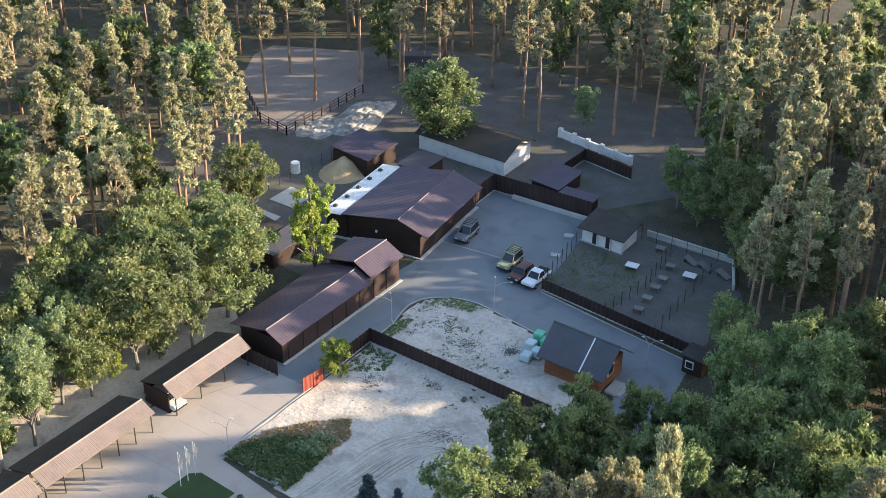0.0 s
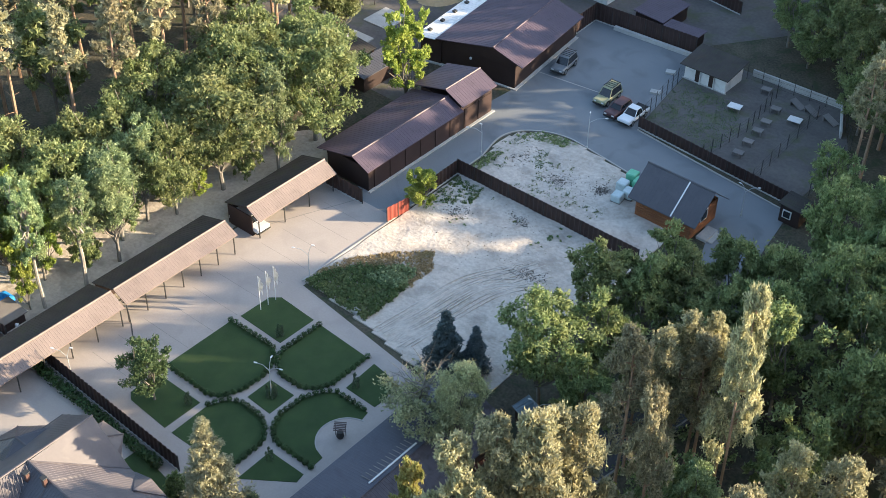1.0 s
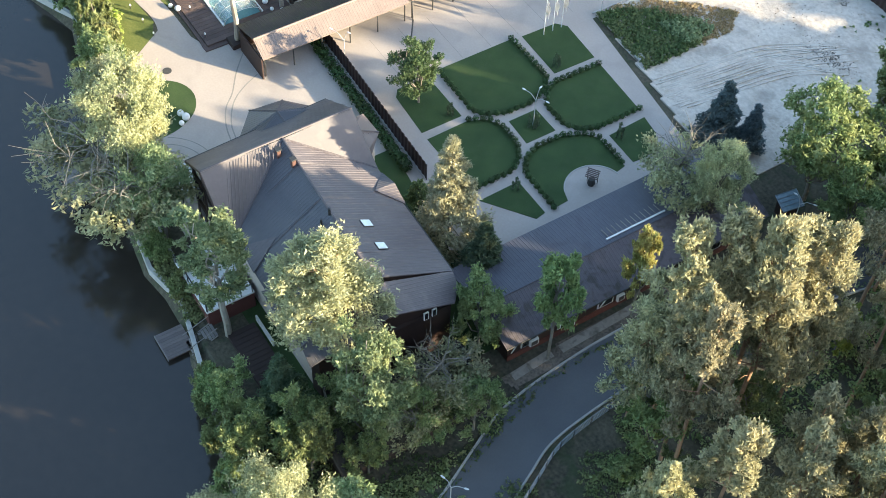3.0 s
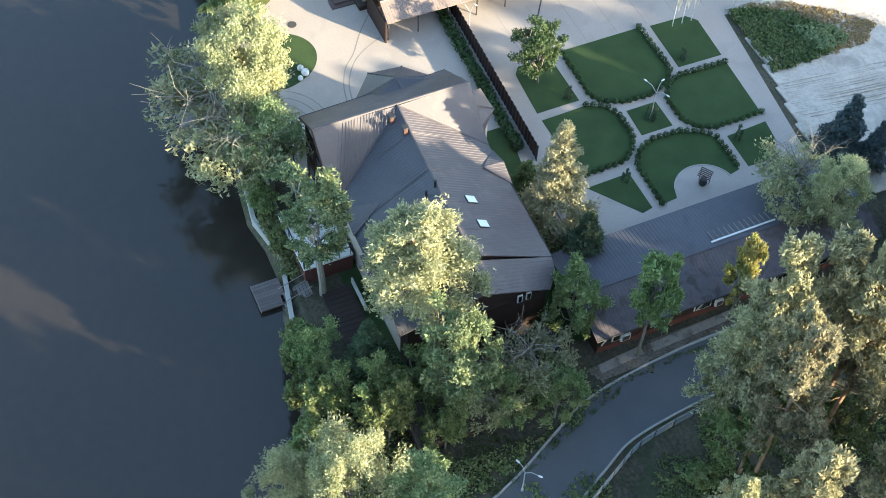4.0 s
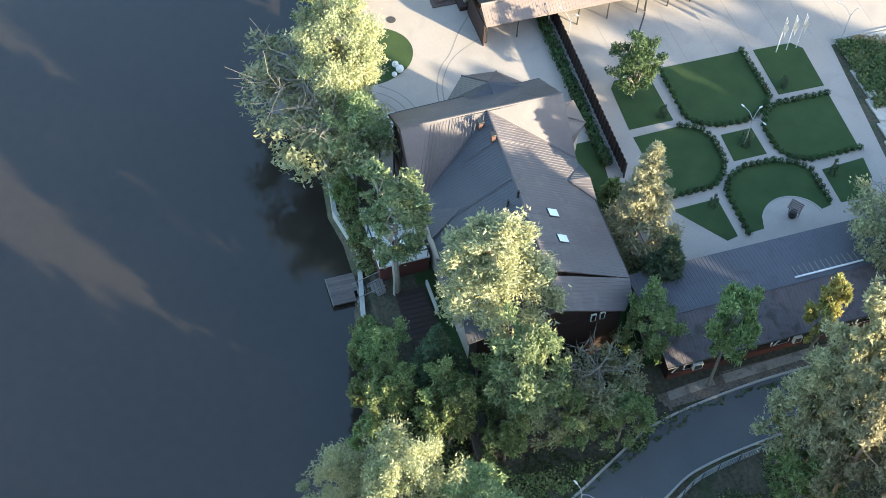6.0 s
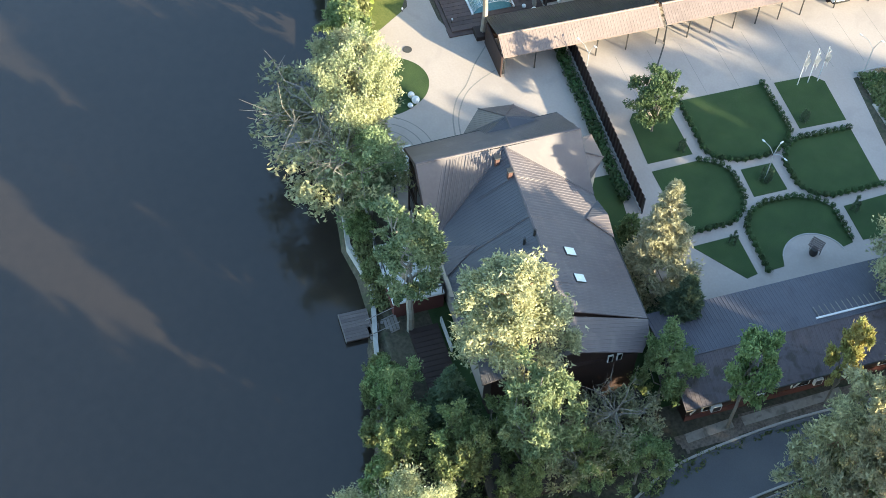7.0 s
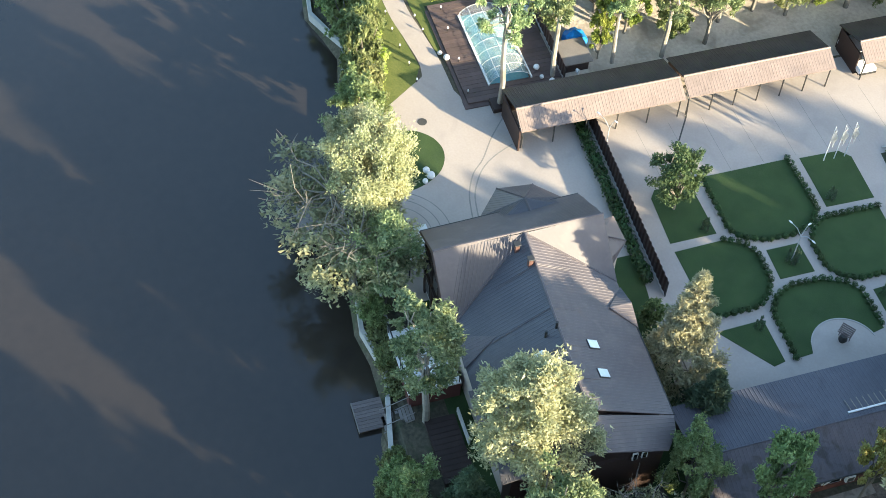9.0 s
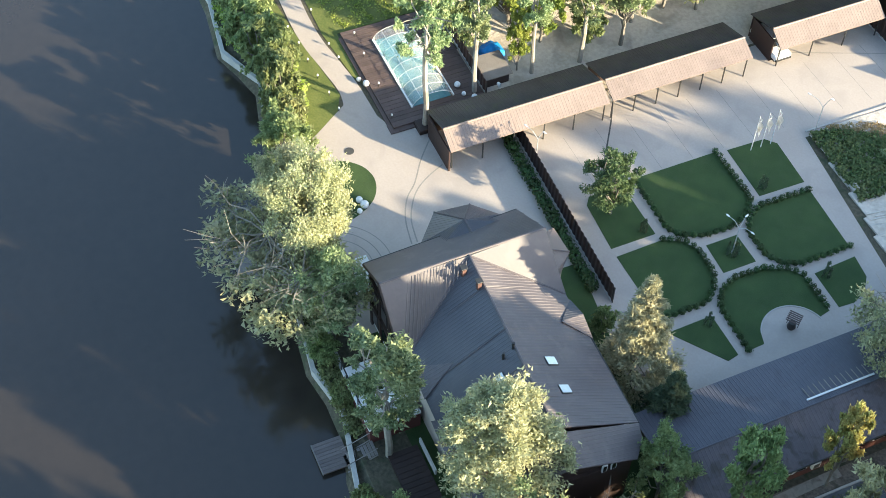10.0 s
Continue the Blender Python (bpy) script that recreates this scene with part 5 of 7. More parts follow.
tree("oak", -25.8, 32.0, 15.5, 5.8, "big broadleaf tree behind the long shed")
tree("oak", -31.6, 26.0, 16, 5.4)
tree("birch", -28.4, 9.6, 13, 3.0)
tree("oak", -30.8, 2.4, 14, 4.4)
tree("lime", -32, -5.0, 14, 3.8)
tree("oak", -34, 12.0, 15, 4.6)
tree("lime", -23.6, 45.0, 14.6, 3.0, "slim yellow-green tree between the sheds")
tree("lime", -8.5, 30.6, 5.9, 2.0, "small bright green tree beside the open gate")
tree("birch", -25.4, 3.4, 13, 3.4)
tree("oak", -27.0, 12.4, 14, 4.0)
tree("oak", -29.4, -2.6, 13.5, 4.0)
tree("birch", -24.6, 25.0, 13, 3.0)
tree("birch", -27.8, 5.8, 14, 3.2)
for x, y, h, k in ((-27.4, 1.0, 4.2, "shrub"), (-29.6, 7.6, 5.0, "shrub"), (-28.0, 15.8, 4.6, "lime"), (-27.0, 22.0, 4.4, "shrub"), (-31.6, 15.0, 5.2, "shrub"), (-33.0, 20.5, 5.0, "shrub"), (-33.4, 2.4, 4.8, "shrub"), (-27.6, 28.6, 4.2, "shrub")):
    tree(k, x, y, h, h * 0.42, "leafy green shrub at the edge of the sandy strip")
tree("oak", -34.5, 7.0, 14.5, 5.0)
tree("oak", -37.0, 18.5, 15, 5.4)
tree("oak", -35.5, 30.5, 15.5, 5.4)
tree("oak", -30.2, 21.6, 14, 4.6)
tree("oak", -38.5, -0.5, 14.5, 5.0)
tree("oak", -33.0, 36.5, 14, 4.6)
tree("oak", -28.6, 37.5, 13, 4.0)
tree("oak", -38.0, 49.0, 13, 4.2)
tree("maple", -36.0, 42.0, 11, 3.4)
tree("oak", -31, 82.4, 16.5, 6.6, "big broadleaf tree behind the barn")
tree("birch", -35.0, 84.0, 13, 3.4)
tree("oak", -29.0, 13.6, 13.5, 4.4)
tree("oak", -31.0, -10.0, 14, 4.2)
tree("pine", -40.0, -13.0, 19, 2.6)
tree("pine", -50.0, -18.4, 19, 2.6)
tree("pine", -43.6, -18.0, 18, 2.4)
tree("oak", -52.0, -9.0, 15, 4.6)
tree("oak", -46.5, -4.5, 14, 4.4)
tree("pine", -46.0, -14.0, 19, 2.6)
tree("pine", -44.0, -8.0, 19, 2.6)
tree("pine", -40.5, -5.0, 18, 2.5)
# edge of the sand lot and the road
tree("blue_spruce", 10.2, 12.2)
tree("blue_spruce", 11.9, 14.4, 5.5, 1.6)
tree("maple", 18.5, 25.1, 13.7, 3.9, "dark green round-crowned tree beside the sand lot")
tree("oak", 18.8, 14.9, 13.7, 4.5)
tree("maple", 21.6, 31.3, 12.2, 3.3)
tree("maple", 22.5, 19.2, 12.2, 3.5)
tree("maple", 22.2, 25.9, 13.2, 3.3)
tree("maple", 26.0, 35.1, 12.4, 3.3)
tree("maple", 24.6, 13.3, 11.2, 3.1)
tree("maple", 28.1, 28.1, 11.7, 3.5)
tree("maple", 28.5, 19.4, 11.7, 3.3)
tree("maple", 24.5, 29.5, 12.7, 3.3)
tree("oak", 30.4, 35.4, 14.7, 4.1)
tree("oak", 31.6, 43.6, 16.0, 4.0)
tree("oak", 39.1, 46.6, 17.7, 4.7)
tree("maple", 34.6, 56.5, 10.0, 3.0)
tree("oak", 42.5, 32.8, 16.7, 4.5)
tree("oak", 43.6, 24.8, 17.7, 4.7)
tree("oak", 36.6, 36.1, 15.7, 4.5)
tree("oak", 44.6, 37.7, 17.7, 4.7)
tree("maple", 35.5, 26.9, 14.7, 3.7)
tree("oak", 48.9, 30.6, 18.2, 4.7)
tree("maple", 31.8, 30.4, 13.7, 3.5)
tree("maple", 39.9, 41.0, 15.7, 3.7)
tree("maple", 36.0, 41.6, 15.2, 3.5)
tree("maple", 31.9, 23.6, 12.7, 3.3)
tree("near_pine", 49.2, 27.4, 18.0, 3.0)
tree("near_pine", 31.2, 16.7, 17.0, 2.7)
tree("near_pine", 32.9, 18.3, 17.2, 2.6)
tree("near_pine", 29.1, 13.2, 15.5, 2.4)
tree("near_pine", 30.0, -6.3, 22.2, 3.2)
tree("near_pine", 31.8, -4.9, 23.4, 3.4)
tree("near_pine", 33.1, -5.3, 22.4, 3.2)
tree("near_pine", 31.5, -2.3, 21.5, 2.9)
tree("near_pine", 28.7, -8.8, 21.5, 3.3)
tree("near_pine", 33.4, -1.0, 21.5, 2.9)
tree("near_pine", 30.4, 9.7, 19.8, 2.8)
tree("near_pine", 31.0, 13.6, 17.0, 2.6)
tree("near_pine", 33.2, 16.2, 16.5, 2.6)
tree("near_pine", 35.8, 16.7, 18.5, 2.7)
tree("near_pine", 36.2, 3.6, 21.5, 2.3)
tree("near_pine", 34.1, -11.5, 21.5, 2.9)
tree("near_pine", 32.4, -11.0, 21.5, 2.8)
tree("near_pine", 28.6, -11.2, 15.0, 3.0)
tree("maple", 31.7, -11.4, 12.2, 2.9)
tree("near_pine", 43.8, -5.6, 20.0, 3.0)
tree("near_pine", 46.0, -3.0, 20.0, 3.0)
tree("near_pine", 44.5, 1.5, 19.5, 2.9)
tree("near_pine", 48.2, 0.8, 21.5, 3.0)
tree("near_pine", 40.6, -14.6, 19.5, 3.0)
tree("near_pine", 43.2, -11.2, 20.2, 3.0)
tree("near_pine", 39.1, -18.1, 16.5, 2.4)
tree("near_pine", 38.4, 12.0, 26.5, 2.3)
tree("near_pine", 44.7, 9.5, 17.5, 2.7)
tree("near_pine", 41.0, -8.0, 18.5, 2.9)
tree("near_pine", 46.6, -8.4, 21.0, 3.2)
tree("near_pine", 48.6, 8.6, 19.5, 3.0)
tree("birch", 38.0, 8.1, 13.7, 2.5)
tree("maple", 35.7, 8.3, 11.2, 2.9)
tree("maple", 39.5, 4.1, 11.2, 2.9)
tree("maple", 40.0, 0.6, 7, 2.6)
tree("lime", 31.8, 6.6, 6.5, 1.6)
tree("maple", 33.0, -3.6, 6.5, 2.4)
tree("maple", 34.8, -11.4, 4.5, 1.8)
tree("maple", 42.1, 16.3, 13.7, 3.3)

def grove(outline, gap, kinds, seed, tall=1.0, lane=None):
    """Trees of the given kinds scattered inside an outline, none nearer than the gap."""
    for kind, x, y, f in spots(outline, gap, kinds, seed, lane):
        tree(kind, x, y, SIZE[kind][0] * f * tall)


SUN_S, SUN_C = math.sin(radians(SUN_AZ)), math.cos(radians(SUN_AZ))


def spots(outline, gap, kinds, seed, lane=None, spread=0.15):
    rng = random.Random(seed)
    done = []
    x0, x1 = min(p[0] for p in outline), max(p[0] for p in outline)
    y0, y1 = min(p[1] for p in outline), max(p[1] for p in outline)
    for _ in range(3000):
        x, y = rng.uniform(x0, x1), rng.uniform(y0, y1)
        across = x * SUN_C - y * SUN_S
        if lane and lane[0] < across < lane[1]:
            continue
        if inside(x, y, outline) and all((x - a) ** 2 + (y - b) ** 2 > gap * gap for a, b in done):
            done.append((x, y))
            yield rng.choice(kinds), x, y, rng.uniform(1 - spread, 1 + spread)


def woods(outline, gap, kinds, seed, tall=1.0, label="dense wood of pines and broadleaf trees, the sunward stands added for shade", slim=1.0, lane=None, spread=0.15):
    """A far wood as one object: the same trees, joined."""
    rng = random.Random(seed + 100)
    cos, idx, starts, totals, slots = [], [], [], [], []
    mats, nv, nl = [], 0, 0
    for kind, x, y, f in spots(outline, gap, kinds, seed, lane, spread):
        f *= tall
        m = np.array(Matrix.LocRotScale((x, y, min(0, land_z(x, y))), Euler((0, 0, rng.uniform(0, 6.28))), (f * slim, f * slim, f)))
        for me in rng.choice(FAR[kind]):
            co = np.empty(len(me.vertices) * 3, np.float32)
            me.vertices.foreach_get("co", co)
            vi = np.empty(len(me.loops), np.int32)
            me.loops.foreach_get("vertex_index", vi)
            ls = np.empty(len(me.polygons), np.int32)
            me.polygons.foreach_get("loop_start", ls)
            if me.materials[0] not in mats:
                mats.append(me.materials[0])
            cos.append(co.reshape(-1, 3) @ m[:3, :3].T + m[:3, 3])
            idx.append(vi + nv)
            starts.append(ls + nl)
            slots.append(np.full(len(ls), mats.index(me.materials[0]), np.int32))
            nv, nl = nv + len(me.vertices), nl + len(vi)
    me = bpy.data.meshes.new("woodland")
    me.vertices.add(nv)
    me.vertices.foreach_set("co", np.concatenate(cos).astype(np.float32).ravel())
    me.loops.add(nl)
    me.loops.foreach_set("vertex_index", np.concatenate(idx))
    st = np.concatenate(starts)
    me.polygons.add(len(st))
    me.polygons.foreach_set("loop_start", st)
    me.polygons.foreach_set("material_index", np.concatenate(slots))
    for mt in mats:
        me.materials.append(mt)
    me.update(calc_edges=True)
    return tagged(new("woodland", me), label, "woods", "", "stuff")


FAR = {"pine": [pine_tree(k, 19, 2.3, "pine_leaf", 1600, 0.41, 0.58, 26) for k in (141, 142, 143)],
       "far_oak": [broad_tree(k, 15, 4.4, "oak_leaf", 1700, 0.56, 0.1, n=40) for k in (105, 106)],
       # coarse tree for the unseen stands that only cast shade
       "shade_oak": [broad_tree(k, 16, 4.8, "oak_leaf", 900, 1.25, n=26) for k in (107, 108)]}
WEST = [(-70, -2), (-46, -2), (-37, 10), (-35, 24), (-34, 36), (-41, 52), (-56, 66), (-70, 76), (-84, 60)]
grove(WEST, 5.0, ("pine", "pine", "pine", "pine", "far_oak"), 3)
woods([(-100, -14), (-60, -20), (-57, -6), (-50, -3), (-72, -1)], 5.2, ("pine", "far_oak"), 19)
woods([(-84, 62), (-71, 78), (-80, 96), (-120, 120), (-150, 90), (-120, 40), (-90, 20), (-72, 0), (-86, 30)], 5.8, ("pine", "pine", "pine", "far_oak"), 13)
woods([(-120, 122), (-80, 98), (-62, 106), (-54, 99), (-34, 102), (-16, 112), (6, 112), (40, 150), (20, 170), (-90, 150)], 4.9, ("pine", "pine", "pine", "far_oak"), 4)
def sunward(u0, u1, deep, x0=59.0):
    """An outline towards the sun, from u0 to u1 across the light, beginning at x0."""
    out = []
    for u, extra in ((u0, 0), (u1, 0), (u1, deep), (u0, deep)):
        v = (x0 - u * SUN_C) / SUN_S + extra
        out.append((u * SUN_C + v * SUN_S, v * SUN_C - u * SUN_S))
    return out


# a gap left in the eastern trees, so the low sun reaches the sand lot
SUNNY = (-29.0, -15.5)
grove([(26, 50), (24.5, 58), (24, 70), (15, 80), (20, 88), (40, 84), (44, 56)], 4.6, ("pine", "pine", "pine", "maple"), 5, 1.0, SUNNY)
woods([(9, 82), (4, 98), (10, 114), (44, 130), (62, 90), (60, 50), (46, 52), (42, 86), (20, 90)], 4.8, ("pine", "pine", "pine", "far_oak"), 15, 1.08, lane=SUNNY)
grove([(4, 84), (6, 96), (16, 98), (26, 80), (26, 71), (22, 71), (14, 82)], 4.4, ("oak", "maple", "oak"), 41, 0.72)
grove([(46, 46), (50, 54), (60, 46), (60, 18), (54, 12), (50, 20), (52, 36)], 5.0, ("oak", "oak", "near_pine"), 6, 0.85, SUNNY)
grove([(33, 53), (36, 62), (58, 68), (58, 56), (46, 56)], 4.8, ("maple", "oak", "maple"), 26, 0.95)
# unseen stands added east and north, to shade the yard and the woods
woods([(62, 62), (62, 98), (84, 104), (90, 70)], 5.4, ("shade_oak",), 27, 2.0, slim=0.65, lane=SUNNY)
woods(sunward(-62, -32, 14, 62), 5.0, ("shade_oak",), 33, 1.6, slim=0.7)
woods([(28, 122), (46, 132), (64, 102), (66, 140), (34, 152)], 6.0, ("pine", "far_oak"), 28, 1.2)
# tall unseen wood added on the near shore, to shade water, garden and roofs
woods(sunward(-13, 7, 16), 4.8, ("shade_oak",), 9, 1.1, slim=0.8, spread=0.06)
woods(sunward(17.5, 21.5, 14), 6.0, ("pine",), 10, 1.56, slim=0.75, spread=0.08)
woods(sunward(10.5, 13.0, 16), 6.0, ("pine",), 31, 1.85, slim=0.7, spread=0.08)
woods(sunward(27, 38.3, 16), 4.2, ("shade_oak",), 8, 1.26, slim=0.7, spread=0.05)
woods(sunward(45.2, 66, 16), 4.4, ("shade_oak",), 12, 1.5, slim=0.64, spread=0.05)
for x, y, k in ((-45, 92, "pine"), (-40, 95, "pine"), (-22.5, 95.4, "pine"), (-27, 98, "pine"), (-13, 101, "pine"), (-17, 99, "birch"), (-61, 78.5, "pine"), (-61.5, 70, "pine"), (-56, 84, "pine"), (-66, 90, "pine"), (-55, 94, "pine"), (-50, 98, "pine"), (-8, 104, "pine"), (-3, 108, "pine")):
    tree(k, x, y, 19 if k == "pine" else 9)

# ---- the sand lot and the ground cover ----
def tufts(name, outline, count, material, size, high, label, category, seed, per=14, spread=0.25, density=None):
    """Low growth inside an outline, one object: tufts of small leaves."""
    rng = np.random.default_rng(seed)
    x0, x1 = min(p[0] for p in outline), max(p[0] for p in outline)
    y0, y1 = min(p[1] for p in outline), max(p[1] for p in outline)
    c = []
    while len(c) < count:
        x, y = rng.uniform(x0, x1), rng.uniform(y0, y1)
        if inside(x, y, outline) and (density is None or noise.noise((x * density, y * density, seed)) > 0.05):
            c.append((x, y, max(0, land_z(x, y)) + high * (0.25 + 0.55 * rng.random())))
    me = leaf_mesh(name, *leaves(rng, np.array(c), np.full(count, spread), count * per, size, 1.8, min(1.6, high / spread * 0.6), 0.1, 0.2), M[material])
    return tagged(new(name, me), label, category, "", "stuff")


M["dry_leaf"] = leaf_mat("dry_grass_leaves", (0.34, 0.26, 0.13), (0.56, 0.44, 0.24), (0.36, 0.33, 0.14), 0.35)
WEEDS = [(-8.9, 13.3), (-8.2, 16.0), (-6.6, 20.2), (-2.2, 25.3), (-0.6, 23.0), (-0.4, 17.0), (-0.5, 12.9)]
tufts("weeds", [(-8.9, 13.3), (-8.2, 16.0), (-6.4, 18.6), (-3.6, 20.6), (-0.6, 19.5), (-0.4, 17.0), (-0.5, 12.9)], 1500, "weed_leaf", 0.14, 0.55, "patch of tall dark green weeds at the sand's edge", "weeds", 3)
tufts("dry_weeds", [(-9.0, 15.2), (-8.2, 18.6), (-5.6, 22.2), (-2.2, 25.3), (-0.6, 23.0), (-0.4, 19.6), (-3.0, 20.4), (-6.2, 18.2), (-8.0, 15.0)], 900, "dry_leaf", 0.12, 0.3, "patch of dry straw-coloured weeds", "weeds", 4)
tufts("green_weeds", [(-4.4, 17.5), (-3.4, 21.0), (-1.0, 21.4), (-0.8, 18.0)], 230, "birch_leaf", 0.16, 1.0, "bright green bushy weeds", "weeds", 5)
tufts("sand_weeds", [(-9, 28), (-9, 37), (14, 37), (14, 26), (4, 33)], 70, "weed_leaf", 0.16, 0.22, "sparse small weeds on the sand", "weeds", 6, 10, 0.3, 0.22)
tufts("sand_weeds", [(-8.6, 39), (-9.6, 46), (-6.5, 50), (4.5, 49.4), (7.5, 44), (7, 38.5)], 306, "weed_leaf", 0.10, 0.22, "sparse small weeds on the sand", "weeds", 7, 10, 0.35, 0.3)
tufts("kerb_weeds", [(-9.2, 47.6), (-7.2, 50.2), (-4.4, 50.9), (-2.4, 50.8), (-3.5, 49.4), (-7.0, 48.4)], 234, "oak_leaf", 0.11, 0.25, "green weeds along the kerb", "weeds", 8, 12, 0.3)
tufts("kerb_weeds", [(-9.0, 38.5), (-9.2, 43.5), (-8.0, 44), (-7.8, 38.6)], 108, "oak_leaf", 0.11, 0.35, "green weeds along the kerb", "weeds", 9, 12, 0.3)
tufts("gate_weeds", [(-8.6, 31), (-8.9, 37), (-5.2, 37), (-4.6, 34)], 240, "weed_leaf", 0.12, 0.3, "weeds below the fence", "weeds", 10, 12, 0.3)
def clods(x, y, rx, ry, count, seed, label):
    """Loose clods of dark soil, thinning outwards, one object."""
    rng = np.random.default_rng(seed)
    c = rng.normal(size=(count, 2)) * (rx, ry) * 0.5 + (x, y)
    s = 0.03 + 0.06 * rng.random(count) ** 2
    base = np.array([(1, 0, 0), (0, 1, 0), (-1, 0, 0), (0, -1, 0), (0, 0, 0.7), (0, 0, -0.6)])
    vs = base[None] * (0.6 + 0.8 * rng.random((count, 6, 1))) * s[:, None, None]
    vs += np.concatenate([c, np.full((count, 1), 0.17)], 1)[:, None]
    tri = np.array([(0, 1, 4), (1, 2, 4), (2, 3, 4), (3, 0, 4), (1, 0, 5), (2, 1, 5), (3, 2, 5), (0, 3, 5)])
    fs = (tri[None] + 6 * np.arange(count)[:, None, None]).reshape(-1, 3)
    return tagged(new("soil_clods", leaf_mesh("soil_clods", vs.reshape(-1, 3), fs, M["clod"])), label, "soil clods", "", "stuff")


M["clod"] = mat("loose_dark_soil", (0.09, 0.08, 0.068), (0.20, 0.175, 0.15), 0.95, 4.0, 0.6, 0.04)
for k, (x, y, rx, ry, n) in enumerate(((-0.3, 43.8, 1.4, 1.2, 320), (4.6, 45.3, 1.0, 1.0, 420), (-4.4, 32.0, 1.6, 1.2, 300), (7.0, 28.6, 2.6, 1.2, 420), (1.5, 35.2, 2.4, 0.9, 220), (-6.0, 45.0, 1.2, 2.4, 160), (0.0, 30.0, 7.0, 4.0, 110), (1.0, 44.0, 6.0, 3.5, 150))):
    clods(x, y, rx, ry, n, 60 + k, "dark soil clods scattered over the sand")
# wheel ruts across the smooth part
M["rut_sand"] = mat("damp_rutted_sand", (0.40, 0.365, 0.32), (0.60, 0.56, 0.50), 0.95, 2.0, 0.5, 0.05)
for k in range(13):
    o = 0.36 * k + 0.1 * math.sin(k * 2.3)
    line = smooth([(0.9 + o, 12.6 + 0.5 * math.sin(k * 1.7)), (1.6 + o, 18.0), (2.4 + o * 1.05, 24.0), (5.2 + o, 29.0 + 2 * math.sin(k * 2.9))], 8)
    ob = obj("wheel_rut", prism(bmesh.new(), strip(line, 0.11), 0.0, 0.203 + 0.003 * (k % 3)), M["rut_sand"])
    setting(ob, "raised tyre track edge in pale sand", "tyre track")


def heap(name, x, y, rx, ry, h, material, label, seed):
    """A loose heap with a slumped foot."""
    bm = bmesh.new()
    bmesh.ops.create_grid(bm, x_segments=26, y_segments=26, size=1.25)
    for v in bm.verts:
        d = min(1.25, math.hypot(v.co.x, v.co.y))
        z = h * max(0, 1 - d) ** 0.85 * (1 + 0.25 * noise.noise((v.co.x * 2.5, v.co.y * 2.5, seed)))
        v.co = Vector((x + v.co.x * rx, y + v.co.y * ry, max(-0.05, z - 0.03)))
    return tagged(obj(name, bm, M[material]), label, "mound")


heap("sand_mound", -37.6, 68.4, 3.2, 4.0, 2.4, "pile_sand", "tall heap of yellow building sand behind the barn", 1.3)
def rough_bank(x, y, rx, ry, h, label, seed, turn=0.0):
    """A long tipped bank of sand with a ragged foot and gullies."""
    bm = bmesh.new()
    bmesh.ops.create_grid(bm, x_segments=44, y_segments=44, size=1.3)
    ca, sa = math.cos(radians(turn)), math.sin(radians(turn))
    for v in bm.verts:
        d = math.hypot(v.co.x, v.co.y) * (1 + 0.35 * noise.noise((v.co.x * 1.6, v.co.y * 1.6, seed)))
        lump = 0.6 + 0.55 * noise.fractal((v.co.x * 3.2, v.co.y * 3.2, seed), 0.8, 2.1, 4)
        z = h * max(0, 1 - d) ** 0.7 * lump
        px, py = v.co.x * rx, v.co.y * ry
        v.co = Vector((x + px * ca - py * sa, y + px * sa + py * ca, max(-0.12, z - 0.05)))
    return tagged(obj("sand_bank", bm, M["bank_sand"]), label, "mound")


M["bank_sand"] = mat("grey_dug_sand", (0.20, 0.185, 0.165), (0.46, 0.43, 0.39), 0.95, 1.6, 0.35, 0.2, grit=0.7, stain=(0.12, 0.11, 0.10), stain_scale=0.5, stain_amt=0.6)
rough_bank(-46.8, 83.5, 3.6, 7.5, 1.6, "long rough bank of pale dug sand beside the corral", 2.2, 8)
rough_bank(-49.4, 77.0, 3.2, 4.5, 0.6, "low scattered bank of pale sand beside the corral", 3.2)
surface("corral_ground", [(-70, 82), (-58, 73.5), (-51.7, 72.4), (-52, 91), (-62, 104), (-78, 96)], 0.02, mat("pink_sand", (0.20, 0.168, 0.15), (0.28, 0.24, 0.215), 0.95, 2.5, 0.3, 0.05, stain=(0.2, 0.17, 0.15)), "pale trampled sand of the corral", "ground", 0.2)
tufts("undergrowth", [(-46, -2), (-38, -2), (-37, 14), (-36, 24), (-30, 36), (-38, 44), (-50, 40), (-50, 10)], 900, "oak_leaf", 0.22, 0.8, "low green undergrowth at the wood's edge", "undergrowth", 21, 12, 0.5, 0.2)
tufts("undergrowth", [(27, -26), (31, -14), (27.5, 0), (28, 16), (20, 30), (30, 40), (48, 30), (48, -16), (36, -26)], 1700, "oak_leaf", 0.17, 0.5, "low green undergrowth under the pines", "undergrowth", 22, 10, 0.6, 0.25)
tufts("undergrowth", [(10, -36), (18, -34), (24, -29), (24.4, -20), (22.6, -17), (28, -32), (26, -40)], 1000, "oak_leaf", 0.14, 0.45, "low green undergrowth on the bank", "undergrowth", 23, 12, 0.5)
tufts("undergrowth", [(-46, -29.4), (-40, -25.5), (-30, -26), (-25, -28), (-26, -30.4), (-34, -28.3), (-39, -30)], 520, "lime_leaf", 0.2, 1.3, "leafy shrubs along the lake bank", "undergrowth", 24, 22, 0.7)
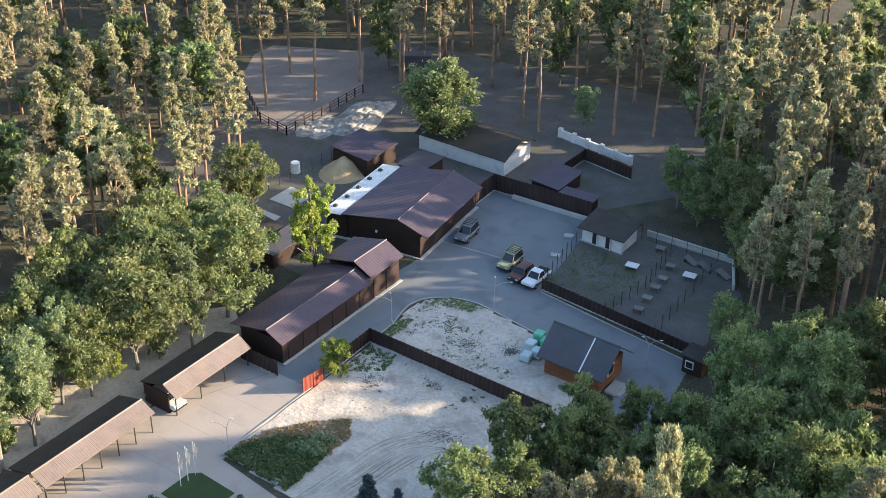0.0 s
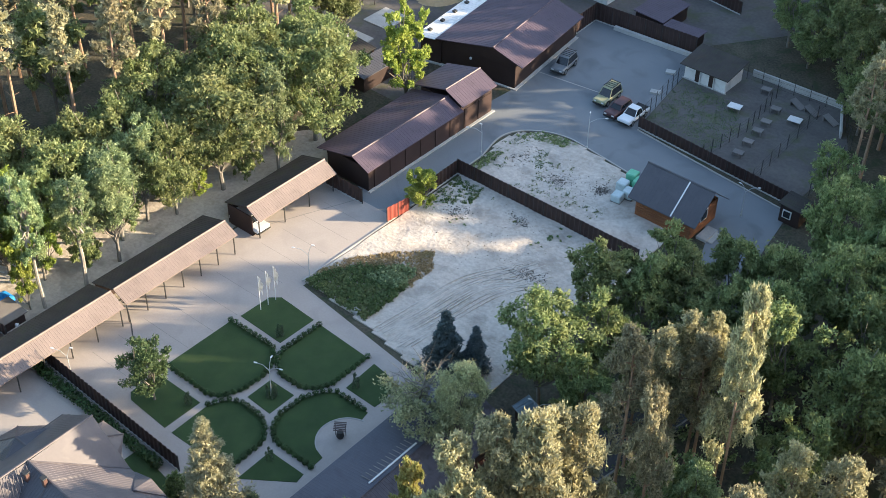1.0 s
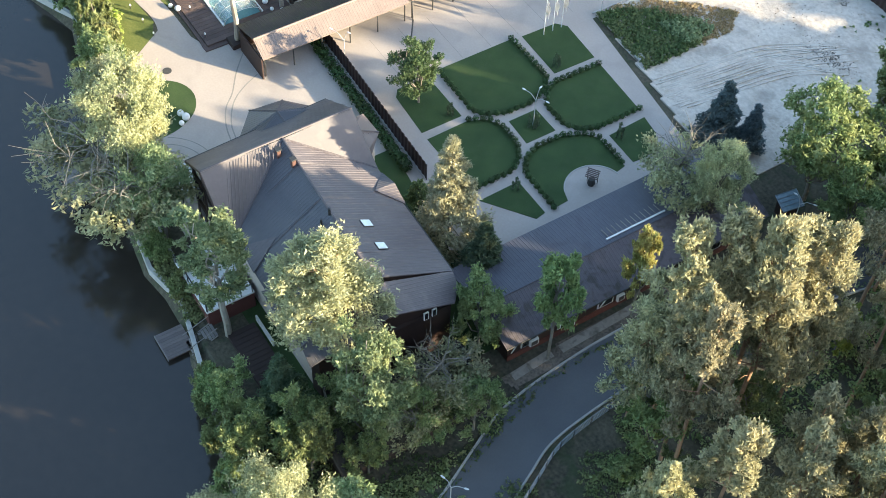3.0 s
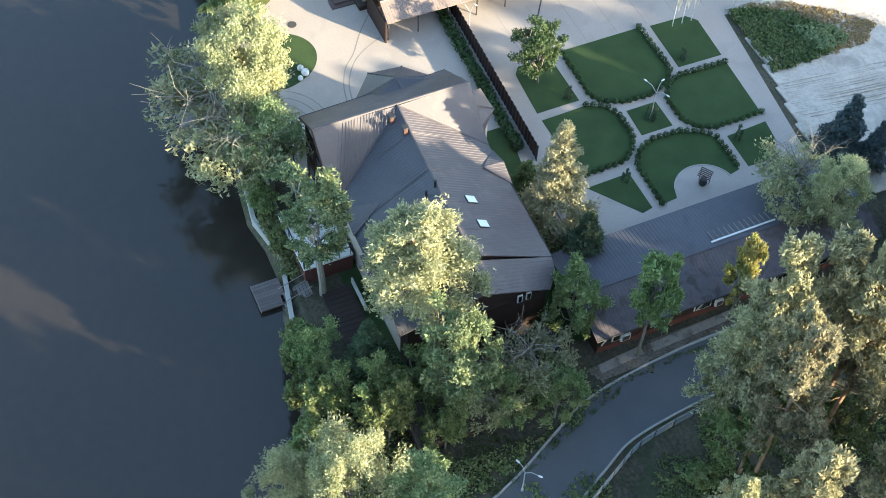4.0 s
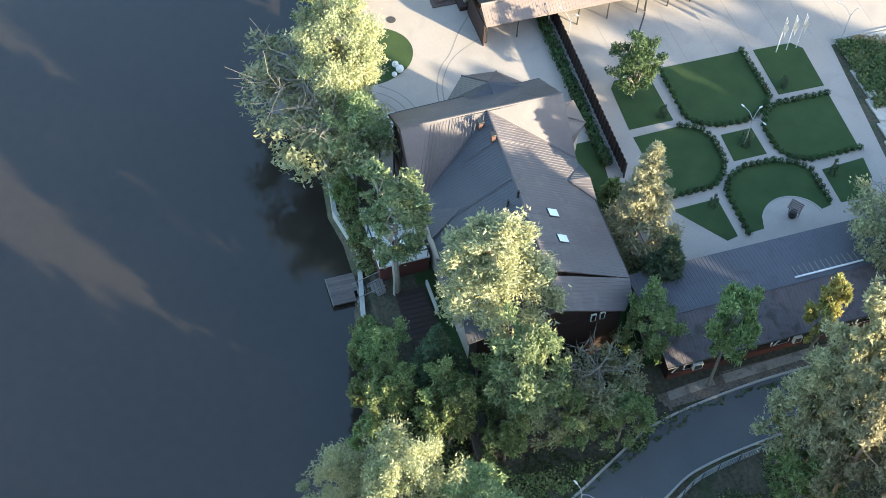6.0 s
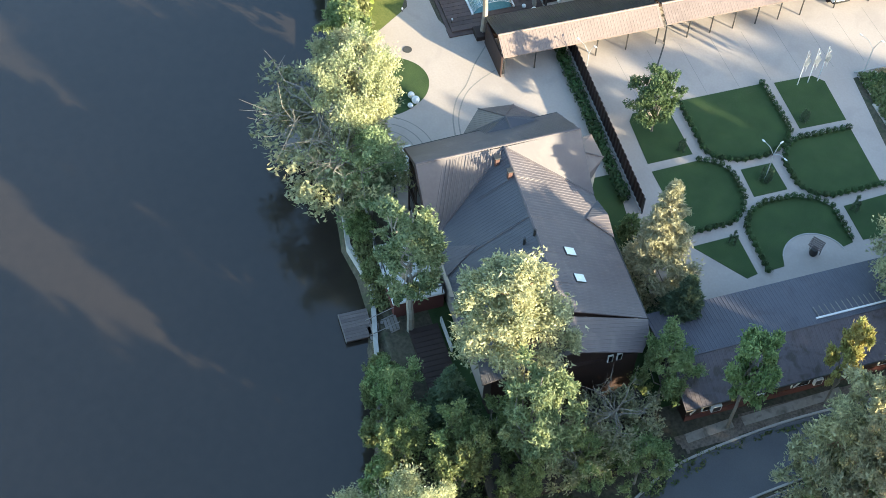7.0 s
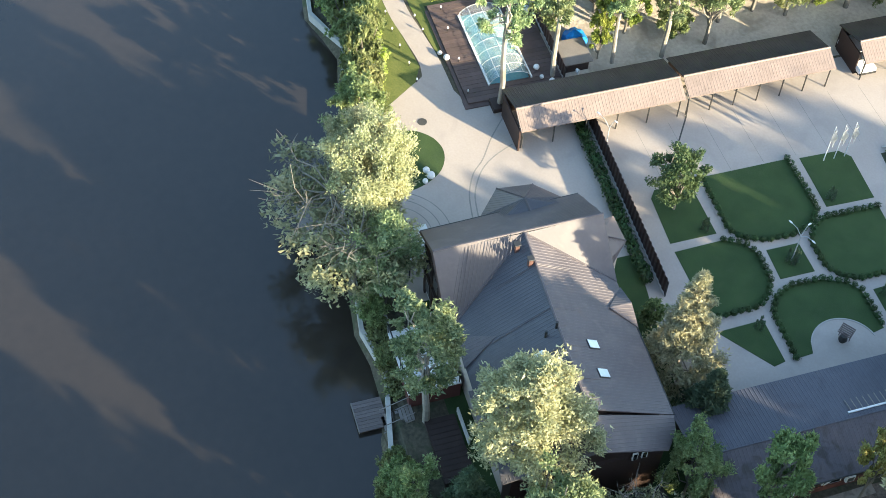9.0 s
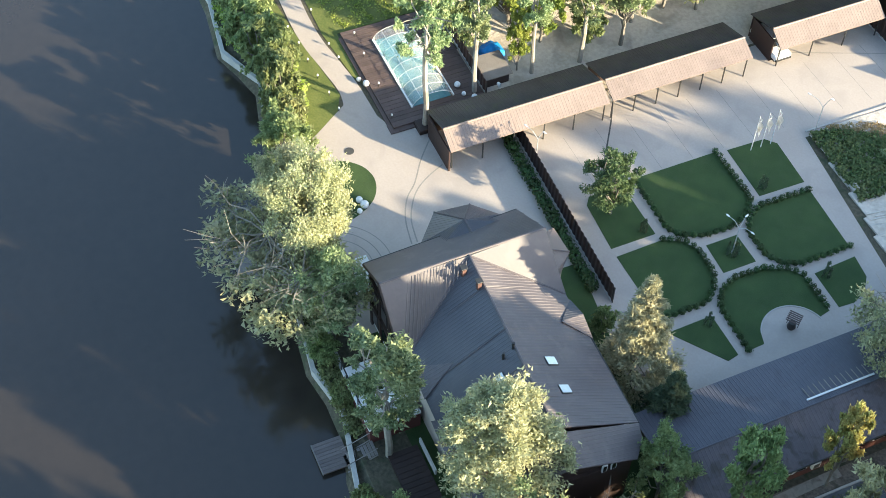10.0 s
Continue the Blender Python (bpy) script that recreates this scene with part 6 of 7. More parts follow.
tufts("undergrowth", [(-9, -33), (-2, -33.4), (4, -33.6), (4, -35), (-2.7, -34.9), (-9, -34.2)], 300, "oak_leaf", 0.15, 0.6, "ivy and weeds between the bank walls", "undergrowth", 25, 14, 0.4)
tufts("run_grass", [(0.6, 59.4), (-1.0, 71), (6, 70.6), (10, 66), (9.4, 58.8)], 1000, "weed_leaf", 0.06, 0.07, "thin grass in the dog run", "grass", 26, 9, 0.55)
tufts("meadow_grass", [(-57, -22.6), (-43, -20.8), (-37.2, -19.6), (-37.2, -7), (-57, -5)], 1500, "lime_leaf", 0.12, 0.1, "short sunny grass of the lawn", "grass", 27, 8, 0.5)

tufts("verge_weeds", [(21.5, -27), (24.6, -24), (22.2, -16.5), (21.9, -2), (22.3, -2), (22.6, -14), (24.6, -20), (27.4, -27.5), (25, -31)], 420, "weed_leaf", 0.1, 0.16, "sparse weeds and leaf litter on the road verge", "weeds", 28, 8, 0.3)
tufts("verge_weeds", [(27.2, -14), (27.4, -20), (30.6, -27), (34, -22), (33, -12), (29, -8)], 700, "oak_leaf", 0.11, 0.22, "low green weeds below the road railing", "weeds", 29, 9, 0.35, 0.3)

# ---- cars ----
def wheel(parent, x, y, r=0.36):
    bm = bmesh.new()
    bmesh.ops.create_cone(bm, cap_ends=True, segments=16, radius1=r, radius2=r, depth=0.24, matrix=pose(x, y, r, 90))
    t = part("wheel", bm, M["tyre"], parent)
    bm = bmesh.new()
    bmesh.ops.create_cone(bm, cap_ends=True, segments=12, radius1=r * 0.6, radius2=r * 0.55, depth=0.26, matrix=pose(x, y, r, 90))
    part("rim", bm, M["paint_silver"], t)


def car(x, y, turn, paint, label, length=4.6, width=1.85, high=1.75, bed=0.0, rack=False):
    """A parked car, nose along +X before it is turned; bed: the length of an open load bed."""
    c = thing("car", label, "car", "parked cars", at=(x, y, 0.02), turn=turn)
    h, w = length / 2, width / 2
    body = box(-h, -w, 0.42, h, w, 0.98, bevel=0.11)
    part("body", body, M[paint], c)
    part("underbody", box(-h + 0.2, -w + 0.1, 0.25, h - 0.2, w - 0.1, 0.45), M["tyre"], c)
    back = -h + 0.12 + bed
    bm = bmesh.new()
    low = [(back, -w + 0.06), (h * 0.42, -w + 0.06), (h * 0.42, w - 0.06), (back, w - 0.06)]
    top = [(back + 0.25, -w + 0.24), (h * 0.12, -w + 0.24), (h * 0.12, w - 0.24), (back + 0.25, w - 0.24)]
    lv = [bm.verts.new((*p, 0.95)) for p in low]
    tv = [bm.verts.new((*p, high - 0.06)) for p in top]
    bm.faces.new(tv)
    for k in range(4):
        bm.faces.new((lv[k], lv[(k + 1) % 4], tv[(k + 1) % 4], tv[k]))
    part("cabin_glass", bm, M["car_glass"], c, "dark tinted windows")
    part("roof", box(back + 0.2, -w + 0.2, high - 0.1, h * 0.16, w - 0.2, high, bevel=0.04), M[paint], c)
    for sx in (0.4, -0.4):
        for sy in (1, -1):
            bm = tube(bmesh.new(), (back + 0.05 if sx < 0 else h * 0.42, sy * (w - 0.06), 0.95), (back + 0.26 if sx < 0 else h * 0.12, sy * (w - 0.23), high - 0.06), 0.05, 0.05, 4)
            part("pillar", bm, M[paint], c)
    if bed:
        part("load_bed", box(-h + 0.15, -w + 0.12, 0.9, back - 0.05, w - 0.12, 1.03), M["tyre"], c, "dark open load bed")
    for sy in (0.62, -0.62):
        part("headlight", box(h - 0.06, sy * w - 0.16, 0.68, h + 0.02, sy * w + 0.16, 0.86, bevel=0.02), M["white_metal"], c)
    part("bumper", box(h - 0.08, -w + 0.05, 0.42, h + 0.1, w - 0.05, 0.62, bevel=0.04), M["tyre"], c)
    part("rear_bumper", box(-h - 0.08, -w + 0.05, 0.42, -h + 0.08, w - 0.05, 0.62, bevel=0.04), M["tyre"], c)
    if rack:
        for k in range(5):
            part("rack_bar", tube(bmesh.new(), (back + 0.35 + 0.4 * k, -w + 0.25, high + 0.1), (back + 0.35 + 0.4 * k, w - 0.25, high + 0.1), 0.035, 0.035, 5), M["tyre"], c)
        for sy in (1, -1):
            part("rack_rail", tube(bmesh.new(), (back + 0.2, sy * (w - 0.25), high + 0.12), (back + 2.1, sy * (w - 0.25), high + 0.12), 0.04, 0.04, 5), M["tyre"], c)
        bm = bmesh.new()
        bmesh.ops.create_cone(bm, cap_ends=True, segments=14, radius1=0.36, radius2=0.36, depth=0.22, matrix=pose(-h - 0.18, 0, 0.95, 0, 90))
        part("spare_wheel", bm, M["tyre"], c)
    for sx in (h * 0.6, -h * 0.6):
        for sy in (w - 0.1, -w + 0.1):
            wheel(c, sx, sy, 0.42 if rack else 0.36)
    return c


car(-13.7, 63.5, -82, "paint_silver", "dark silver off-road car with a roof rack", 4.2, 1.75, 1.8, 0, True)
car(-5.5, 61.0, -88, "paint_yellow", "pale olive off-road car with a roof rack", 4.1, 1.7, 1.85, 0, True)
car(-2.9, 59.4, -90, "paint_maroon", "dark maroon car parked beside a white pickup", 3.9, 1.65, 1.5)
car(-0.9, 59.6, -90, "paint_white", "white pickup with an open dark load bed", 4.5, 1.7, 1.65, 1.3)
car(-19.7, 16.0, 0, "paint_white", "white car parked under the carport", 4.4, 1.8, 1.5)
bm = prism(bmesh.new(), strip([(-15.6, 60.8), (-2.8, 62.3), (0.2, 60.4)], 0.14), 0, 0.03)
setting(obj("yard_line", bm, M["kerb"]), "pale painted line across the far yard", "line")
setting(obj("yard_kerb", prism(bmesh.new(), strip([(-14.6, 75.8), (-4.0, 76.4), (-3.2, 76.4)], 0.5), 0, 0.5), M["pale_stone"]), "pale concrete kerb below the back fence", "kerb")

# ---- round the garden ----
def small_juniper(seed):
    """A slim upright juniper: a stem and a narrow column of scales."""
    rng = np.random.default_rng(seed)
    z = np.linspace(0.12, 1.25, 9)
    c = np.stack([rng.normal(size=9) * 0.04, rng.normal(size=9) * 0.04, z], 1)
    crown = leaf_mesh("crown", *sprays(rng, c, 0.15 - 0.07 * z / 1.25, 330, 0.055, 4, 2.4, 1.2, 0.9, 0.5), M["spruce_leaf"])
    return mesh_of(limb(bmesh.new(), (0, 0, -0.1), (0, 0, 1.0), 0.03, 0.01, rng, 0.02, 2, 5), "trunk", M["bark_grey"]), crown


JUNI = [small_juniper(90), small_juniper(91)]
jr = random.Random(3)
for cx, cy, n in ((0, 0, 7), (-4.9, -5.5, 3), (5.3, -5.4, 3), (-5.2, 6.1, 4), (4.9, 5.8, 3)):
    for k in range(n):
        a, d = k * 2.4, 0.45 if n > 4 else 0.32
        t = thing("juniper", "slim grey-green juniper shrub in a lawn", "shrub", "junipers in the garden")
        s = jr.uniform(0.75, 1.1)
        t.matrix_basis = Matrix.LocRotScale((cx + d * math.cos(a), cy + d * math.sin(a), 0.05), Euler((0, 0, a)), (s, s, s))
        for nm, me in zip(("trunk", "crown"), jr.choice(JUNI)):
            p = new(nm, me)
            p.parent = t
for y in (7.5, 8.5, 9.5):
    fp = thing("flagpole", "white flagpole with a furled pale flag", "flagpole", "flagpoles on the lawn", at=(-9.2, y, 0))
    part("pole", tube(bmesh.new(), (0, 0, -0.1), (0, 0, 4.3), 0.045, 0.03, 8), M["white_metal"], fp)
    bm = bmesh.new()
    prev = None
    for k in range(9):
        z = 4.2 - 0.2 * k
        row = [bm.verts.new((0.06 + 0.16 * j + 0.05 * math.sin(k * 1.3 + j * 2), 0.11 * math.sin(j * 2.1 + k * 0.7), z - 0.14 * j)) for j in range(4)]
        if prev:
            for j in range(3):
                bm.faces.new((prev[j], prev[j + 1], row[j + 1], row[j]))
        prev = row
    bmesh.ops.solidify(bm, geom=bm.faces[:], thickness=0.01)
    part("flag", bm, M["wall_white"], fp, "pale flag hanging limp")
grill = thing("garden_grill", "small dark iron grill under a slanted slatted roof", "grill", at=(8.2, 0.35, 0.02), turn=35)
bm = bmesh.new()
bmesh.ops.create_cone(bm, cap_ends=True, segments=16, radius1=0.36, radius2=0.28, depth=0.5, matrix=pose(0, 0, 0.45))
part("fire_bowl", bm, M["steel"], grill)
part("stand", tube(bmesh.new(), (0, 0, -0.05), (0, 0, 0.25), 0.3, 0.2, 10), M["steel"], grill)
for x in (-0.45, 0.45):
    part("post", tube(bmesh.new(), (x, 0.28, 0), (x, 0.28, 1.35), 0.03, 0.03, 5), M["steel"], grill)
for k in range(6):
    y = -0.38 + 0.15 * k
    part("roof_slat", box(-0.55, y, 1.16 + 0.05 * k, 0.55, y + 0.11, 1.19 + 0.05 * k), M["deck"], grill)
setting(obj("patio_edge", prism(bmesh.new(), strip(arc(8.9, 0.4, 2.72, 100, 245, 18), 0.1), 0, 0.075), M["kerb"]), "pale round edging of the grill patio", "edging")
tagged(obj("utility_cover", box(-2.4, 12.9, 0, -1.6, 13.6, 0.42, bevel=0.05), M["pale_stone"]), "pale square utility cover among the weeds", "cover")

# paving joints, drains and marks
M["joint"] = mat("dark_joint", (0.20, 0.19, 0.175), (0.27, 0.255, 0.235), 0.9, 6.0, 1.0, 0.01)
M["drain"] = mat("dark_drain", (0.04, 0.04, 0.04), (0.07, 0.07, 0.068), 0.7, 8.0, 1.0, 0.01)
for line in ([(-21.3, -17.6), (-19.2, -19.4), (-17.0, -20.9), (-15.6, -22.2), (-13.5, -23.2), (-11.0, -23.7)], [(-18.0, -17.9), (-17.2, -19.6), (-16.2, -21.0), (-14.9, -22.0), (-13.2, -22.8), (-11.0, -23.2)]):
    setting(obj("paving_band", prism(bmesh.new(), strip(smooth(line), 0.12), 0, 0.026), M["joint"]), "darker paver band curving through the paving", "paving band")
for r in (3.2, 4.0, 4.8):
    setting(obj("paving_band", prism(bmesh.new(), strip(arc(-10.8, -30.5, r, 40, 150, 16), 0.08), 0, 0.026), M["joint"]), "darker paver band in circles", "paving band")
setting(obj("drain_channel", prism(bmesh.new(), strip([(-17.1, -2.0), (-12.8, -5.0)], 0.14), 0, 0.03), M["drain"]), "dark drain channel across the paving", "drain")
part_dp = thing("downpipe", "dark downpipe at the carport corner", "pipe")
part("pipe", tube(bmesh.new(), (-17.0, -2.2, 2.5), (-17.1, -2.0, 0.0), 0.06, 0.06), M["drain"], part_dp)
setting(obj("yard_joint", prism(bmesh.new(), strip([(-18.6, 17.0), (-14.6, 26.4)], 0.08), 0, 0.026), M["joint"]), "dark joint in the yard paving", "joint")
bm = bmesh.new()
bmesh.ops.create_cone(bm, cap_ends=True, segments=20, radius1=0.42, radius2=0.42, depth=0.1, matrix=pose(-22.5, -24.7, 0.0))
tagged(obj("manhole_cover", bm, M["drain"]), "round dark manhole cover in the paving", "manhole")
# rows of pavers at the lit yard edge
for k in range(12):
    y = -10 + 3.1 * k
    setting(obj("paving_joint", prism(bmesh.new(), strip([(-16.8, y), (-10.4, y)], 0.035), 0, 0.024), M["joint"]), "thin joint between paved bays", "joint")

# white balls and path lights
def ball(x, y, r, z=0.02):
    bm = bmesh.new()
    bmesh.ops.create_uvsphere(bm, u_segments=18, v_segments=12, radius=r, matrix=Matrix.Translation((x, y, z + r)))
    for f in bm.faces:
        f.smooth = True
    tagged(obj("ball_lamp", bm, M["white_metal"]), "white globe garden lamp standing on the ground", "lamp", "white globe lamps")


for x, y, r, z in ((-30.2, -20.8, 0.22, 0), (-29.4, -20.4, 0.3, 0), (-25.9, -13.0, 0.28, 0.28), (-24.7, -12.9, 0.2, 0.28), (-23.9, -12.2, 0.28, 0.28), (-16.8, -26.0, 0.3, 0.03), (-16.1, -25.8, 0.36, 0.03), (-15.7, -26.4, 0.24, 0.03), (-33.4, -11.4, 0.36, 0.28)):
    ball(x, y, r, z)
for x, y in ((-36.6, -24.2), (-34.2, -24.2), (-31.9, -24.1), (-29.5, -23.9), (-27.3, -23.8), (-35.4, -21.7), (-33.4, -21.5), (-35.6, -19.1), (-32.7, -19.3), (-28.6, -19.5), (-24.5, -19.9), (-40.4, -21.6), (-39.0, -24.4)):
    pl = thing("path_light", "small white path light on a short post", "lamp", "path lights", at=(x, y, 0.28 if y > -20.3 and x > -36.6 else 0.0))
    part("post", tube(bmesh.new(), (0, 0, -0.05), (0, 0, 0.4), 0.04, 0.04, 6), M["steel"], pl)
    part("head", tube(bmesh.new(), (0, 0, 0.38), (0, 0, 0.55), 0.1, 0.06, 8), M["white_metal"], pl)

# pool side: step, fence, tarp, box
part("step", box(-23.9, -20.6, -0.1, -22.9, -17.4, 0.14), M["deck"], deck)
part("step", box(-36.0, -20.55, -0.1, -23.9, -20.22, 0.14), M["deck"], deck)
part("border", box(-23.5, -20.2, -0.1, -23.35, -11.0, 0.31), M["deck"], deck)
fence((-35.8, -10.6), (-24.2, -10.9), 1.5, "dark brown fence beside the pool deck", 2.0)
bm = bmesh.new()
bmesh.ops.create_icosphere(bm, subdivisions=3, radius=1)
for v in bm.verts:
    v.co *= 1 + 0.22 * noise.noise(v.co * 2.1) + 0.08 * noise.noise(v.co * 6)
bmesh.ops.scale(bm, vec=(1.25, 1.15, 0.95), verts=bm.verts)
bmesh.ops.translate(bm, vec=(-28.6, -8.3, 0.35), verts=bm.verts)
tagged(obj("tarpaulin", bm, M["blue_tarp"]), "crumpled bright blue tarpaulin over a heap", "tarpaulin")
bx = thing("tool_box", "brown lidded storage box beside the pool fence", "storage box")
part("body", box(-27.6, -10.5, -0.05, -25.0, -8.3, 1.1), M["wall_dark"], bx)
part("lid", slab(bmesh.new(), [(-27.8, -10.7, 1.35), (-24.8, -10.7, 1.15), (-24.8, -8.0, 1.15), (-27.8, -8.0, 1.35)], 0.1), M["deck_grey"], bx, "brown-grey board lid")
orn = thing("garden_ornament", "small white bird-shaped garden ornament", "ornament", at=(-24.2, -9.7, 0.0))
bm = bmesh.new()
bmesh.ops.create_uvsphere(bm, u_segments=10, v_segments=8, radius=0.25, matrix=Matrix.LocRotScale((0, 0, 0.85), None, (1.2, 0.7, 0.8)))
tube(bm, (0.2, 0, 0.9), (0.35, 0, 1.3), 0.07, 0.05)
tube(bm, (0, 0.05, -0.05), (0, 0.05, 0.7), 0.03, 0.03, 5)
part("body", bm, M["white_metal"], orn)
tb = thing("tree_planter", "dark square planter round the foot of the pool tree", "planter", at=(-22.6, -17.6, 0))
part("box", box(-0.75, -0.75, -0.05, 0.75, 0.75, 0.5, bevel=0.05), M["wall_dark"], tb)

# ---- lakeside terrace, landing stage ----
ter = thing("terrace", "white paved terrace with a dark timber front beside the lake", "terrace")
part("floor", box(-0.6, -33.8, 1.82, 5.1, -29.75, 2.0), M["wall_white"], ter)
part("front", box(-0.5, -33.7, -0.6, 5.0, -29.75, 1.8), M["red_band"], ter, "dark maroon front wall")
for k in range(6):
    part("rail_post", box(-0.55 + 1.1 * k, -33.78, 2.0, -0.49 + 1.1 * k, -33.7, 2.95), M["steel"], ter)
for k in range(5):
    part("rail_post", box(5.02, -33.74 + 0.95 * k, 2.0, 5.08, -33.68 + 0.95 * k, 2.95), M["steel"], ter)
part("rail", box(-0.6, -33.8, 2.92, 5.1, -33.7, 2.98), M["steel"], ter)
part("rail", box(5.0, -33.68, 2.92, 5.1, -29.8, 2.98), M["steel"], ter)
for x, y in ((1.2, -31.8), (3.6, -32.2)):
    s = thing("sunbed", "white sun lounger on the terrace", "lounger", "terrace loungers", at=(x, y, 2.0))
    part("bed", box(-0.3, -0.9, 0.22, 0.3, 0.4, 0.3, bevel=0.02), M["white_metal"], s)
    part("backrest", slab(bmesh.new(), [(-0.3, 0.4, 0.3), (0.3, 0.4, 0.3), (0.3, 0.95, 0.75), (-0.3, 0.95, 0.75)], 0.06), M["white_metal"], s)
    for lx in (-0.25, 0.25):
        for ly in (-0.8, 0.3):
            part("leg", box(lx - 0.03, ly - 0.03, 0, lx + 0.03, ly + 0.03, 0.23), M["white_metal"], s)
lower = thing("timber_deck", "dark brown timber deck below the house", "deck")
for k in range(12):
    part("board", box(6.6 + 0.45 * k, -33.0, 0.3, 7.02 + 0.45 * k, -30.7, 0.4), M["wall_dark"], lower)
part("edge", box(6.5, -30.5, 0.4, 9.4, -30.36, 1.0), M["pale_stone"], lower)
part("base", box(6.6, -33.0, -0.6, 12.0, -30.7, 0.29), M["wall_dark"], lower)
gang = thing("gangway", "timber gangway with rails down to the dock", "gangway")
for k in range(9):
    part("tread", box(5.0 - 0.02 * k, -33.8 - 0.25 * k, 0.3 - 0.13 * k, 6.2 - 0.02 * k, -33.58 - 0.25 * k, 0.36 - 0.13 * k), M["deck_grey"], gang)
for x in (4.85, 6.25):
    part("rail", tube(bmesh.new(), (x, -33.6, 1.25), (x - 0.15, -35.9, 0.1), 0.035, 0.035, 5), M["deck_grey"], gang)
    part("stringer", tube(bmesh.new(), (x, -33.6, 0.3), (x - 0.15, -35.9, -0.9), 0.06, 0.06, 4), M["deck_grey"], gang)
part("edge_beam", box(3.08, -37.68, -0.9, 5.7, -37.61, -0.66), M["deck_grey"], dock)
bwall = setting(obj("terrace_wall", prism(bmesh.new(), strip([(-9.5, -32.4), (-6.4, -33.0), (-1.4, -33.4)], 0.22), -1.0, 0.5), M["pale_stone"]), "white low wall along the lakeside walk", "wall")
pav = thing("lake_platform", "grey paved platform over the lake edge", "platform")
part("floor", box(-16.8, -37.6, -0.9, -12.6, -34.4, -0.72), M["deck_grey"], pav)
for x in (-16.5, -12.9):
    for y in (-37.3, -34.7):
        part("pile", tube(bmesh.new(), (x, y, -3.4), (x, y, -0.85), 0.1, 0.1), M["pale_stone"], pav)
cn = thing("porch_canopy", "white flat porch canopy on posts beside the house", "canopy")
part("panel", box(-9.6, -30.6, 2.3, -6.3, -28.2, 2.42), M["roof_white"], cn)
for x in (-9.4, -6.5):
    for y in (-30.4, -28.4):
        part("post", box(x - 0.05, y - 0.05, -0.1, x + 0.05, y + 0.05, 2.3), M["steel"], cn)

# ---- road side ----
M["apron"] = mat("worn_tan_concrete", (0.24, 0.21, 0.175), (0.36, 0.32, 0.275), 0.9, 4.0, 0.6, 0.02, stain=(0.08, 0.07, 0.055), stain_scale=1.4, stain_amt=0.7)
rail = thing("road_railing", "grey steel railing along the road's curve", "railing")
side = strip(smooth([(31, -31), (28.6, -25), (26.6, -21), (25.0, -17.5), (24.15, -12), (23.85, -6)], 3), 6.0)
side = side[len(side) // 2:][::-1]
for k, p in enumerate(side):
    part("post", tube(bmesh.new(), (*p, -0.2), (*p, 1.15), 0.05, 0.05, 6), M["steel"], rail)
for z in (1.1, 0.88, 0.66, 0.44, 0.22):
    bm = bmesh.new()
    for p, q in zip(side, side[1:]):
        tube(bm, (*p, z), (*q, z), 0.04 if z > 1 else 0.022, 0.04 if z > 1 else 0.022, 5)
    part("rail", bm, M["rail_grey"], rail)
for y0, y1, x0 in ((-16.2, -12.4, 20.15), (-11.6, -3.4, 19.95)):
    setting(obj("apron", prism(bmesh.new(), [(x0 + 0.4, y0), (x0 + 1.15, y0), (x0 + 0.85, y1), (x0 + 0.1, y1)], -0.1, 0.06), M["apron"]), "tan concrete apron below the annex", "apron")
M["litter"] = mat("leaf_litter_soil", (0.085, 0.068, 0.054), (0.24, 0.195, 0.155), 0.95, 5.0, 0.8, 0.08, grit=0.8, stain=(0.05, 0.055, 0.03), stain_scale=1.0, stain_amt=0.6)
rough_patch("verge", [(21.3, -17.0), (22.1, -16.6), (21.85, -12.0), (21.6, -6.0), (21.55, 1.0), (20.1, 1.0), (20.1, -11.8), (20.5, -17.0)], 0.22, 0.05, M["litter"], "brown verge soil strewn with dry leaves", "verge", 0.0, 1.1)
sp = thing("roof_panel", "slatted roof panel with a white edge on the annex", "roof panel")
part("pane", slab(bmesh.new(), [(15.0, -4.2, 3.80), (16.0, -4.2, 3.95), (16.0, 1.2, 3.95), (15.0, 1.2, 3.80)], 0.06), M["roof_annex"], sp)
for k in range(12):
    y = -4.1 + 0.47 * k
    part("slat", tube(bmesh.new(), (15.0, y, 3.83), (16.0, y, 3.98), 0.035, 0.035, 4), M["apron"], sp)
part("edge", box(16.0, -4.4, 3.9, 16.14, 1.4, 4.02), M["white_metal"], sp)
kio = thing("kiosk", "small kiosk with a pale blue glazed roof among trees", "kiosk", at=(19.4, 12.2, 0), turn=-20)
part("wall", box(-0.75, -0.6, -0.1, 0.75, 0.6, 1.8), M["wall_dark"], kio)
part("roof", slab(bmesh.new(), [(-0.95, -0.85, 1.85), (0.95, -0.85, 1.85), (0.95, 0.85, 2.35), (-0.95, 0.85, 2.35)], 0.06), M["blue_glazing"], kio, "pale blue glazed roof")
for k in range(5):
    x = -0.9 + 0.45 * k
    part("glazing_bar", tube(bmesh.new(), (x, -0.85, 1.88), (x, 0.85, 2.38), 0.03, 0.03, 4), M["rail_grey"], kio)
for y, z in ((-0.85, 1.88), (0.85, 2.38)):
    part("edge_bar", tube(bmesh.new(), (-0.95, y, z), (0.95, y, z), 0.035, 0.035, 4), M["rail_grey"], kio)
street_lamp(20.6, 12.0, 3.0, ((30, 1.0, 0.5), (200, 0.5, 0.8)), TWO)

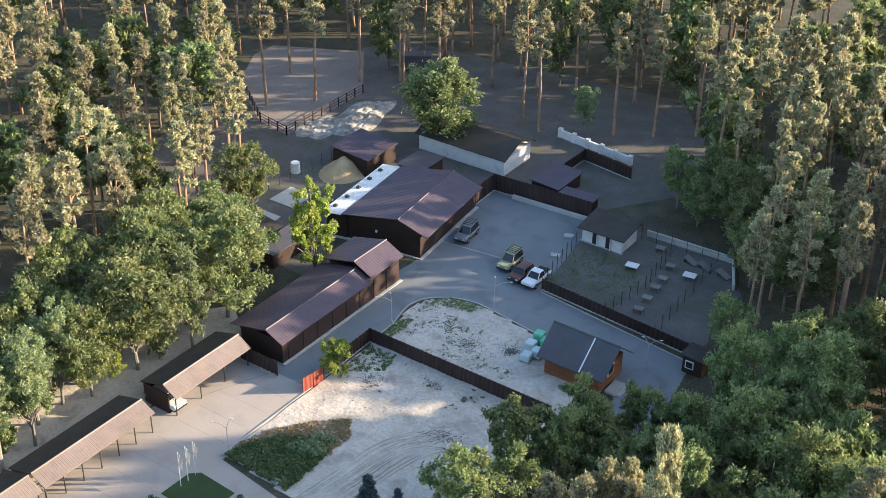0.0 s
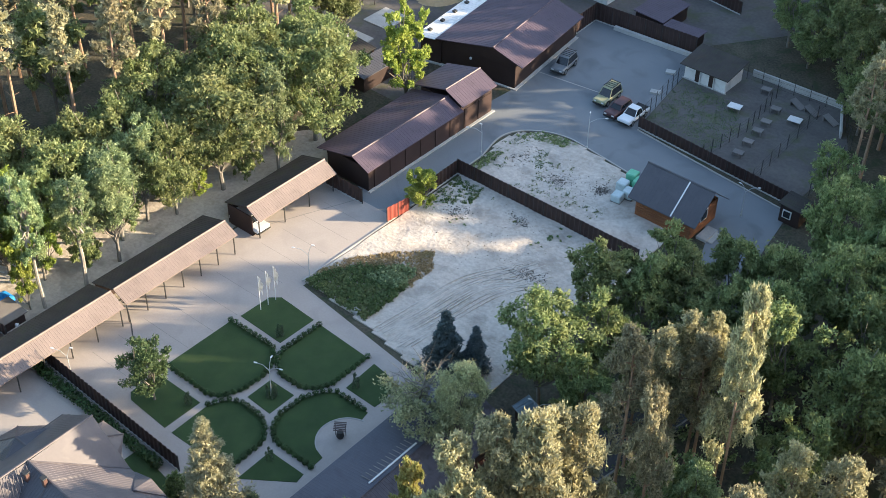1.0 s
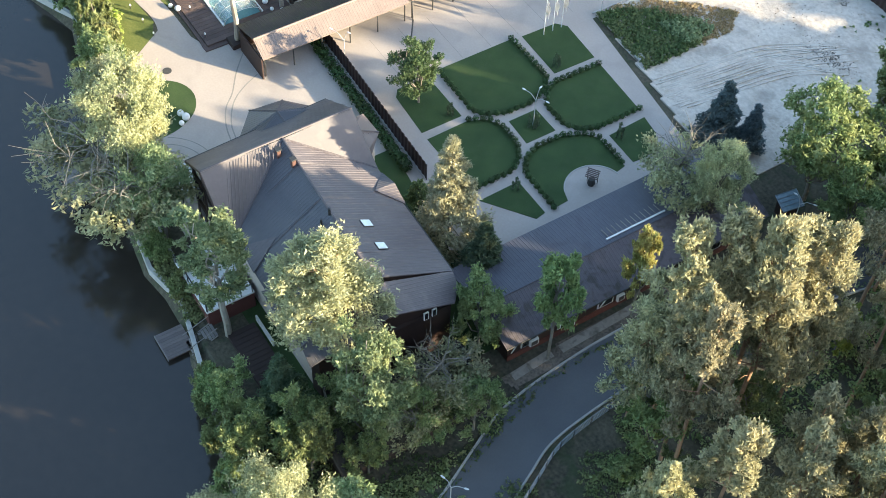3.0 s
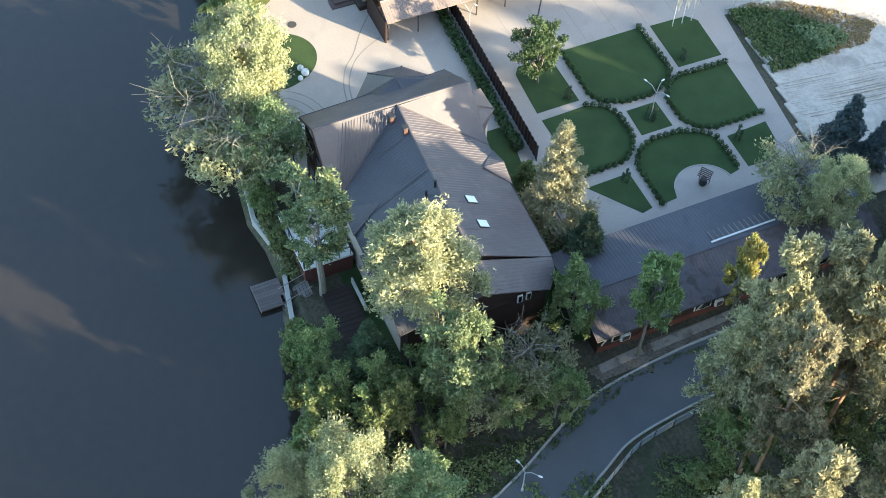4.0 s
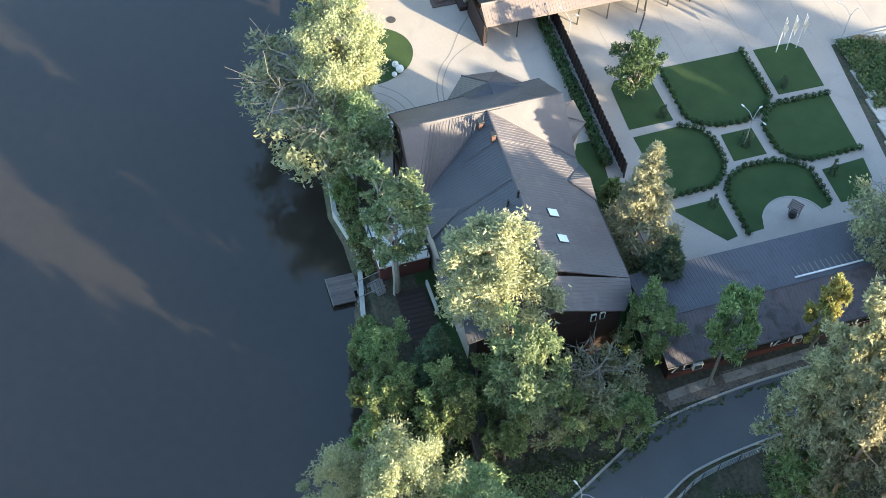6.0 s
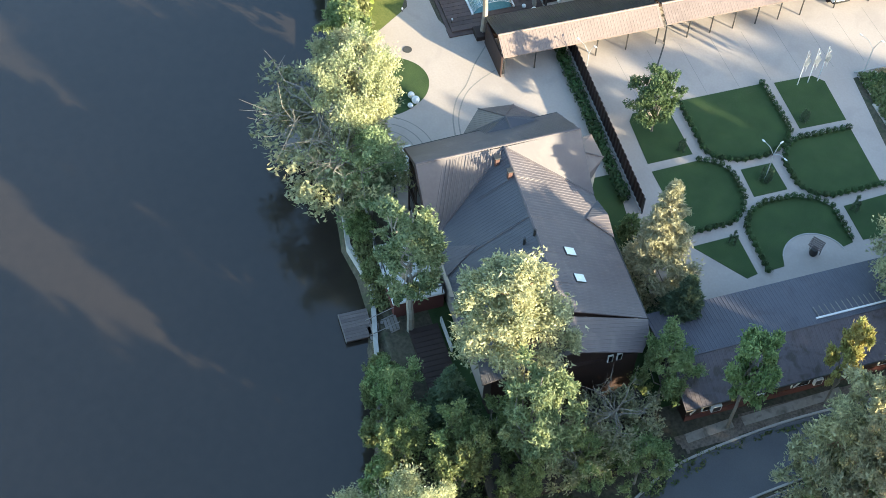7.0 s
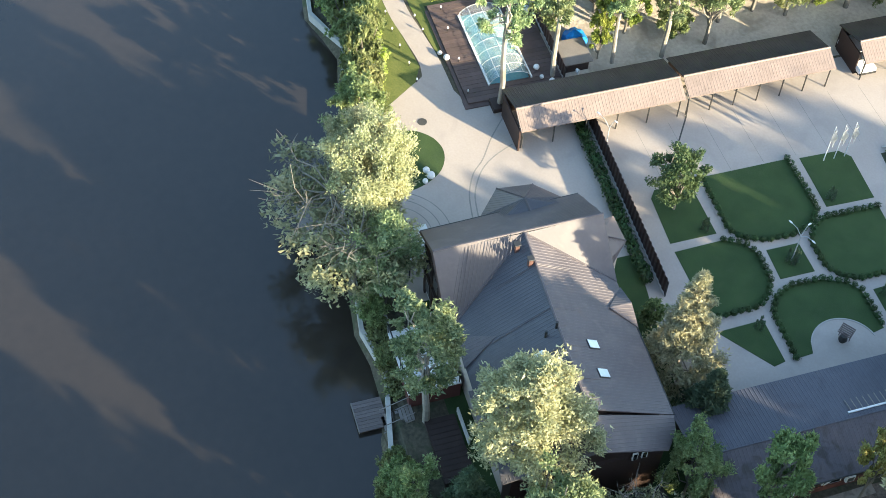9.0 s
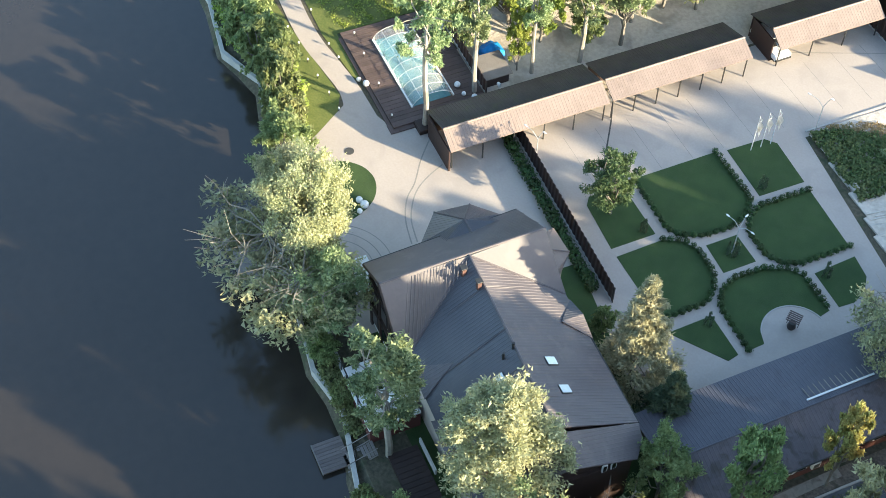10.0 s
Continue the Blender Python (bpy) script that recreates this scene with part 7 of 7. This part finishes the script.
# ---- dog run and far yard ----
def mesh_fence(points, high, label, gap=2.0, wires=5):
    f = thing("mesh_fence", label, "fence", "wire mesh fences")
    for a, b in zip(points, points[1:]):
        a, b = Vector(a), Vector(b)
        n = max(1, round((b - a).length / gap))
        for k in range(n):
            p = a.lerp(b, k / n)
            part("post", tube(bmesh.new(), (p.x, p.y, -0.1), (p.x, p.y, high), 0.04, 0.04, 5), M["steel"], f)
        for k in range(wires):
            z = 0.15 + (high - 0.2) * k / (wires - 1)
            part("wire", tube(bmesh.new(), (a.x, a.y, z), (b.x, b.y, z), 0.014, 0.014, 3), M["steel"], f)
    return f


mesh_fence([(0.4, 58.8), (-1.5, 71.4)], 2.2, "tall wire mesh fence of the dog run", 1.6)
mesh_fence([(4.6, 76.4), (17, 77.2), (21.6, 70), (22.2, 57.2)], 2.2, "tall wire mesh fence behind the dog run", 2.0)
mesh_fence([(9.6, 57.8), (10.6, 66), (9.4, 76.4)], 2.0, "wire mesh fence dividing the dog run", 1.8)
mesh_fence([(16.2, 57.4), (15.8, 66), (15.4, 76.4)], 2.0, "wire mesh fence dividing the dog run", 2.4)
setting(obj("run_wall", prism(bmesh.new(), strip([(4.8, 77.6), (16.6, 77.9), (19.4, 72)], 0.25), -0.1, 0.9), M["pale_stone"]), "grey low wall behind the dog run", "wall")
for x, y, pale in ((7.1, 69.2, 1), (13.9, 71.3, 1), (8.0, 75.1, 0), (11.0, 72.0, 0), (11.5, 68.8, 0), (11.7, 66.5, 0), (12.0, 63.8, 0), (12.3, 61.1, 0)):
    t = thing("dog_platform", "low pale wooden platform on legs" if pale else "low grey wooden platform on legs", "platform", "platforms in the dog run", at=(x, y, 0), turn=8)
    s = 0.8 if pale else 0.6
    part("top", box(-s, -s * 0.75, 0.55, s, s * 0.75, 0.63, bevel=0.02), M["wall_white" if pale else "deck_grey"], t)
    for lx in (-s + 0.1, s - 0.1):
        for ly in (-s * 0.6, s * 0.6):
            part("leg", box(lx - 0.04, ly - 0.04, -0.05, lx + 0.04, ly + 0.04, 0.56), M["deck_grey"], t)
for x, y in ((12.4, 74.8), (14.4, 74.6), (17.0, 74.3)):
    t = thing("ramp_board", "sloping grey board ramp in the dog run", "ramp", "ramps in the dog run", at=(x, y, 0), turn=-15)
    part("board", slab(bmesh.new(), [(-0.9, -0.5, 0.7), (0.9, -0.5, 0.15), (0.9, 0.5, 0.15), (-0.9, 0.5, 0.7)], 0.07), M["deck_grey"], t)
    part("trestle", box(-0.8, -0.45, -0.05, -0.7, 0.45, 0.62), M["deck_grey"], t)
for x, y in ((-2.1, 66.2), (-3.2, 71.4)):
    t = thing("pallet_stack", "small stack of pale boards in the far yard", "boards", "board stacks", at=(x, y, 0.02), turn=20)
    for k in range(3):
        part("board", box(-0.6, -0.4 + 0.27 * k, 0, 0.6, -0.16 + 0.27 * k, 0.25), M["pale_stone"], t)
booth = small_shed(21.4, 53.2, 24.2, 56.0, 2.4, 2.2, "wall_dark", "roof_dark", "small dark gate booth with a white-framed window")
w = part("window", box(22.0, 53.36, 0.7, 23.0, 53.44, 1.7), M["white_metal"], booth)
part("pane", box(22.12, 53.33, 0.82, 22.88, 53.37, 1.58), M["car_glass"], w)
for x, y, z, m, lab in ((6.3, 48.6, 1.5, "green_wrap", "pallet of goods wrapped in green film"), (7.6, 47.9, 1.5, "green_wrap", "pallet of goods wrapped in green film"), (6.2, 46.9, 1.2, "pale_wrap", "pallet of goods wrapped in pale film"), (7.5, 46.2, 1.1, "pale_wrap", "pallet of goods wrapped in pale film"), (6.9, 44.9, 1.0, "pale_wrap", "pallet of goods wrapped in pale film")):
    p = thing("wrapped_pallet", lab, "pallet", "wrapped pallets", at=(x, y, 0.12), turn=7)
    bm = box(-0.58, -0.62, 0.14, 0.58, 0.62, z, bevel=0.1)
    bmesh.ops.subdivide_edges(bm, edges=bm.edges[:], cuts=2, use_grid_fill=True)
    for v in bm.verts:
        v.co += Vector((1, 1, 0.6)) * 0.06 * noise.noise(v.co * 3 + Vector((x, y, 0)))
    part("load", bm, M[m], p)
    for k in range(3):
        part("board", box(-0.6, -0.6 + 0.48 * k, 0, 0.6, -0.36 + 0.48 * k, 0.13), M["deck_grey"], p)
cor = thing("corral_fence", "dark wooden rail fence round the corral", "fence")
line = [(-72, 84), (-57.8, 73.5), (-51.6, 72.3), (-51.9, 90.8)]
for a, b in zip(line, line[1:]):
    a, b = Vector(a), Vector(b)
    n = round((b - a).length / 2.0)
    for k in range(n + 1):
        p = a.lerp(b, k / n)
        part("post", box(p.x - 0.08, p.y - 0.08, -0.1, p.x + 0.08, p.y + 0.08, 1.5), M["wall_dark"], cor)
    for z in (0.5, 0.95, 1.4):
        part("rail", tube(bmesh.new(), (a.x, a.y, z), (b.x, b.y, z), 0.06, 0.06, 4), M["wall_dark"], cor)
mesh_fence([(-42.5, 58), (-41.5, 66), (-41.0, 76)], 1.8, "row of thin steel posts with wire", 2.2, 3)
tk = thing("water_tank", "white round water tank on the bare ground", "tank", at=(-43.0, 64.2, 0))
part("tank", tube(bmesh.new(), (0, 0, 0), (0, 0, 1.5), 0.7, 0.62, 14), M["white_metal"], tk)
tagged(obj("concrete_slab", box(-39.5, 50.6, -0.05, -36.2, 53.2, 0.2), M["pale_stone"]), "pale concrete slab on bare ground", "slab")
tagged(obj("concrete_slab", box(-40.6, 56.0, -0.05, -36.6, 60.4, 0.12), M["pale_stone"]), "grey concrete slab on bare ground", "slab")
trl = thing("trailer", "blue-grey covered trailer at the wood's edge", "trailer", at=(-51.0, 103.5, 0), turn=35)
part("body", box(-2.6, -1.1, 0.7, 2.6, 1.1, 2.6, bevel=0.05), M["roof_blue"], trl)
for x in (-1.4, 1.4):
    for y in (-1.0, 1.0):
        wheel(trl, x, y, 0.4)

# ---- pavers and boards of the near cabin porch ----
porch = thing("porch_steps", "grey concrete steps beside the cabin", "steps")
part("step", box(16.7, 45.0, -0.05, 17.9, 47.4, 0.3), M["pale_stone"], porch)
part("step", box(17.9, 45.2, -0.05, 18.5, 47.2, 0.15), M["pale_stone"], porch)
